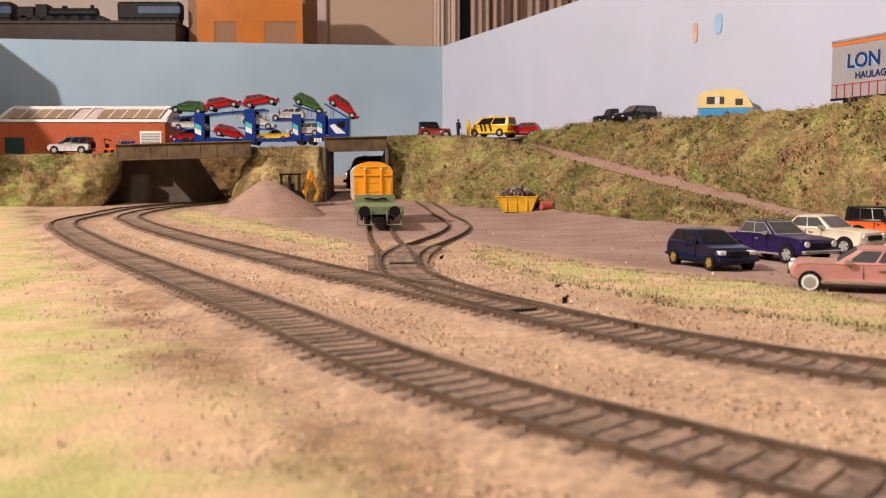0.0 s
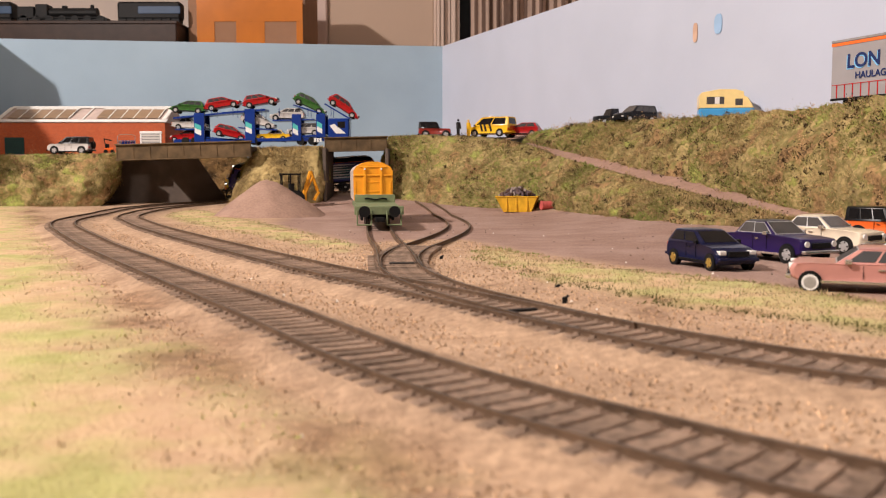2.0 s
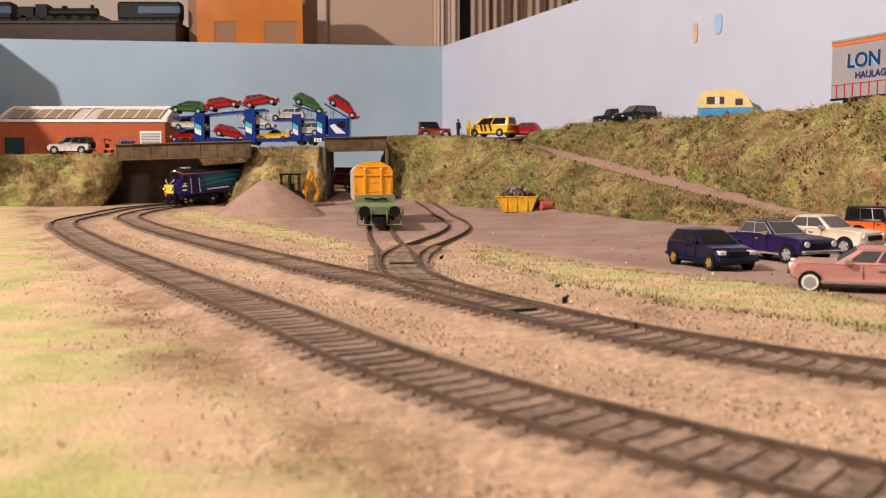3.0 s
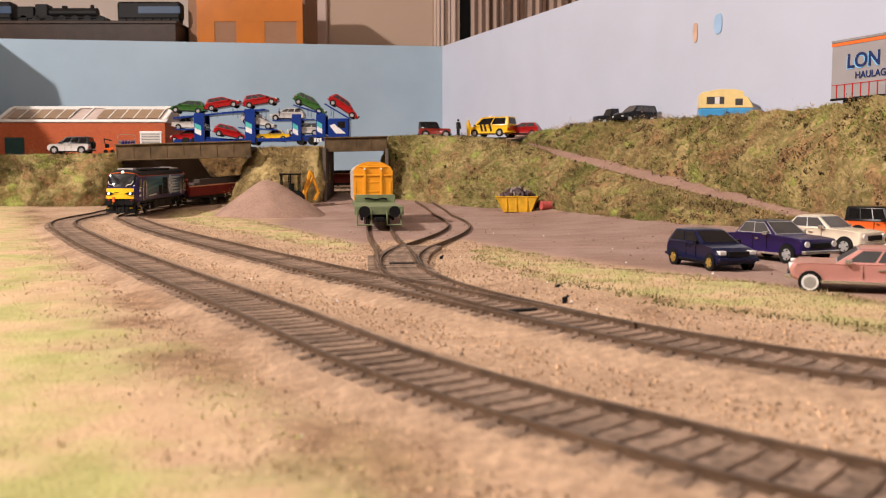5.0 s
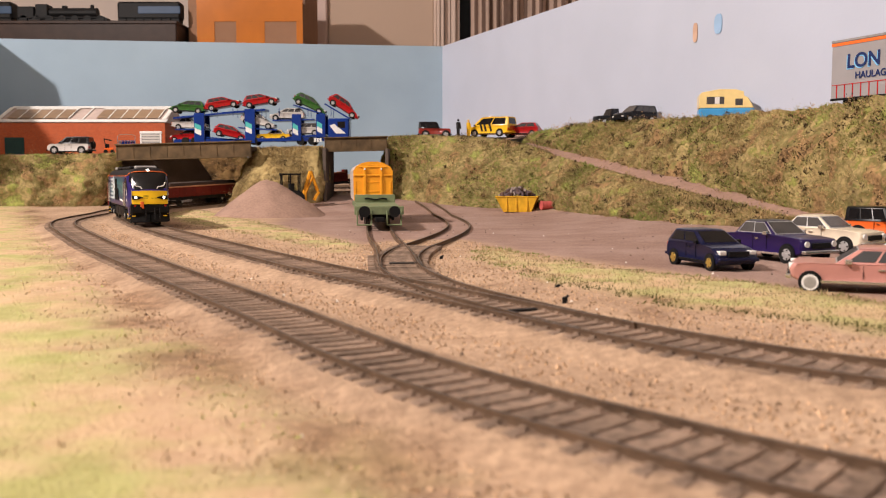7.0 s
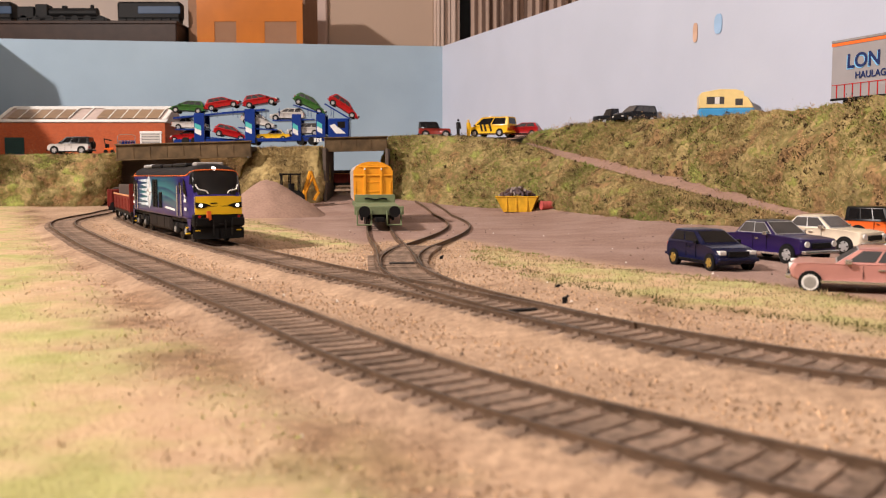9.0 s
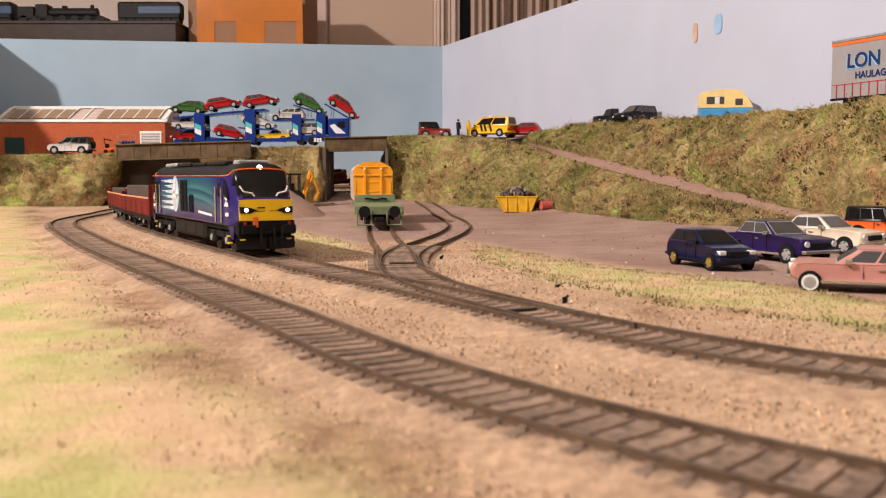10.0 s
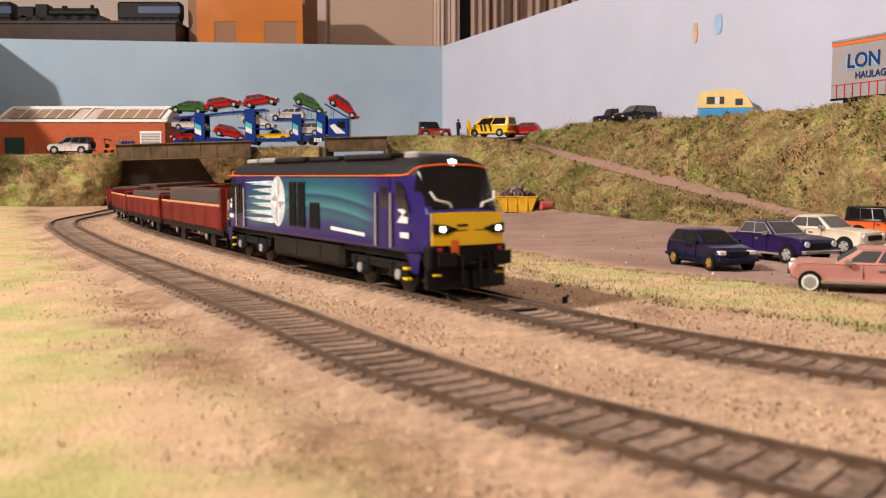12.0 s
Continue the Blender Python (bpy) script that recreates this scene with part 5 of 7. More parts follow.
        box(bm, (xr + 0.05) * k, (xr + 0.2) * k, s * hw * 0.66 * k, s * hw * 0.93 * k, 0.62 * k, 0.84 * k, 0.02 * k)
        part("tail_lamp", bm, M_REDLENS, e)
        bm = B()
        box(bm, (xb1 - 0.42) * k, (xb1 - 0.24) * k, s * (hw + 0.0) * k, s * (hw + 0.13) * k, (zb + 0.0) * k, (zb + 0.13) * k, 0.02 * k)
        part("door_mirror", bm, M_CHROME if classic else M_BLACK, e)
        for i, x in enumerate((-0.35, 0.30)):
            bm = B()
            box(bm, (x - 0.006) * k, (x + 0.006) * k, s * (hw - 0.06) * k, s * (hw - 0.013) * k, 0.42 * k, (zb - 0.04) * k)
            part("door_gap", bm, M_BLACK, e)
        bm = B()
        box(bm, -0.22 * k, -0.06 * k, s * (hw - 0.02) * k, s * (hw + 0.02) * k, (zb - 0.16) * k, (zb - 0.12) * k)
        part("door_handle", bm, M_CHROME if classic else M_BLACK, e)
        bm = B()
        box(bm, (axles[0] + wr) * k, (axles[1] - wr) * k, s * (hw - 0.05) * k, s * (hw + 0.004) * k, 0.27 * k, 0.34 * k)
        part("sill", bm, M_CHROME if classic else M_BLACK, e)
    for x, nm in ((xf, "front_bumper"), (xr, "rear_bumper")):
        bm = B()
        s = 1 if x > 0 else -1
        box(bm, (x - s * 0.12) * k, (x + s * 0.05) * k, -hw * 0.98 * k, hw * 0.98 * k, 0.36 * k, 0.48 * k, 0.03 * k)
        part(nm, bm, M_CHROME if classic else (M_BLACK if style in ("offroad", "suv") else paint_mat), e)
    bm = B()
    box(bm, (xf - 0.1) * k, (xf + 0.012) * k, -hw * 0.5 * k, hw * 0.5 * k, 0.54 * k, 0.72 * k, 0.01 * k)
    part("grille", bm, M_BLACK, e)
    if spare:
        bm = B()
        rod(bm, (xr * k, 0, 0.98 * k), ((xr - 0.2) * k, 0, 0.98 * k), wr * k, 18)
        part("spare_wheel", bm, M_TYRE, e)
    return e


def stand(x, y, heading, z=None, lift=0.0, tilt=0.0):
    return pose(x, y, (land(x, y) if z is None else z) + lift, 0, tilt, heading)


K76 = 1 / 76
car("hatchback_car", stand(0.1180, 0.398, -74), "hatch", P_NAVY, 0.90 * K76, "dark navy hatchback with gold wheels and black windows on the yard", rim=M_GOLD, group="cars on the yard")
car("saloon_car", stand(0.1600, 0.432, -66), "saloon", P_VIOLET, 1.04 * K76, "deep violet two-door saloon with black vinyl roof and chrome bumper", glass=M_PALEGLASS, roof=P_BLACK, group="cars on the yard")
car("saloon_car", stand(0.2040, 0.480, -57), "saloon", P_CREAM, 1.06 * K76, "cream classic saloon with chrome trim", glass=M_PALEGLASS, group="cars on the yard")
car("offroad_car", stand(0.2600, 0.528, -50), "offroad", P_ORNG, 0.83 * K76, "orange off-road car with black roof", roof=P_BLACK, upper=P_BLACK, group="cars on the yard", category="off-road car")
car("cruiser_car", stand(0.1505, 0.3140, 157), "cruiser", P_PINK, 0.96 * K76, "dusty pink long finned cruiser with whitewall wheels", glass=M_TINT, group="cars on the yard", rim=M_SILVER)
car("saloon_car", stand(0.2185, 0.385, 172), "saloon", P_TEAL, K76, "turquoise saloon parked behind the pink cruiser", group="cars on the yard")

# vehicles on the hilltop
car("offroad_car", stand(-0.010, 1.17, 5, 0.0885), "offroad", P_BRICK, 1 / 92, "red off-road car with black roof on the hilltop", roof=P_BLACK, upper=P_BLACK, category="off-road car", group="hilltop vehicles")
VAN = car("panel_van", stand(0.062, 1.155, 146, 0.0895), "van", P_YELL, 1 / 80, "yellow roadside rescue van with striped tail", "van", "hilltop vehicles")
car("hatchback_car", stand(0.100, 1.15, 160, 0.0895), "hatch", P_RED, 1 / 80, "small red hatchback on the hilltop", group="hilltop vehicles")
car("offroad_car", stand(0.200, 0.950, 208, 0.0945), "suv", P_BLACK, 1 / 100, "glossy black off-road car with spare wheel on its tail", category="off-road car", group="hilltop vehicles", spare=True, glass=M_PALEGLASS)
car("offroad_car", stand(0.190, 1.035, 200, 0.0962), "offroad", P_BLACK, 1 / 96, "black square-backed off-road car", category="off-road car", group="hilltop vehicles", spare=True)
car("offroad_car", stand(-0.4700, 1.150, 180, 0.0675), "suv", P_WHITE, 1 / 85, "white off-road car with dark roof before the brick building", category="off-road car", roof=P_BLACK, upper=P_BLACK, spare=True)


def van_marks(e):
    k = 1 / 80
    for i in range(6):
        y = -0.75 + i * 0.26
        bm = plate(B(), [(-2.462 * k, y * k, 0.6 * k), (-2.462 * k, (y + 0.13) * k, 0.6 * k), (-2.462 * k, (y + 0.13 + (0.2 if i < 3 else -0.2)) * k, 1.05 * k), (-2.462 * k, (y + (0.2 if i < 3 else -0.2)) * k, 1.05 * k)], 0.01 * k)
        part("tail_stripe", bm, M_REDLENS, e)
    for s in (-1, 1):
        for x in (-0.6, 0.0, 0.45):
            bm = plate(B(), [(x * k, s * 0.985 * k, 0.55 * k), ((x + 0.22) * k, s * 0.985 * k, 0.55 * k), ((x + 0.5) * k, s * 0.90 * k, 1.3 * k), ((x + 0.25) * k, s * 0.90 * k, 1.3 * k)], 0.012 * k)
            part("marking_bar", bm, P_BLACK, e)
    part("roof_beacon", box(B(), -0.2 * k, 0.1 * k, -0.5 * k, 0.5 * k, 1.97 * k, 2.12 * k, 0.03 * k), M_LENS, e)


van_marks(VAN)


def figurine(x, y, z, coat, legs):
    bm = B()
    k = 1 / 80
    for s in (-1, 1):
        rod(bm, (0, s * 0.12 * k, 0), (0, s * 0.1 * k, 0.85 * k), 0.09 * k, 6)
        rod(bm, (0, s * 0.25 * k, 1.4 * k), (0.12 * k, s * 0.28 * k, 0.8 * k), 0.06 * k, 5)
    rod(bm, (0, 0, 0.8 * k), (0, 0, 1.5 * k), 0.21 * k, 8, 0.17 * k)
    bmesh.ops.create_icosphere(bm, subdivisions=1, radius=0.13 * k, matrix=Matrix.Translation((0, 0, 1.66 * k)))
    ob = part("figurine", bm, coat)
    ob.matrix_basis = pose(x, y, z, 0, 0, 40)
    return tagged(ob, "tiny plain standing figurine on the hilltop", "figurine", "hilltop figurines")


figurine(0.019, 1.14, 0.0888, M_DARK, M_DARK)
figurine(0.032, 1.15, 0.0888, P_YELL, M_DARK)


def camper():
    k = 1 / 85
    e = thing("camper_van", stand(0.2560, 0.825, -10, 0.0875), "cream and light blue camper van with raised roof", "camper van", "hilltop vehicles")
    part("lower_body", box(B(), -2.1 * k, 2.0 * k, -0.87 * k, 0.87 * k, 0.3 * k, 1.15 * k, 0.14 * k), P_LBLUE, e, "light blue lower body")
    bm = B()
    prof = [(-2.1, 1.15), (-2.08, 2.1), (-1.9, 2.34), (-0.6, 2.58), (0.6, 2.55), (1.15, 2.38), (1.2, 2.05), (1.45, 1.95), (1.9, 1.15)]
    rows = []
    for y, q in ((-0.82, 0.97), (-0.62, 1.0), (0.62, 1.0), (0.82, 0.97)):
        rows.append([bm.verts.new((x * k, y * k, (1.15 + (z - 1.15) * q) * k)) for x, z in prof])
    for a, b in zip(rows, rows[1:]):
        for i in range(len(prof)):
            j = (i + 1) % len(prof)
            bm.faces.new([a[i], a[j], b[j], b[i]])
    bm.faces.new(rows[0])
    bm.faces.new(rows[-1][::-1])
    bmesh.ops.recalc_face_normals(bm, faces=bm.faces[:])
    part("upper_body", bm, P_CREAM2, e, "cream upper body and roof")
    for s in (-1, 1):
        w = part("window", box(B(), -1.55 * k, -0.25 * k, s * 0.80 * k, s * 0.835 * k, 1.42 * k, 1.98 * k, 0.01 * k), M_PALEGLASS, e)
        part("curtain", box(B(), -0.95 * k, -0.60 * k, s * 0.832 * k, s * 0.845 * k, 1.44 * k, 1.96 * k), M_WHITE, w)
        part("cab_window", box(B(), 0.55 * k, 1.10 * k, s * 0.80 * k, s * 0.835 * k, 1.32 * k, 1.82 * k, 0.01 * k), M_PALEGLASS, e)
        for x in (-1.25, 1.25):
            bm = B()
            rod(bm, (x * k, s * 0.7 * k, 0.32 * k), (x * k, s * 0.89 * k, 0.32 * k), 0.32 * k, 16)
            part("wheel", bm, M_TYRE, e)
    bm = plate(B(), [(1.87 * k, -0.7 * k, 1.25 * k), (1.87 * k, 0.7 * k, 1.25 * k), (1.52 * k, 0.66 * k, 1.88 * k), (1.52 * k, -0.66 * k, 1.88 * k)], 0.02 * k)
    part("windscreen", bm, M_PALEGLASS, e)
    for s in (-1, 1):
        bm = B()
        rod(bm, (1.95 * k, s * 0.6 * k, 0.8 * k), (2.05 * k, s * 0.6 * k, 0.8 * k), 0.12 * k, 10)
        part("headlamp", bm, M_LENS, e)
    return e


P_CREAM2 = paint("butter_cream_paint", (0.80, 0.62, 0.27))
camper()


def letters(name, text, size, material, parent, m):
    """Raised lettering from the built-in font, as a mesh."""
    cu = bpy.data.curves.new(name, "FONT")
    cu.body, cu.size, cu.extrude, cu.offset = text, size, 0.00006, size * 0.022
    tmp = bpy.data.objects.new(name, cu)
    scene.collection.objects.link(tmp)
    me = bpy.data.meshes.new_from_object(tmp.evaluated_get(bpy.context.evaluated_depsgraph_get()))
    bpy.data.objects.remove(tmp)
    me.materials.clear()
    me.materials.append(material)
    ob = new(name, me)
    ob.parent = parent
    ob.matrix_basis = m
    return ob


def trailer():
    e = thing("curtain_trailer", pose(0.2800, 0.6600, 0.0950, 0, 0, math.degrees(math.atan2(-1, 0.425))) @ Matrix.Scale(1.167, 4), "grey curtain-sided haulage trailer with red stripe and straps", "lorry trailer")
    L, W, H = 0.165, 0.033, 0.0350
    part("curtain_body", box(B(), 0, L, 0, W, 0.0, H, 0.0004), mat("grey_curtain", (0.29, 0.275, 0.28), 0.55, 0, 0.08, 60, 0.15, 300), e)
    part("top_stripe", box(B(), 0, L, -0.0003, 0.0005, H - 0.0030, H - 0.0012), M_ORANGE, e, "red stripe under the roof edge")
    part("roof_rail", box(B(), -0.0003, L, -0.0004, W, H - 0.0010, H + 0.0006, 0.0002), M_GREY, e)
    part("chassis", box(B(), 0.004, L, 0.006, W - 0.006, -0.0035, 0.0002), M_BLACK, e)
    part("lower_rail", box(B(), 0, L, -0.0003, 0.0006, -0.0010, 0.0004), M_BLACK, e)
    n = 26
    for i in range(n):
        x = 0.0045 + i * (L - 0.008) / n
        part("strap", box(B(), x, x + 0.0006, -0.0004, 0.0003, 0.0005, 0.0085), M_REDLENS, e, "red curtain strap")
    part("strap_line", box(B(), 0.001, L, -0.00025, 0.0003, 0.0082, 0.0086), M_REDLENS, e)
    navy = mat("navy_letter", (0.015, 0.03, 0.11), 0.5, 0, 0.05, 100)
    sky = mat("sky_letter", (0.20, 0.48, 0.75), 0.5, 0, 0.05, 100)
    up = Matrix.Rotation(math.radians(90), 4, "X")
    letters("letter_shadow", "LON", 0.0118, sky, e, Matrix.Translation((0.0113, -0.00020, 0.0174)) @ up)
    letters("letter", "LON", 0.0118, navy, e, Matrix.Translation((0.0120, -0.00040, 0.0180)) @ up)
    letters("word", "HAULAGE", 0.0056, navy, e, Matrix.Translation((0.0185, -0.00040, 0.0112)) @ up)
    for x in (0.030, 0.045, 0.060):
        for y in (0.002, W - 0.006):
            bm = B()
            rod(bm, (x, y, -0.0008), (x, y + 0.005, -0.0008), 0.0042, 18)
            part("wheel", bm, M_TYRE, e)
    return e


trailer()


# ---- brick works building ----
def building():
    e = thing("brick_building", pose(-0.621, 1.262, 0.0675), "orange-brick workshop with white-framed glazed roof", "building")
    L, W, H = 0.236, 0.09, 0.0465
    brick = bpy.data.materials.new("orange_brick")
    brick.use_nodes = True
    nt = brick.node_tree
    b = nt.nodes["Principled BSDF"]
    b.inputs["Roughness"].default_value = 0.85
    t, tc, mp = nt.nodes.new("ShaderNodeTexBrick"), nt.nodes.new("ShaderNodeTexCoord"), nt.nodes.new("ShaderNodeMapping")
    mp.inputs["Rotation"].default_value = (math.radians(90), 0, 0)
    t.inputs["Scale"].default_value = 170
    t.inputs["Color1"].default_value, t.inputs["Color2"].default_value, t.inputs["Mortar"].default_value = (0.42, 0.085, 0.022, 1), (0.33, 0.065, 0.018, 1), (0.36, 0.11, 0.05, 1)
    t.inputs["Mortar Size"].default_value = 0.012
    nt.links.new(tc.outputs["Object"], mp.inputs["Vector"])
    nt.links.new(mp.outputs[0], t.inputs["Vector"])
    nt.links.new(t.outputs["Color"], b.inputs["Base Color"])
    part("wall", box(B(), 0, L, 0, W, 0, H, 0.0004), brick, e)
    # sloping roof: tiles in felt grey, white frame, glazing strips with bars
    slope = mat("roof_felt", (0.45, 0.36, 0.32), 0.8, 0, 0.15, 120, 0.2)
    glaz = mat("dusty_roof_glass", (0.26, 0.17, 0.10), 0.35, 0, 0.2, 60, coat=0.3)
    top, rise, run = H, 0.0255, 0.058

    def on_roof(x, u, lift=0.0):
        return (x, -0.001 + run * u - lift * 0.35, top + rise * u + lift * 0.9)
    bm = B()
    vs = [bm.verts.new(p) for p in ((-0.002, -0.001, top), (L + 0.002, -0.001, top), (L - 0.003, run, top + rise), (0.001, run, top + rise), (L + 0.002, W + 0.001, top), (-0.002, W + 0.001, top))]
    for f in ((0, 1, 2, 3), (3, 2, 4, 5), (1, 4, 2), (0, 3, 5)):
        bm.faces.new([vs[i] for i in f])
    bmesh.ops.recalc_face_normals(bm, faces=bm.faces[:])
    roof = part("roof", bm, slope, e)

    def strip(nm, x0, x1, u0, u1, m, par, lift=0.0006):
        bm = plate(B(), [on_roof(x0, u0, lift), on_roof(x1, u0, lift), on_roof(x1, u1, lift), on_roof(x0, u1, lift)], 0.0006)
        return part(nm, bm, m, par)
    strip("eaves_trim", -0.002, L + 0.002, 0.0, 0.14, M_WHITE, roof)
    strip("ridge_trim", 0.001, L - 0.003, 0.90, 1.0, M_WHITE, roof)
    strip("end_trim", -0.002, 0.004, 0.10, 0.92, M_WHITE, roof)
    strip("end_trim", L - 0.007, L - 0.001, 0.10, 0.92, M_WHITE, roof)
    strip("mid_trim", 0.118, 0.120, 0.12, 0.92, M_WHITE, roof)
    for x0 in (0.012, 0.137):
        for i in range(5 if x0 < 0.1 else 5):
            a = x0 + i * 0.0175
            strip("roof_pane", a, a + 0.0162, 0.22, 0.78, glaz, roof, 0.0009)
            strip("glazing_bar", a + 0.0162, a + 0.0175, 0.18, 0.84, M_WHITE, roof, 0.0014)
        strip("pane_head", x0 - 0.002, x0 + 0.089, 0.78, 0.84, M_WHITE, roof, 0.0012)
    part("loading_door", box(B(), 0.013, 0.040, -0.0008, 0.002, 0.002, 0.026, 0.0003), mat("dark_green_door", (0.02, 0.05, 0.045), 0.6, 0, 0.1, 100), e, "dark green double door")
    d = part("roller_door", box(B(), 0.2035, 0.229, -0.0008, 0.002, 0.0, 0.032, 0.0003), M_GREY, e, "pale grey roller door")
    for i in range(8):
        part("door_slat", box(B(), 0.2040, 0.2285, -0.0011, 0.0, 0.001 + i * 0.0038, 0.0033 + i * 0.0038), mat("pale_slat", (0.52, 0.50, 0.46), 0.5, 0, 0.05, 100) if i == 0 else bpy.data.materials["pale_slat"], d)
    part("door_head", box(B(), 0.201, 0.2315, -0.0016, 0.002, 0.031, 0.0345, 0.0003), M_WHITE, e)
    for x in (0.202, 0.2295):
        part("door_jamb", box(B(), x - 0.0008, x + 0.0012, -0.0012, 0.002, 0, 0.0315), M_WHITE, e)
    return e


building()


def gas_cage():
    e = thing("bottle_cage", pose(-0.4060, 1.135, 0.0675), "metal cage of blue gas bottles by the building", "storage cage")
    for i in range(6):
        bm = B()
        rod(bm, (0.002 + i * 0.0036, 0.003, 0.0), (0.002 + i * 0.0036, 0.003, 0.017), 0.0016, 8)
        part("gas_bottle", bm, P_BLUE if i else M_GREY, e)
    bm = B()
    for a, b in (((0, 0, 0), (0, 0, 0.022)), ((0.022, 0, 0), (0.022, 0, 0.022)), ((0, 0, 0.022), (0.003, 0, 0.024)), ((0.003, 0, 0.024), (0.019, 0, 0.024)), ((0.019, 0, 0.024), (0.022, 0, 0.022)), ((0, 0, 0.010), (0.022, 0, 0.010)), ((0, 0, 0.016), (0.022, 0, 0.016))):
        rod(bm, a, b, 0.0004, 5)
    part("cage_frame", bm, M_CHROME, e)
    part("pallet", box(B(), -0.001, 0.023, -0.002, 0.008, 0, 0.005, 0.0003), P_BLUE, e, "blue base")
    return e


gas_cage()


def mini_dumper():
    e = thing("mini_dumper", pose(-0.4105, 1.119, 0.0675, 0, 0, 20), "small orange dumper with black seat frame", "dumper")
    part("skip_bucket", box(B(), -0.006, 0.005, -0.005, 0.005, 0.002, 0.007, 0.001), P_ORNG, e)
    bm = B()
    for s in (-1, 1):
        rod(bm, (-0.004, s * 0.004, 0.006), (-0.006, s * 0.004, 0.018), 0.0006, 5)
        rod(bm, (-0.006, s * 0.004, 0.018), (0.003, s * 0.004, 0.016), 0.0006, 5)
    rod(bm, (-0.006, -0.004, 0.018), (-0.006, 0.004, 0.018), 0.0006, 5)
    part("roll_frame", bm, M_BLACK, e)
    part("seat", box(B(), -0.005, 0.0, -0.003, 0.003, 0.007, 0.012, 0.0008), M_BLACK, e)
    for x in (-0.0045, 0.0035):
        for s in (-1, 1):
            bm = B()
            rod(bm, (x, s * 0.0035, 0.0025), (x, s * 0.0058, 0.0025), 0.0025, 12)
            part("wheel", bm, M_TYRE, e)
    return e


mini_dumper()


# ---- car transporter ----
TY = 1.150


def transporter():
    e = thing("car_transporter", pose(0, TY, 0.0), "blue two-deck car transporter with white and teal panels", "car transporter")

    def beam(nm, x0, z0, x1, z1, th, y0=-0.013, y1=0.013, m=None, label=""):
        d = Vector((x1 - x0, 0, z1 - z0))
        n = Vector((-d.z, 0, d.x)).normalized() * th
        bm = B()
        vs = [bm.verts.new((x, y, z)) for y in (y0, y1) for x, z in ((x0, z0), (x1, z1), (x1 + n.x, z1 + n.z), (x0 + n.x, z0 + n.z))]
        for f in ((0, 1, 2, 3), (7, 6, 5, 4), (0, 4, 5, 1), (1, 5, 6, 2), (2, 6, 7, 3), (3, 7, 4, 0)):
            bm.faces.new([vs[i] for i in f])
        bmesh.ops.recalc_face_normals(bm, faces=bm.faces[:])
        part(nm, bm, m or P_BLUE, e, label)
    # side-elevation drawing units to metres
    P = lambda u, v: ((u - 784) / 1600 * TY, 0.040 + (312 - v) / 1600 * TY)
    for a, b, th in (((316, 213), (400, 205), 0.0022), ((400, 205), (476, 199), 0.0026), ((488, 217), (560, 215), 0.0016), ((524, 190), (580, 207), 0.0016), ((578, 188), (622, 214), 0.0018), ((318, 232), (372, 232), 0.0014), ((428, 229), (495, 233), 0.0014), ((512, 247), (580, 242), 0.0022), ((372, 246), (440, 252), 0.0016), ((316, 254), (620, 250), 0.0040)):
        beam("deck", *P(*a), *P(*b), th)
    white, teal = M_WHITE, P_TEAL
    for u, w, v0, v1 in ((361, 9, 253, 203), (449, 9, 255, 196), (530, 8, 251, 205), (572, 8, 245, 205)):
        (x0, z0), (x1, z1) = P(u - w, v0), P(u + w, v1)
        for y0, y1 in ((-0.0145, -0.0125), (0.0125, 0.0145)):
            part("post", box(B(), x0, x1, y0, y1, z0, z1, 0.0004), P_BLUE, e)
        zm = (z0 + z1) / 2
        for k, m in ((0, teal), (1, white)):
            bm = plate(B(), [(x0 + 0.001, -0.0146, zm + 0.006 - 0.006 * k), (x1 - 0.004, -0.0146, zm + 0.002 - 0.006 * k), (x1 - 0.004, -0.0146, zm - 0.004 - 0.006 * k), (x0 + 0.001, -0.0146, zm - 0.0005 - 0.006 * k)], 0.0004)
            part("post_flash", bm, m, e)
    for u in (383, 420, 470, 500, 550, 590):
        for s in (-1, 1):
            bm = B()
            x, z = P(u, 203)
            rod(bm, (x, s * 0.0135, z - 0.004), (x, s * 0.0135, z + 0.006), 0.0004, 5)
            part("stanchion", bm, P_BLUE, e)
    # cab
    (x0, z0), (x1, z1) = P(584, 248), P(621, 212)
    cab = part("cab", box(B(), x0, x1, -0.013, 0.013, z0, z1, 0.0018), P_BLUE, e)
    part("cab_side_window", box(B(), x0 + 0.012, x1 - 0.005, -0.0134, -0.012, z0 + 0.014, z1 - 0.004, 0.0003), M_GLASS, cab)
    bm = plate(B(), [(x0 + 0.002, -0.0133, z0 + 0.017), (x0 + 0.008, -0.0133, z0 + 0.019), (x1 - 0.004, -0.0133, z0 + 0.007), (x0 + 0.010, -0.0133, z0 + 0.007)], 0.0004)
    part("cab_flash", bm, white, cab)
    part("cab_screen", box(B(), x1 - 0.0005, x1 + 0.0004, -0.011, 0.011, z0 + 0.013, z1 - 0.003), M_GLASS, cab)
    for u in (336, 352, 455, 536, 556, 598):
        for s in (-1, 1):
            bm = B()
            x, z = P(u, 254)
            rod(bm, (x, s * 0.0095, z + 0.002), (x, s * 0.0135, z + 0.002), 0.0048, 16)
            part("wheel", bm, M_TYRE, e)
    (x0, z0), (x1, z1) = P(560, 253), P(575, 246)
    for i in range(3):
        part("marking_bar", box(B(), x0 + i * 0.0035, x0 + i * 0.0035 + 0.0025, -0.0152, -0.0145, z0, z1), M_WHITE, e)
    return e


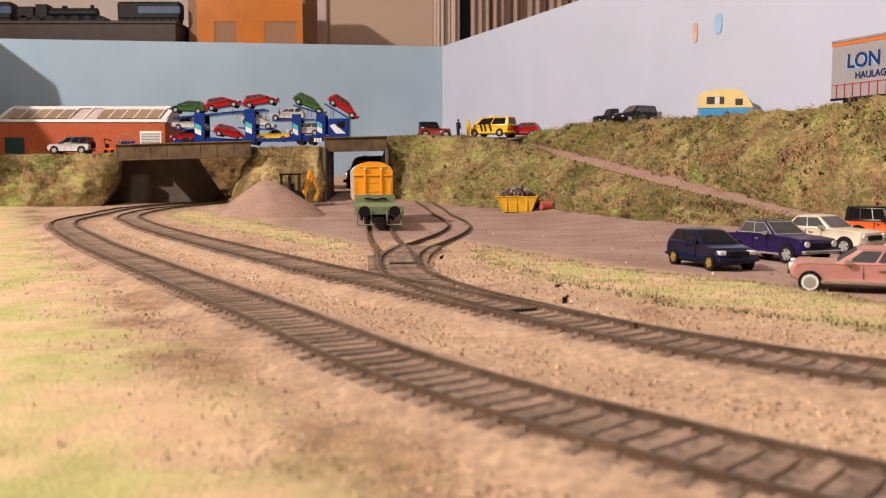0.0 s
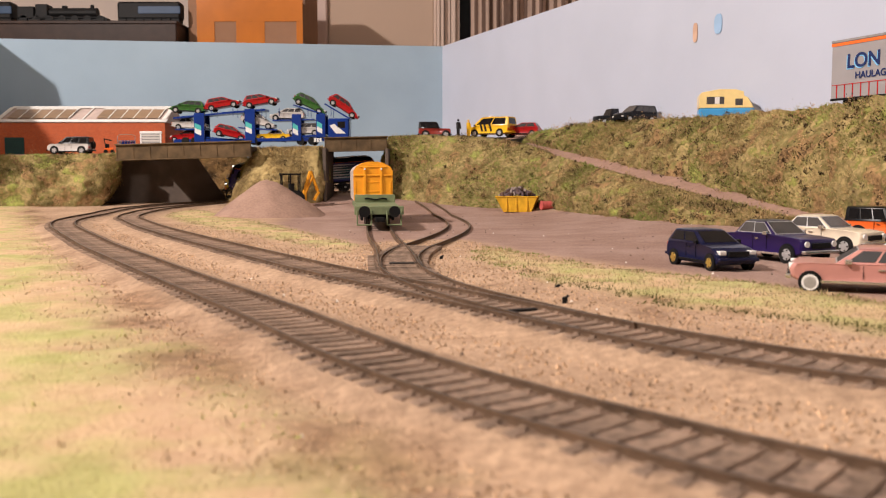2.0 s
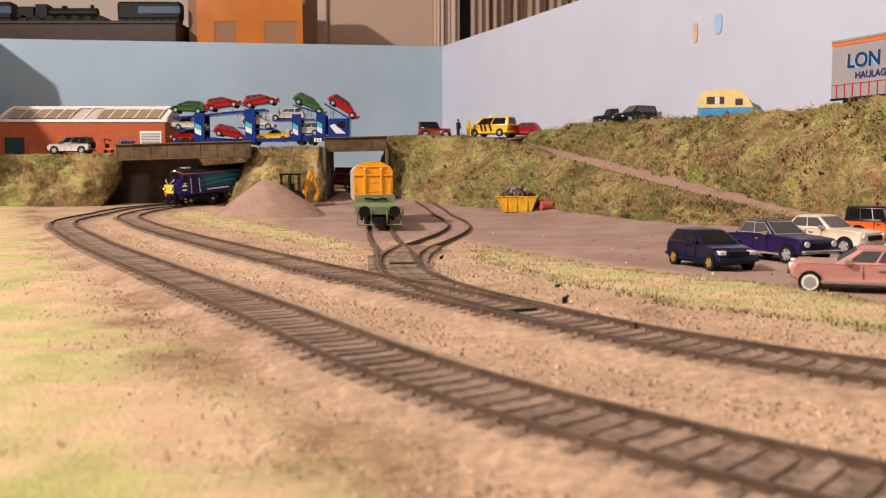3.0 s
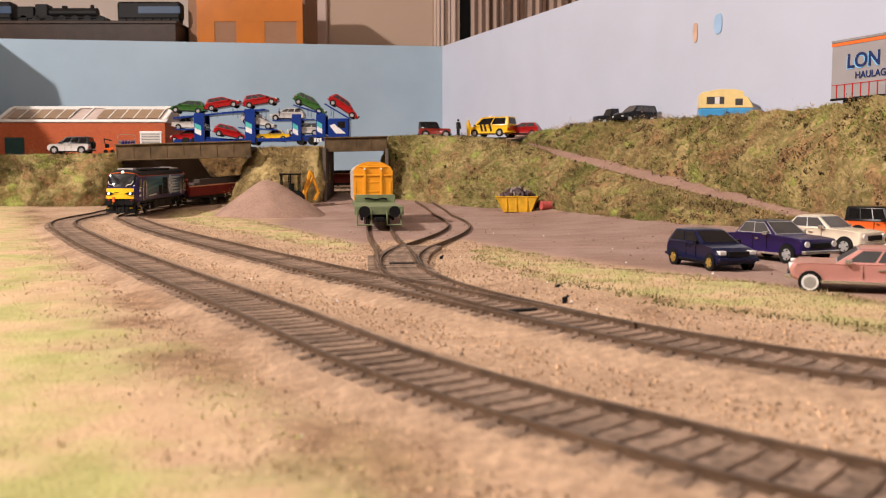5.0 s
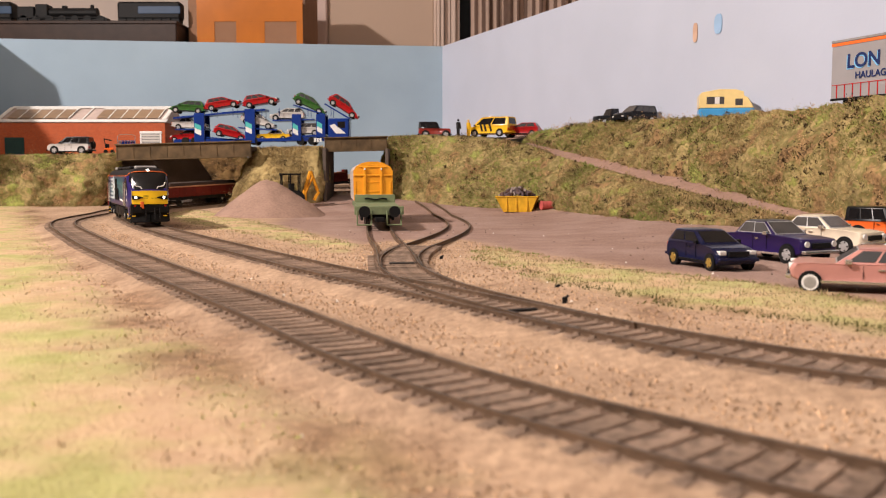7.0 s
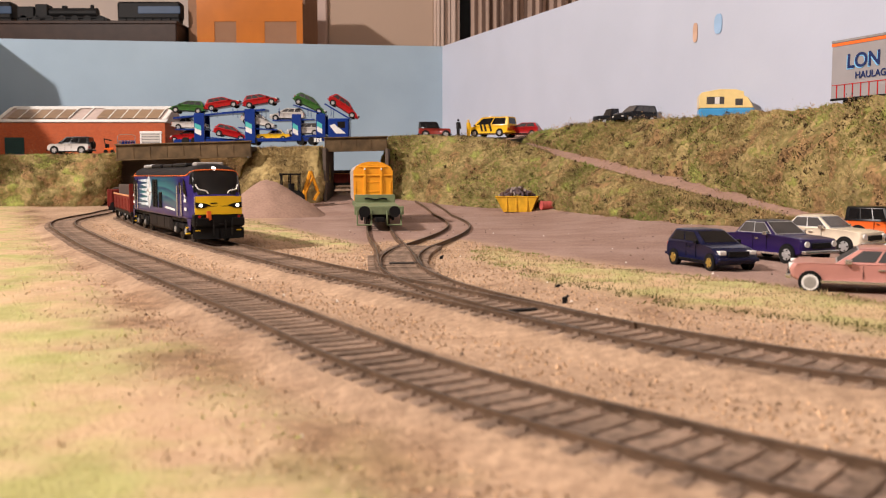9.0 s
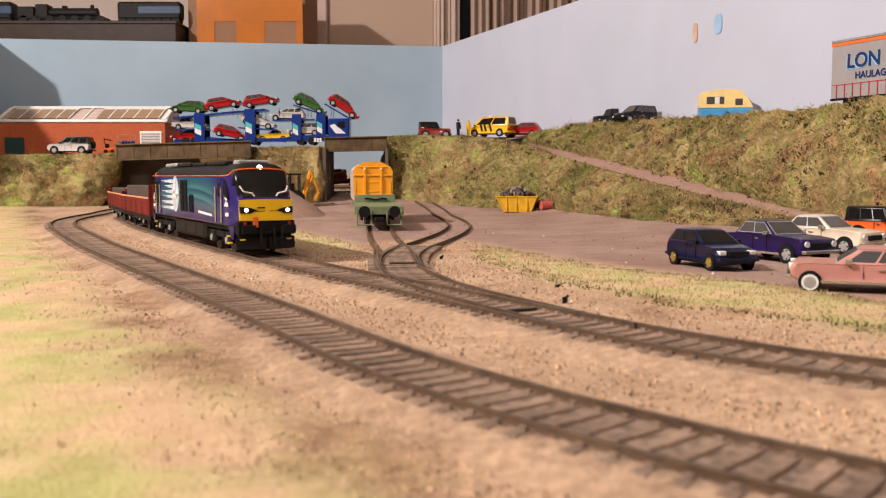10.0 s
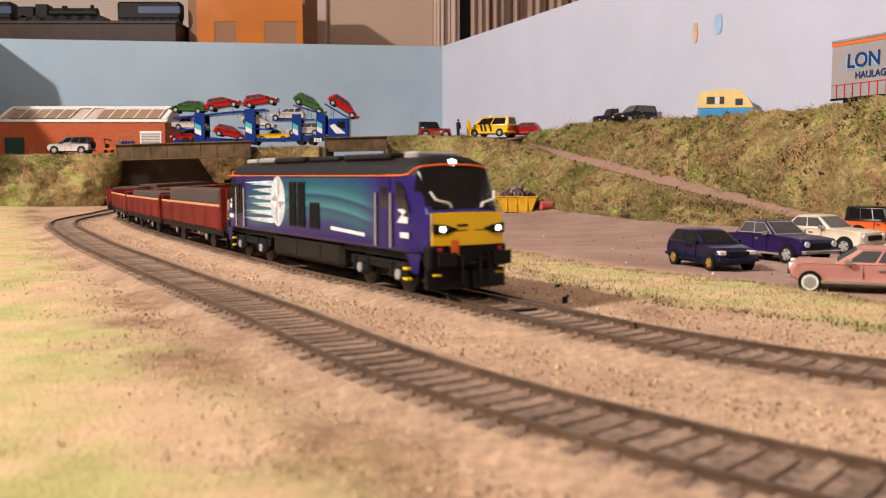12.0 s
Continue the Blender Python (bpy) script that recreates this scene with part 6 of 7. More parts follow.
transporter()
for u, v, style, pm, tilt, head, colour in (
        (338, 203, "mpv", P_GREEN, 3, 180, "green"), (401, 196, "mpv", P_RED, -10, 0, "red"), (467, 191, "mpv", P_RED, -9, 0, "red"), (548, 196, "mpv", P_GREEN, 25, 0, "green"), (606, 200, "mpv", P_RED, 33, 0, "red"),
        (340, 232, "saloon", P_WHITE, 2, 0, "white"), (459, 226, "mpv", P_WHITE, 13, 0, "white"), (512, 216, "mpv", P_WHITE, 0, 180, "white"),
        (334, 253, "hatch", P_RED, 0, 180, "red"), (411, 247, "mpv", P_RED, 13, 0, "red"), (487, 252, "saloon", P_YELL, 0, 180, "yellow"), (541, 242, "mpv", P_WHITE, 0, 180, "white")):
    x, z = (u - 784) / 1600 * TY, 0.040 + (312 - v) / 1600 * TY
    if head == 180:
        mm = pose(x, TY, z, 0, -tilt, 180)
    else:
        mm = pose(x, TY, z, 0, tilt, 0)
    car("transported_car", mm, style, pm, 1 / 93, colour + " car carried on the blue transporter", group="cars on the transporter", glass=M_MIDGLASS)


# ---- parked wagon, digger, skip, barrel ----
def parked_wagon():
    g = 1 / 79
    e = thing("box_wagon", pose(-0.0465, 0.660, land(-0.05, 0.66) + RAIL_Z - 0.0013, 0, 0, 97.0), "yellow-ended box wagon on an olive green underframe", "wagon")
    green = mat("olive_green_frame", (0.165, 0.20, 0.105), 0.6, 0, 0.15, 200)
    yel = mat("orange_yellow_end", (0.80, 0.33, 0.02), 0.5, 0, 0.08, 200)
    side = mat("pale_side", (0.45, 0.40, 0.37), 0.5, 0, 0.1, 200)

    def bx(nm, x0, x1, y0, y1, z0, z1, m, par=e, bev=0.03, label=""):
        return part(nm, box(B(), x0 * g, x1 * g, y0 * g, y1 * g, z0 * g, z1 * g, bev * g), m, par, label)
    bx("underframe", 0.1, 17.5, -1.15, 1.15, 0.75, 1.05, green)
    bx("headstock", 0.0, 0.35, -1.42, 1.42, 0.72, 1.22, green)
    bm = plate(B(), [tuple(c * g for c in p) for p in ((0.35, 1.20, 1.15), (0.35, -1.20, 1.15), (7.7, -1.28, 1.28), (7.7, 1.28, 1.28))], 0.05 * g)
    part("deck", bm, green, e)
    bx("raised_bulkhead", 5.2, 5.5, -1.28, 1.28, 1.18, 1.78, green)
    for y in (-0.86, 0.86):
        bm = B()
        rod(bm, (0.05 * g, y * g, 0.92 * g), (-0.45 * g, y * g, 0.92 * g), 0.16 * g, 10)
        rod(bm, (-0.42 * g, y * g, 0.92 * g), (-0.52 * g, y * g, 0.92 * g), 0.33 * g, 16)
        part("buffer", bm, M_BLACK, e, "black buffer")
        bx("buffer_step", -0.1, 0.1, y - 0.45, y - 0.36, 0.15, 1.0, green)
        bx("buffer_step", -0.1, 0.1, y + 0.36, y + 0.45, 0.15, 1.0, green)
        bx("step_tread", -0.15, 0.15, y - 0.45, y + 0.45, 0.10, 0.18, green)
    bx("coupling", -0.75, 0.0, -0.28, 0.28, 0.35, 0.60, M_BLACK)
    bm = B()
    for i in range(7):
        a = -0.75 + i * 0.2
        rod(bm, (-0.02 * g, a * g, (1.42 + 0.05 * math.sin(i * 1.3)) * g), (-0.02 * g, (a + 0.2) * g, (1.42 + 0.05 * math.sin((i + 1) * 1.3)) * g), 0.05 * g, 5)
    ch = part("chain", bm, M_BLACK, e)
    ch.matrix_basis = pose(5.15 * g, 0, 0.08 * g)
    # body with arched end
    arc = [(-1.28, 1.35), (-1.30, 3.30), (-1.12, 3.58), (-0.75, 3.80), (-0.3, 3.90), (0.3, 3.90), (0.75, 3.80), (1.12, 3.58), (1.30, 3.30), (1.28, 1.35)]
    bm = B()
    rows = [[bm.verts.new((x * g, y * g, z * g)) for y, z in arc] for x in (7.75, 17.4)]
    for i in range(len(arc) - 1):
        bm.faces.new([rows[0][i], rows[0][i + 1], rows[1][i + 1], rows[1][i]])
    bm.faces.new(rows[1])
    bmesh.ops.recalc_face_normals(bm, faces=bm.faces[:])
    part("body", bm, side, e, "pale grey side and roof")
    bm = plate(B(), [(7.72 * g, y * g, z * g) for y, z in arc], 0.03 * g)
    bmesh.ops.recalc_face_normals(bm, faces=bm.faces[:])
    end = part("end_wall", bm, yel, e, "bright orange-yellow end wall")
    for y0, y1, z0, z1, d in ((-0.62, -0.46, 1.4, 3.55, 0.16), (0.46, 0.62, 1.4, 3.55, 0.16), (-1.28, 1.28, 2.95, 3.05, 0.12), (-0.44, 0.44, 1.9, 1.98, 0.08), (-0.44, 0.44, 2.5, 2.58, 0.08), (-1.2, -1.1, 1.7, 2.6, 0.08), (1.1, 1.2, 1.7, 2.6, 0.08), (-1.28, 1.28, 1.38, 1.52, 0.12), (-0.9, 0.9, 3.5, 3.58, 0.10), (-0.42, 0.42, 3.60, 3.74, 0.06), (-1.2, -0.66, 1.62, 1.70, 0.08), (0.66, 1.2, 1.62, 1.70, 0.08)):
        bx("end_rib", 7.74 - d, 7.74, y0, y1, z0, z1, yel, end, 0.02)
    for y in (-0.54, 0.54):
        bx("bracket", 7.5, 7.62, y - 0.05, y + 0.05, 3.35, 3.48, M_WHITE, end, 0.01)
    for x in (2.4, 4.2, 14.0, 15.8):
        bm = B()
        for s in (-1, 1):
            rod(bm, (x * g, s * 0.60 * g, 0.46 * g), (x * g, s * 0.72 * g, 0.46 * g), 0.46 * g, 18)
        rod(bm, (x * g, -0.6 * g, 0.46 * g), (x * g, 0.6 * g, 0.46 * g), 0.08 * g, 8)
        part("wheelset", bm, M_WHEEL, e)
        for s in (-1, 1):
            bx("axle_guard", x - 0.4, x + 0.4, s * 0.86, s * 1.0, 0.3, 0.8, M_BLACK)
    return e


parked_wagon()


def backhoe():
    x, y = -0.169, 0.985  # behind the mound
    e = thing("backhoe_loader", pose(x, y, land(x, y), 0, 0, 195), "orange-yellow backhoe loader with black cab behind the spoil heap", "digger")
    g = 1 / 84
    yel = mat("plant_yellow", (0.72, 0.30, 0.02), 0.5, 0, 0.1, 200)

    def bx(nm, x0, x1, y0, y1, z0, z1, m, par=e, bev=0.04):
        return part(nm, box(B(), x0 * g, x1 * g, y0 * g, y1 * g, z0 * g, z1 * g, bev * g), m, par)
    bx("bonnet", 0.6, 2.4, -0.55, 0.55, 0.9, 1.6, yel)
    bx("chassis", -1.4, 2.4, -0.5, 0.5, 0.6, 1.0, M_BLACK)
    for xx, r in ((-0.7, 0.78), (1.8, 0.5)):
        for s in (-1, 1):
            bm = B()
            rod(bm, (xx * g, s * 0.65 * g, r * g), (xx * g, s * 1.1 * g, r * g), r * g, 18)
            w = part("wheel", bm, M_TYRE, e)
            bm = B()
            rod(bm, (xx * g, s * 1.0 * g, r * g), (xx * g, s * 1.13 * g, r * g), r * 0.5 * g, 12)
            part("hub", bm, M_DARK, w)
    cab = bx("cab_floor", -1.1, 0.6, -0.75, 0.75, 1.0, 1.4, M_BLACK)
    bx("cab_roof", -1.2, 0.7, -0.82, 0.82, 2.95, 3.1, M_BLACK)
    for xx in (-1.05, -0.2, 0.55):
        for s in (-1, 1):
            bx("cab_post", xx - 0.06, xx + 0.06, s * 0.70, s * 0.78, 1.4, 2.97, M_BLACK, cab)
    bx("seat", -0.6, -0.1, -0.3, 0.3, 1.4, 2.2, M_DARK, cab)
    bm = B()
    for a, b, r in (((-1.4, 0, 1.0), (-2.1, 0, 3.3), 0.17), ((-2.1, 0, 3.3), (-2.75, 0, 1.5), 0.15), ((-1.6, 0.1, 1.2), (-2.3, 0.1, 2.8), 0.08)):
        rod(bm, tuple(c * g for c in a), tuple(c * g for c in b), r * g, 6)
    part("boom", bm, yel, e)
    bm = plate(B(), [tuple(c * g for c in p) for p in ((-2.75, -0.4, 1.5), (-2.75, 0.4, 1.5), (-2.3, 0.4, 0.7), (-2.3, -0.4, 0.7))], 0.2 * g)
    part("bucket", bm, yel, e)
    bx("kingpost", -1.65, -1.35, -0.7, 0.7, 0.6, 1.5, yel)
    bm = B()
    for s in (-1, 1):
        rod(bm, (1.2 * g, s * 0.6 * g, 1.5 * g), (2.9 * g, s * 0.6 * g, 1.1 * g), 0.12 * g, 6)
    part("loader_arm", bm, yel, e)
    bm = plate(B(), [tuple(c * g for c in p) for p in ((2.9, -1.1, 0.3), (2.9, 1.1, 0.3), (2.8, 1.1, 1.2), (2.8, -1.1, 1.2))], 0.4 * g)
    part("loader_bucket", bm, yel, e)
    return e


backhoe()


def builders_skip():
    x, y = 0.0775, 0.938
    e = thing("builders_skip", pose(x, y, land(x, y) - 0.0002, 0, 0, -12), "yellow builders skip heaped with rubble", "skip")
    yel = mat("skip_yellow", (0.58, 0.32, 0.02), 0.6, 0, 0.25, 150)
    top = [(-0.0215, -0.012, 0.0155), (0.0215, -0.012, 0.0155), (0.0215, 0.012, 0.0155), (-0.0215, 0.012, 0.0155)]
    low = [(-0.0135, -0.0105, 0), (0.0150, -0.0105, 0), (0.0150, 0.0105, 0), (-0.0135, 0.0105, 0)]
    bm = B()
    a, b = [bm.verts.new(p) for p in low], [bm.verts.new(p) for p in top]
    bm.faces.new(a)
    for i in range(4):
        bm.faces.new([a[i], a[(i + 1) % 4], b[(i + 1) % 4], b[i]])
    bmesh.ops.recalc_face_normals(bm, faces=bm.faces[:])
    bmesh.ops.solidify(bm, geom=bm.faces[:], thickness=0.0006)
    part("skip_body", bm, yel, e)
    for i in range(4):
        bm = B()
        rod(bm, top[i], top[(i + 1) % 4], 0.0007, 6)
        part("rim", bm, yel, e)
    for xx in (-0.010, 0.0, 0.011):
        part("rib", box(B(), xx - 0.0006, xx + 0.0006, -0.0125, -0.0108, 0.001, 0.0150), yel, e)
    rnd = random.Random(4)
    for i in range(60):
        r = rnd.random() ** 0.6
        an = rnd.random() * 6.28
        px, py = 0.0185 * r * math.cos(an), 0.0100 * r * math.sin(an)
        bm = B()
        s = rnd.uniform(0.0018, 0.0038)
        box(bm, -s, s, -s * 0.6, s * 0.6, -s * 0.35, s * 0.35, s * 0.1)
        ob = part("rubble", bm, rnd.choice((RUB1, RUB2, RUB3)), e)
        ob.matrix_basis = pose(px, py, 0.0160 + 0.008 * (1 - r), rnd.uniform(0, 360), rnd.uniform(0, 360), rnd.uniform(0, 360))
    return e


RUB1 = mat("rubble_brown", (0.11, 0.065, 0.05), 0.9, 0, 0.3, 300)
RUB2 = mat("rubble_grey", (0.26, 0.21, 0.19), 0.9, 0, 0.3, 300)
RUB3 = mat("rubble_plum", (0.10, 0.07, 0.075), 0.9, 0, 0.3, 300)
builders_skip()


def barrel():
    e = thing("oil_drum", pose(0.1055, 0.925, land(0.1055, 0.925) + 0.0046, 0, 0, 20), "faded red oil drum lying on its side", "drum")
    red = mat("faded_red_drum", (0.48, 0.10, 0.09), 0.6, 0, 0.25, 200)
    bm = B()
    rod(bm, (-0.0055, 0, 0), (0.0055, 0, 0), 0.0043, 18)
    part("shell", bm, red, e)
    for x in (-0.0055, -0.0018, 0.0018, 0.0055):
        bm = B()
        rod(bm, (x - 0.0003, 0, 0), (x + 0.0003, 0, 0), 0.0046, 18)
        part("hoop", bm, red, e)
    bm = B()
    rod(bm, (0.0055, 0, 0), (0.0061, 0, 0), 0.0039, 18)
    part("lid", bm, M_GREY, e)
    return e


barrel()


def point_lever(x, y, h):
    bm = B()
    box(bm, -0.0008, 0.0008, -0.0007, 0.0007, -0.0005, h, 0.0002)
    rod(bm, (0, 0, h * 0.8), (0.0012, 0, h * 1.25), 0.0004, 6)
    ob = part("point_lever", bm, M_BLACK)
    ob.matrix_basis = pose(x, y, land(x, y))
    return tagged(ob, "tiny black point lever post beside the track", "point lever", "point levers")


for lx, ly, lh in ((0.0385, 0.2835, 0.0020), (0.0075, 0.2590, 0.0010), (0.0005, 0.343, 0.0014), (-0.0008, 0.436, 0.0014), (0.0410, 0.323, 0.0008)):
    point_lever(lx, ly, lh)


def tie_bar(x, y, length, turn, label):
    bm = B()
    box(bm, -length / 2, length / 2, -0.0010, 0.0010, 0.0008, 0.0033, 0.0002)
    ob = part("tie_bar", bm, M_DARK)
    ob.matrix_basis = pose(x, y, land(x, y), 0, 0, turn)
    return tagged(ob, label, "tie bar", "point fittings")


tie_bar(0.0222, 0.2490, 0.0085, 24, "dark tie bar across the point blades")
tie_bar(-0.0170, 0.3850, 0.0120, 4, "dark tie bar across the siding points")


# ---- the room behind the boards ----
def room():
    # All but the north wall are out of view, added to bounce lamp light.
    for nm, x0, x1, y0, y1, z0, z1, lab in (("wall_north", -2.7, 2.5, 2.6, 2.7, -0.9, 1.5, "dusky pink room wall"), ("wall_south", -2.7, 2.5, -2.3, -2.2, -0.9, 1.5, "unseen room wall behind the camera, bounces light"), ("wall_west", -2.8, -2.7, -2.3, 2.7, -0.9, 1.5, "unseen room side wall, bounces light"), ("wall_east", 2.5, 2.6, -2.3, 2.7, -0.9, 1.5, "unseen room side wall, bounces light"), ("floor", -2.7, 2.5, -2.2, 2.6, -1.0, -0.9, "unseen room floor, bounces light")):
        bm = B()
        box(bm, x0, x1, y0, y1, z0, z1)
        tagged(part(nm, bm, M_WALLP), lab, nm.split("_")[0], kind="structure")
    bm = B()
    box(bm, -2.8, 2.6, -2.3, 2.7, 1.5, 1.6)
    tagged(part("ceiling", bm, mat("ceiling_white", (0.75, 0.72, 0.68), 0.9, 0, 0.03, 4)), "unseen white ceiling, bounces light", "ceiling", kind="structure")


room()
# far-wall drawing units to metres
R = 2.45
Q = lambda u, d=R: (u - 784) / 1600 * d


def room_things():
    # pale pilaster beside the carton, door panel, frame mouldings, black panel for the dark gap
    for nm, u0, u1, y0, m, lab in (("trim", 540, 584, 2.42, mat("pink_plaster", (0.60, 0.46, 0.41), 0.85, 0, 0.03, 5), "pale pink wall edge"), ("door_1", 584, 768, 2.44, mat("beige_door", (0.50, 0.37, 0.285), 0.7, 0, 0.04, 6), "plain beige door panel")):
        bm = B()
        box(bm, Q(u0), Q(u1), y0, y0 + 0.05, -0.85, 1.3, 0.003)
        tagged(part(nm, bm, m), lab, "door" if nm == "door_1" else "trim", kind="structure")
    wood = mat("pale_frame_paint", (0.66, 0.52, 0.44), 0.6, 0, 0.06, 12)
    for i, (u0, u1, y0) in enumerate(((768, 773, 2.42), (773.5, 779, 2.405), (779.5, 786, 2.41), (787, 797, 2.43), (798, 806, 2.425), (806.5, 813, 2.44))):
        bm = B()
        box(bm, Q(u0), Q(u1), y0, y0 + 0.05, -0.85, 1.3, 0.002)
        tagged(part("trim", bm, wood), "moulded door frame strip", "trim", kind="structure")
    # black slab gives the gap its shade by colour
    bm = B()
    box(bm, Q(813), Q(850), 2.50, 2.54, -0.85, 1.3)
    tagged(part("dark_gap_panel", bm, M_BLACK), "black panel for the shade in the gap beside the curtain", "doorway", kind="structure")
    # striped curtain: soft folds
    e = thing("curtain", pose(0, 2.43, 0), "striped beige and brown curtain hanging in folds", "curtain")
    pale, brown = mat("curtain_beige", (0.50, 0.37, 0.30), 0.9, 0, 0.06, 60), mat("curtain_brown", (0.17, 0.11, 0.085), 0.9, 0, 0.1, 60)
    x0, x1, n = Q(829), Q(1120), 46
    wv = (x1 - x0) / n
    for i in range(n):
        dark = i % 2 == 1
        bm = B()
        pts = []
        for j in range(5):
            x = x0 + wv * (i + j / 4)
            pts.append((x, 0.012 * math.sin(x * 95) + 0.006 * math.sin(x * 210)))
        vs = [[bm.verts.new((x + (0.012 * (1 - (z + 0.85) / 2.1) if i < 10 else 0), y, z)) for x, y in pts] for z in (-0.85, 0.2, 0.9, 1.3)]
        for a, b in zip(vs, vs[1:]):
            for k in range(4):
                bm.faces.new([a[k], a[k + 1], b[k + 1], b[k]])
        part("stripe", bm, brown if (dark or 9 <= i < 12) else pale, e)
    # parcel-taped carton
    c = thing("carton", pose((Q(448, 2.0)), 2.08, 0.25), "brown cardboard carton wrapped in orange tape", "cardboard box")
    card, tape = mat("brown_card", (0.30, 0.165, 0.10), 0.8, 0, 0.08, 30), mat("orange_parcel_tape", (0.50, 0.15, 0.012), 0.22, 0, 0.12, 20, coat=0.4)
    hw = (Q(540, 2.0) - Q(356, 2.0)) / 2
    part("box_body", box(B(), -hw, hw, -0.08, 0.16, 0, 0.26, 0.004), card, c)
    part("tape_band", box(B(), -hw - 0.0008, hw + 0.0008, -0.0812, -0.05, 0.165, 0.18), tape, c)
    for a, b, z0, z1 in ((-hw, -hw + 0.038, 0.0, 0.165), (-0.030, 0.032, 0.0, 0.165), (hw - 0.014, hw, 0.0, 0.165), (-hw, hw, 0.125, 0.168)):
        part("tape_band", box(B(), a, b, -0.0814 - (0.0004 if b - a > 0.1 else 0), -0.078, z0, z1), tape, c)
    bm = B()
    box(bm, Q(336, 2.0), Q(358, 2.0), 2.02, 2.2, 0.10, 0.52, 0.002)
    tagged(part("folded_card", bm, card), "brown card sheet standing beside the carton", "cardboard")
    bm = B()
    box(bm, Q(-300, 2.0), Q(535, 2.0), 1.94, 2.6, 0.2, 0.25, 0.003)
    tagged(part("shelf_board", bm, M_DARK), "dark shelf board behind the backscene", "shelf")
    # display plinth with two dark locomotives
    d = thing("display_plinth", pose(0, 2.0, 0.25), "long dark wooden display plinth", "plinth")
    part("plinth_block", box(B(), Q(-120, 2.0), Q(332, 2.0), -0.05, 0.10, 0, 0.118, 0.003), mat("dark_stained_wood", (0.035, 0.020, 0.015), 0.4, 0, 0.3, 40), d)

    part("plinth_cap", box(B(), Q(-121, 2.0), Q(333, 2.0), -0.053, 0.102, 0.112, 0.1185, 0.001), bpy.data.materials["dark_stained_wood"], d)

    def dark_loco(u0, u1, lab, steam):
        e = thing("display_locomotive", pose(Q(u0, 2.0), 2.0, 0.369), lab, "model locomotive", "locomotives on the plinth")
        ln = Q(u1, 2.0) - Q(u0, 2.0)
        if steam:
            bm = B()
            rod(bm, (ln * 0.32, 0, 0.024), (ln * 0.86, 0, 0.024), 0.011, 14)
            part("boiler", bm, M_BLACK, e)
            part("cab", box(B(), ln * 0.20, ln * 0.34, -0.015, 0.015, 0.008, 0.041, 0.002), M_BLACK, e)
            part("tender", box(B(), 0, ln * 0.19, -0.015, 0.015, 0.010, 0.036, 0.002), M_BLACK, e)
            bm = B()
            rod(bm, (ln * 0.80, 0, 0.030), (ln * 0.80, 0, 0.041), 0.004, 10)
            part("chimney", bm, M_BLACK, e)
            bm = B()
            rod(bm, (ln * 0.5, 0, 0.030), (ln * 0.5, 0, 0.039), 0.006, 10)
            part("dome", bm, M_BLACK, e)
            part("running_plate", box(B(), ln * 0.2, ln * 0.93, -0.016, 0.016, 0.011, 0.014, 0.0006), M_BLACK, e)
        else:
            part("hull", box(B(), 0, ln, -0.017, 0.017, 0.008, 0.046, 0.004), M_BLACK, e)
            part("side_panel", box(B(), ln * 0.33, ln * 1.0, -0.0178, -0.016, 0.020, 0.036, 0.001), mat("dull_blue_panel", (0.05, 0.085, 0.15), 0.3, 0, 0.1, 40), e, "dull blue side panel")
        for i in range(7):
            bm = B()
            x = ln * (0.07 + i * 0.14)
            rod(bm, (x, -0.015, 0.0085), (x, 0.015, 0.0085), 0.0085, 14)
            part("wheel", bm, M_BLACK, e)
        part("frame", box(B(), 0, ln * 0.98, -0.012, 0.012, 0.003, 0.012), M_BLACK, e)
    dark_loco(48, 206, "dark steam locomotive model on the plinth", True)
    dark_loco(222, 331, "dark diesel locomotive model with dull blue panel", False)
    dark_loco(-60, 40, "dark locomotive model partly out of sight", False)


room_things()

# peeled paint marks on the side board
def paint_chip(u_y, z, w, h, m, label):
    y = u_y
    x = 0.425 * (1.5 - y)
    a = math.degrees(math.atan2(-1, 0.425))
    bm = B()
    n = 18
    vs = [bm.verts.new((w * math.copysign(abs(math.cos(t)) ** 0.7, math.cos(t)), 0, h * math.copysign(abs(math.sin(t)) ** 0.7, math.sin(t)))) for t in [2 * math.pi * i / n for i in range(n)]]
    f = bm.faces.new(vs)
    r = bmesh.ops.extrude_face_region(bm, geom=[f])
    bmesh.ops.translate(bm, vec=(0, -0.0006, 0), verts=[v for v in r["geom"] if isinstance(v, bmesh.types.BMVert)])
    bmesh.ops.recalc_face_normals(bm, faces=bm.faces[:])
    ob = part("paint_chip", bm, m)
    ob.matrix_basis = pose(x, y, z, 0, 0, a) @ pose(-0.001, -0.0012, 0)
    return tagged(ob, label, "paint mark", kind="structure")


paint_chip(0.8775, 0.1850, 0.0055, 0.0095, mat("blue_mark", (0.28, 0.42, 0.60), 0.7, 0, 0.1, 80), "oval blue mark on the pale board")
paint_chip(0.9085, 0.1815, 0.0035, 0.0095, mat("bare_wood_mark", (0.50, 0.33, 0.24), 0.8, 0, 0.2, 80), "peeled tan mark on the pale board")


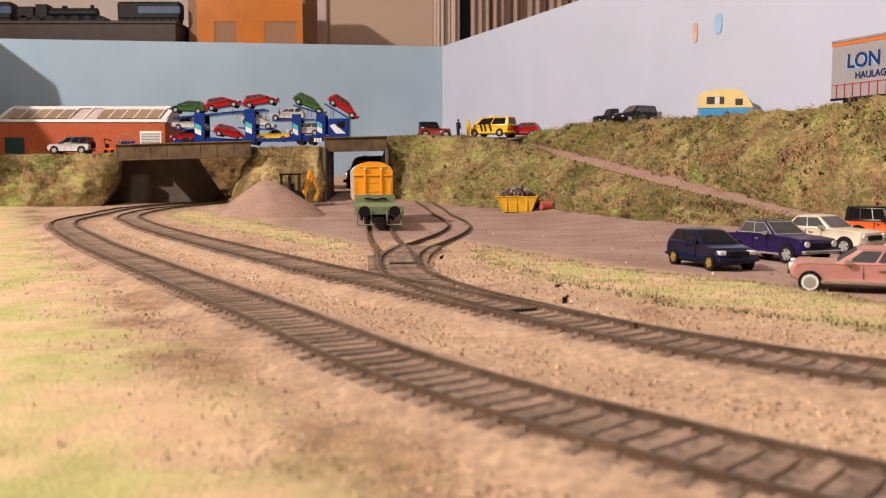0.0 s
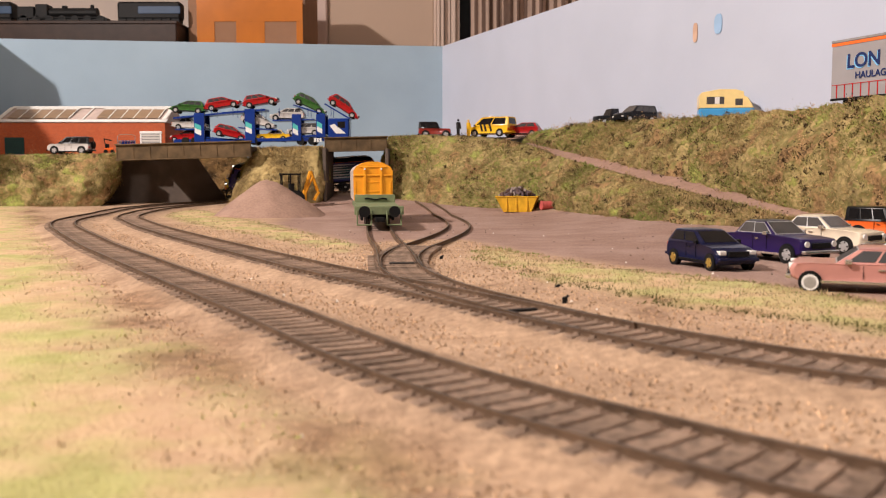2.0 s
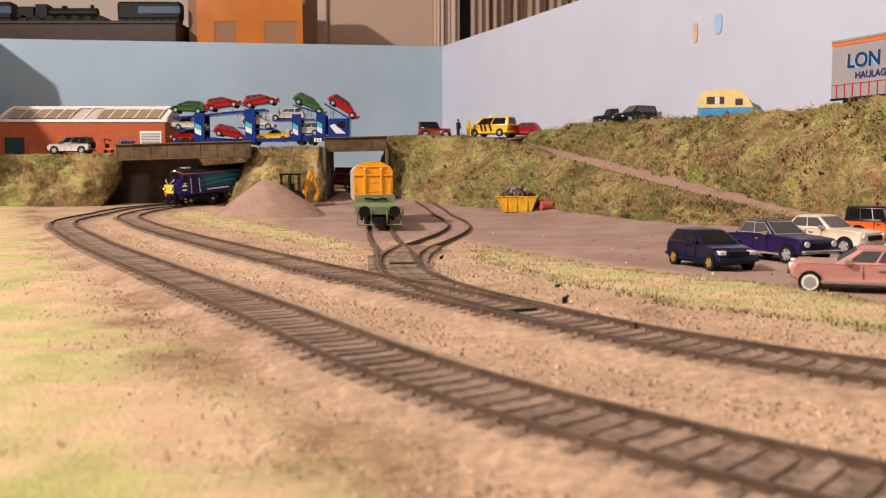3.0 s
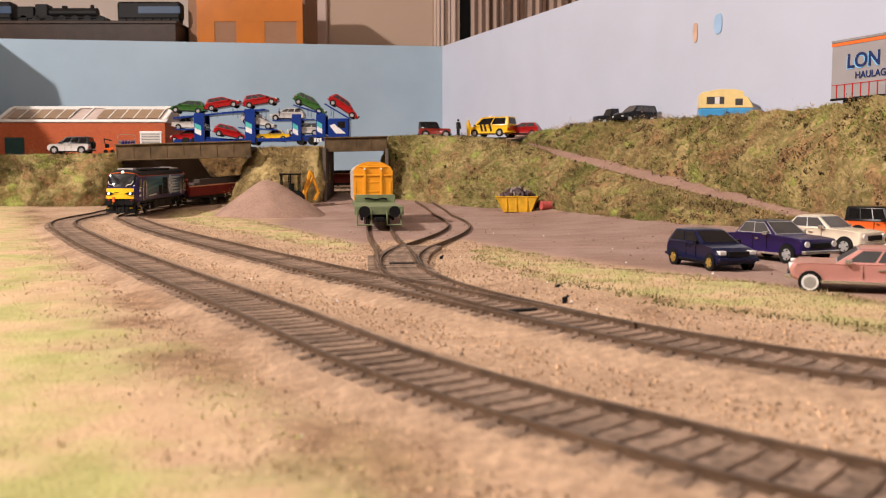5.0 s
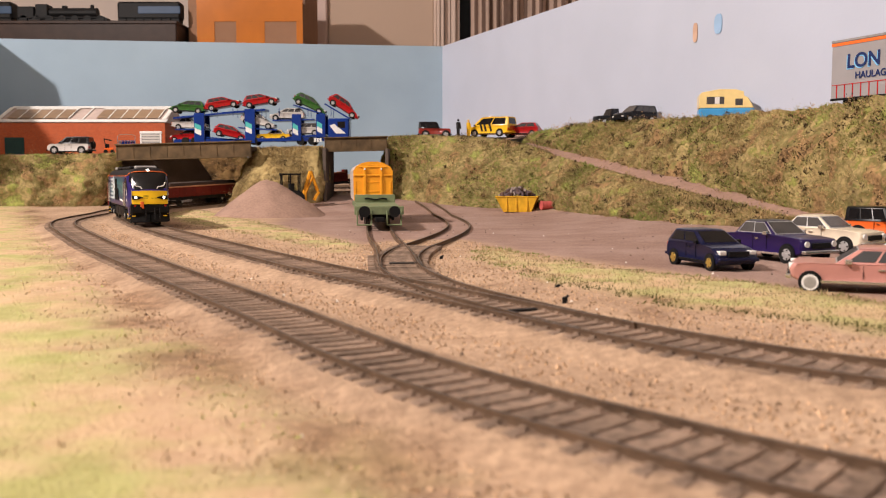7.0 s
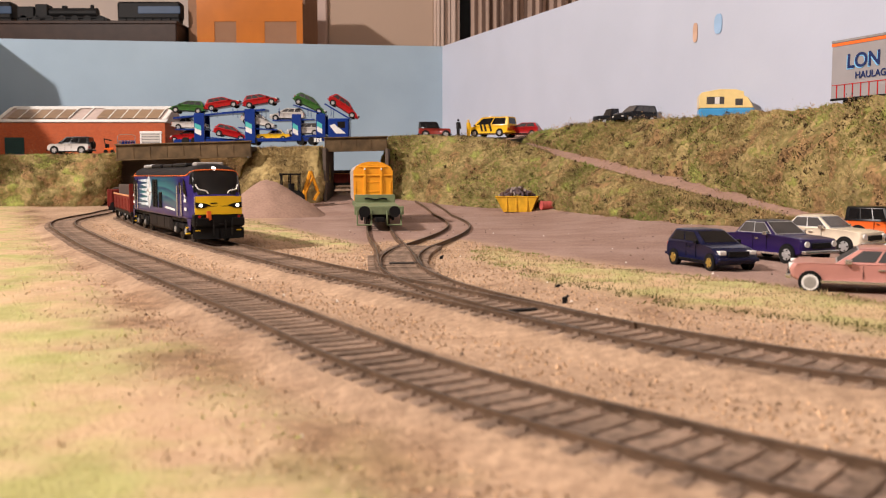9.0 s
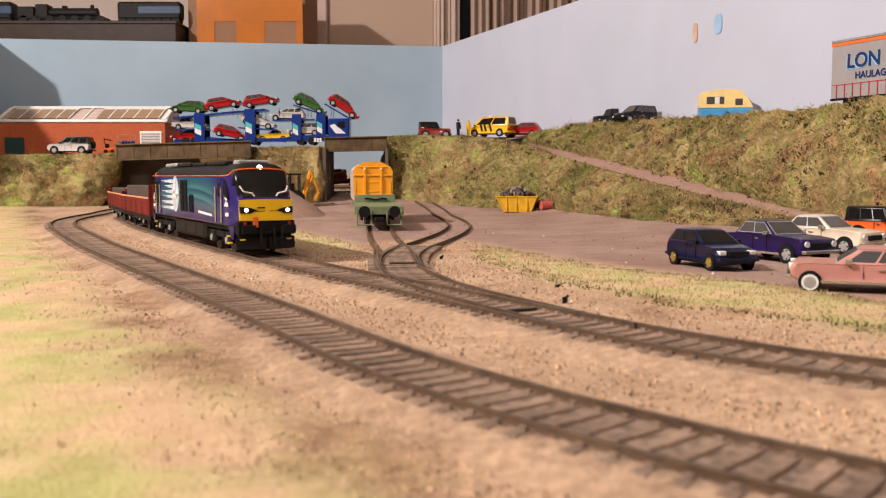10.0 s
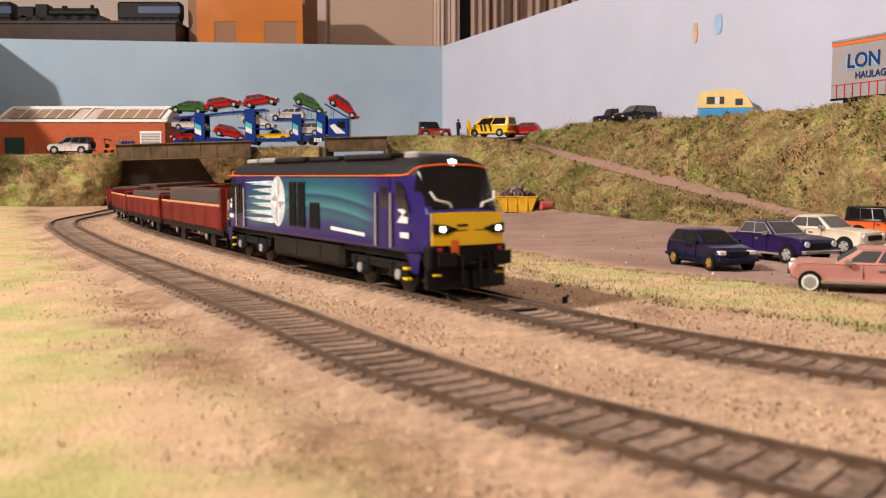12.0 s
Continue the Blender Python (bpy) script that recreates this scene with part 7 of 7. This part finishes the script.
# ---- ground cover ----
def on_ground(poly, count, seed, xr, yr, near=None, margin=0.0):
    rnd = random.Random(seed)
    out = []
    tries = 0
    while len(out) < count and tries < count * 12:
        tries += 1
        y = yr[0] + (yr[1] - yr[0]) * rnd.random() ** (near or 1.0)
        x = rnd.uniform(*xr)
        if abs(x) > 0.56 * y + 0.03:
            continue
        q = noise.noise(Vector((x * 60, y * 60, 0))) * 0.5 + noise.noise(Vector((x * 220, y * 220, 3))) * 0.25
        if poly is not None and edge_gap(poly, x, y) < -0.004 - 0.02 * q + margin:
            continue
        out.append((Vector((x, y, land(x, y) + 0.0003)), Vector((0, 0, 1)), q))
    return out


def clear_of_tracks(spots, gap):
    tr = np.array([(p.x, p.y) for p in INNER[::5] + OUTER[::5]])
    keep = []
    for s in spots:
        d = ((tr[:, 0] - s[0].x) ** 2 + (tr[:, 1] - s[0].y) ** 2).min() ** 0.5
        if d > gap:
            keep.append(s)
    return keep


M_FIB_PALE = island(mat("pale_straw_fibre", (0.56, 0.42, 0.26), 0.9, 0, 0.3, 40), 0.35)
M_FIB_LIME = island(mat("lime_fibre", (0.40, 0.43, 0.13), 0.9, 0, 0.3, 40), 0.3)
fore = clear_of_tracks(on_ground(FORE_GRASS, 16000, 21, (-0.7, 0.0), (0.07, 1.1), 1.8), 0.02)
tufts("fore_straw", [(p, n) for p, n, q in fore if q < 0.12], 0.0011, 0.00024, M_FIB_PALE, "short straw-coloured static grass", 1, 1.1)
tufts("fore_green", [(p, n) for p, n, q in fore if q >= 0.04], 0.0012, 0.00026, M_FIB_LIME, "short lime green static grass", 2, 1.1)
M_VERGE_PALE = island(mat("verge_straw_fibre", (0.40, 0.30, 0.165), 0.9, 0, 0.3, 40), 0.4)
M_VERGE_GREEN = island(mat("verge_green_fibre", (0.225, 0.235, 0.075), 0.9, 0, 0.3, 40), 0.4)
M_VERGE_DARK = island(mat("verge_olive_fibre", (0.13, 0.115, 0.040), 0.9, 0, 0.3, 40), 0.4)
for poly, xr, yr, cnt, sd in ((STRIP_GRASS, (0.0, 0.2), (0.2, 0.52), 11000, 31), (PATCH_GRASS, (-0.3, -0.04), (0.46, 1.03), 6000, 33)):
    sp = clear_of_tracks(on_ground(poly, cnt, sd, xr, yr), 0.017)
    low = [q for q in sp if edge_gap(poly, q[0].x, q[0].y) < 0.008 + 0.004 * q[2] and q[0].y < 0.335 and q[0].x > 0.03 and q[0].x < 0.175 and not inside(YARD, q[0].x, q[0].y) and q[0].x + q[0].y < 0.40]
    taken = {id(q) for q in low}
    rest = [q for q in sp if id(q) not in taken]
    tufts("verge_straw", [(p, n) for p, n, q in rest if q < 0.1], 0.0015, 0.00020, M_VERGE_PALE, "dry straw verge grass", sd, 0.8)
    tufts("verge_green", [(p, n) for p, n, q in rest if q >= 0.02], 0.0015, 0.00022, M_VERGE_GREEN, "green verge grass", sd + 1, 0.8)
    if low:
        tufts("verge_olive", [(p, n) for p, n, q in low], 0.0017, 0.00024, M_VERGE_DARK, "dark olive grass along the verge's edge", sd + 2, 0.8)


def grit(name, spots, size, material, label, seed):
    """Loose grains, small uneven tetrahedra."""
    rnd = random.Random(seed)
    verts, faces = [], []
    for p, n, q in spots:
        s = size * rnd.uniform(0.5, 1.4)
        a = rnd.uniform(0, 6.28)
        i = len(verts)
        for k in range(3):
            verts.append((p.x + s * math.cos(a + k * 2.1), p.y + s * math.sin(a + k * 2.1), p.z - 0.0003))
        verts.append((p.x + rnd.uniform(-0.3, 0.3) * s, p.y + rnd.uniform(-0.3, 0.3) * s, p.z + s * rnd.uniform(0.5, 1.0)))
        faces += [(i, i + 1, i + 3), (i + 1, i + 2, i + 3), (i + 2, i, i + 3)]
    return tagged(new(name, mesh_of(name, verts, faces, material)), label, "ballast", kind="stuff")


M_GRIT = island(mat("ballast_grain", (0.41, 0.275, 0.17), 0.95, 0, 0.2, 200), 0.5)
M_GRITD = island(mat("dark_grain", (0.12, 0.08, 0.06), 0.95, 0, 0.3, 200), 0.5)
M_GRITW = mat("white_grain", (0.75, 0.70, 0.62), 0.8, 0, 0.1, 200)
grit("ballast_grit", [q for q in on_ground(None, 50000, 41, (-0.5, 0.35), (0.07, 0.75), 1.5) if max(edge_gap(YARD, q[0].x, q[0].y), edge_gap(STRIP_GRASS, q[0].x, q[0].y), edge_gap(FORE_GRASS, q[0].x, q[0].y)) < -0.003], 0.00045, M_GRIT, "fine sandy ballast grains", 41)
grit("dark_grit", on_ground(None, 380, 43, (-0.5, 0.35), (0.07, 0.9), 1.3), 0.0006, M_GRITD, "scattered dark crumbs", 43)
grit("white_grit", on_ground(None, 150, 47, (-0.5, 0.3), (0.07, 0.7), 1.3), 0.0005, M_GRITW, "scattered white flecks", 47)


motions()
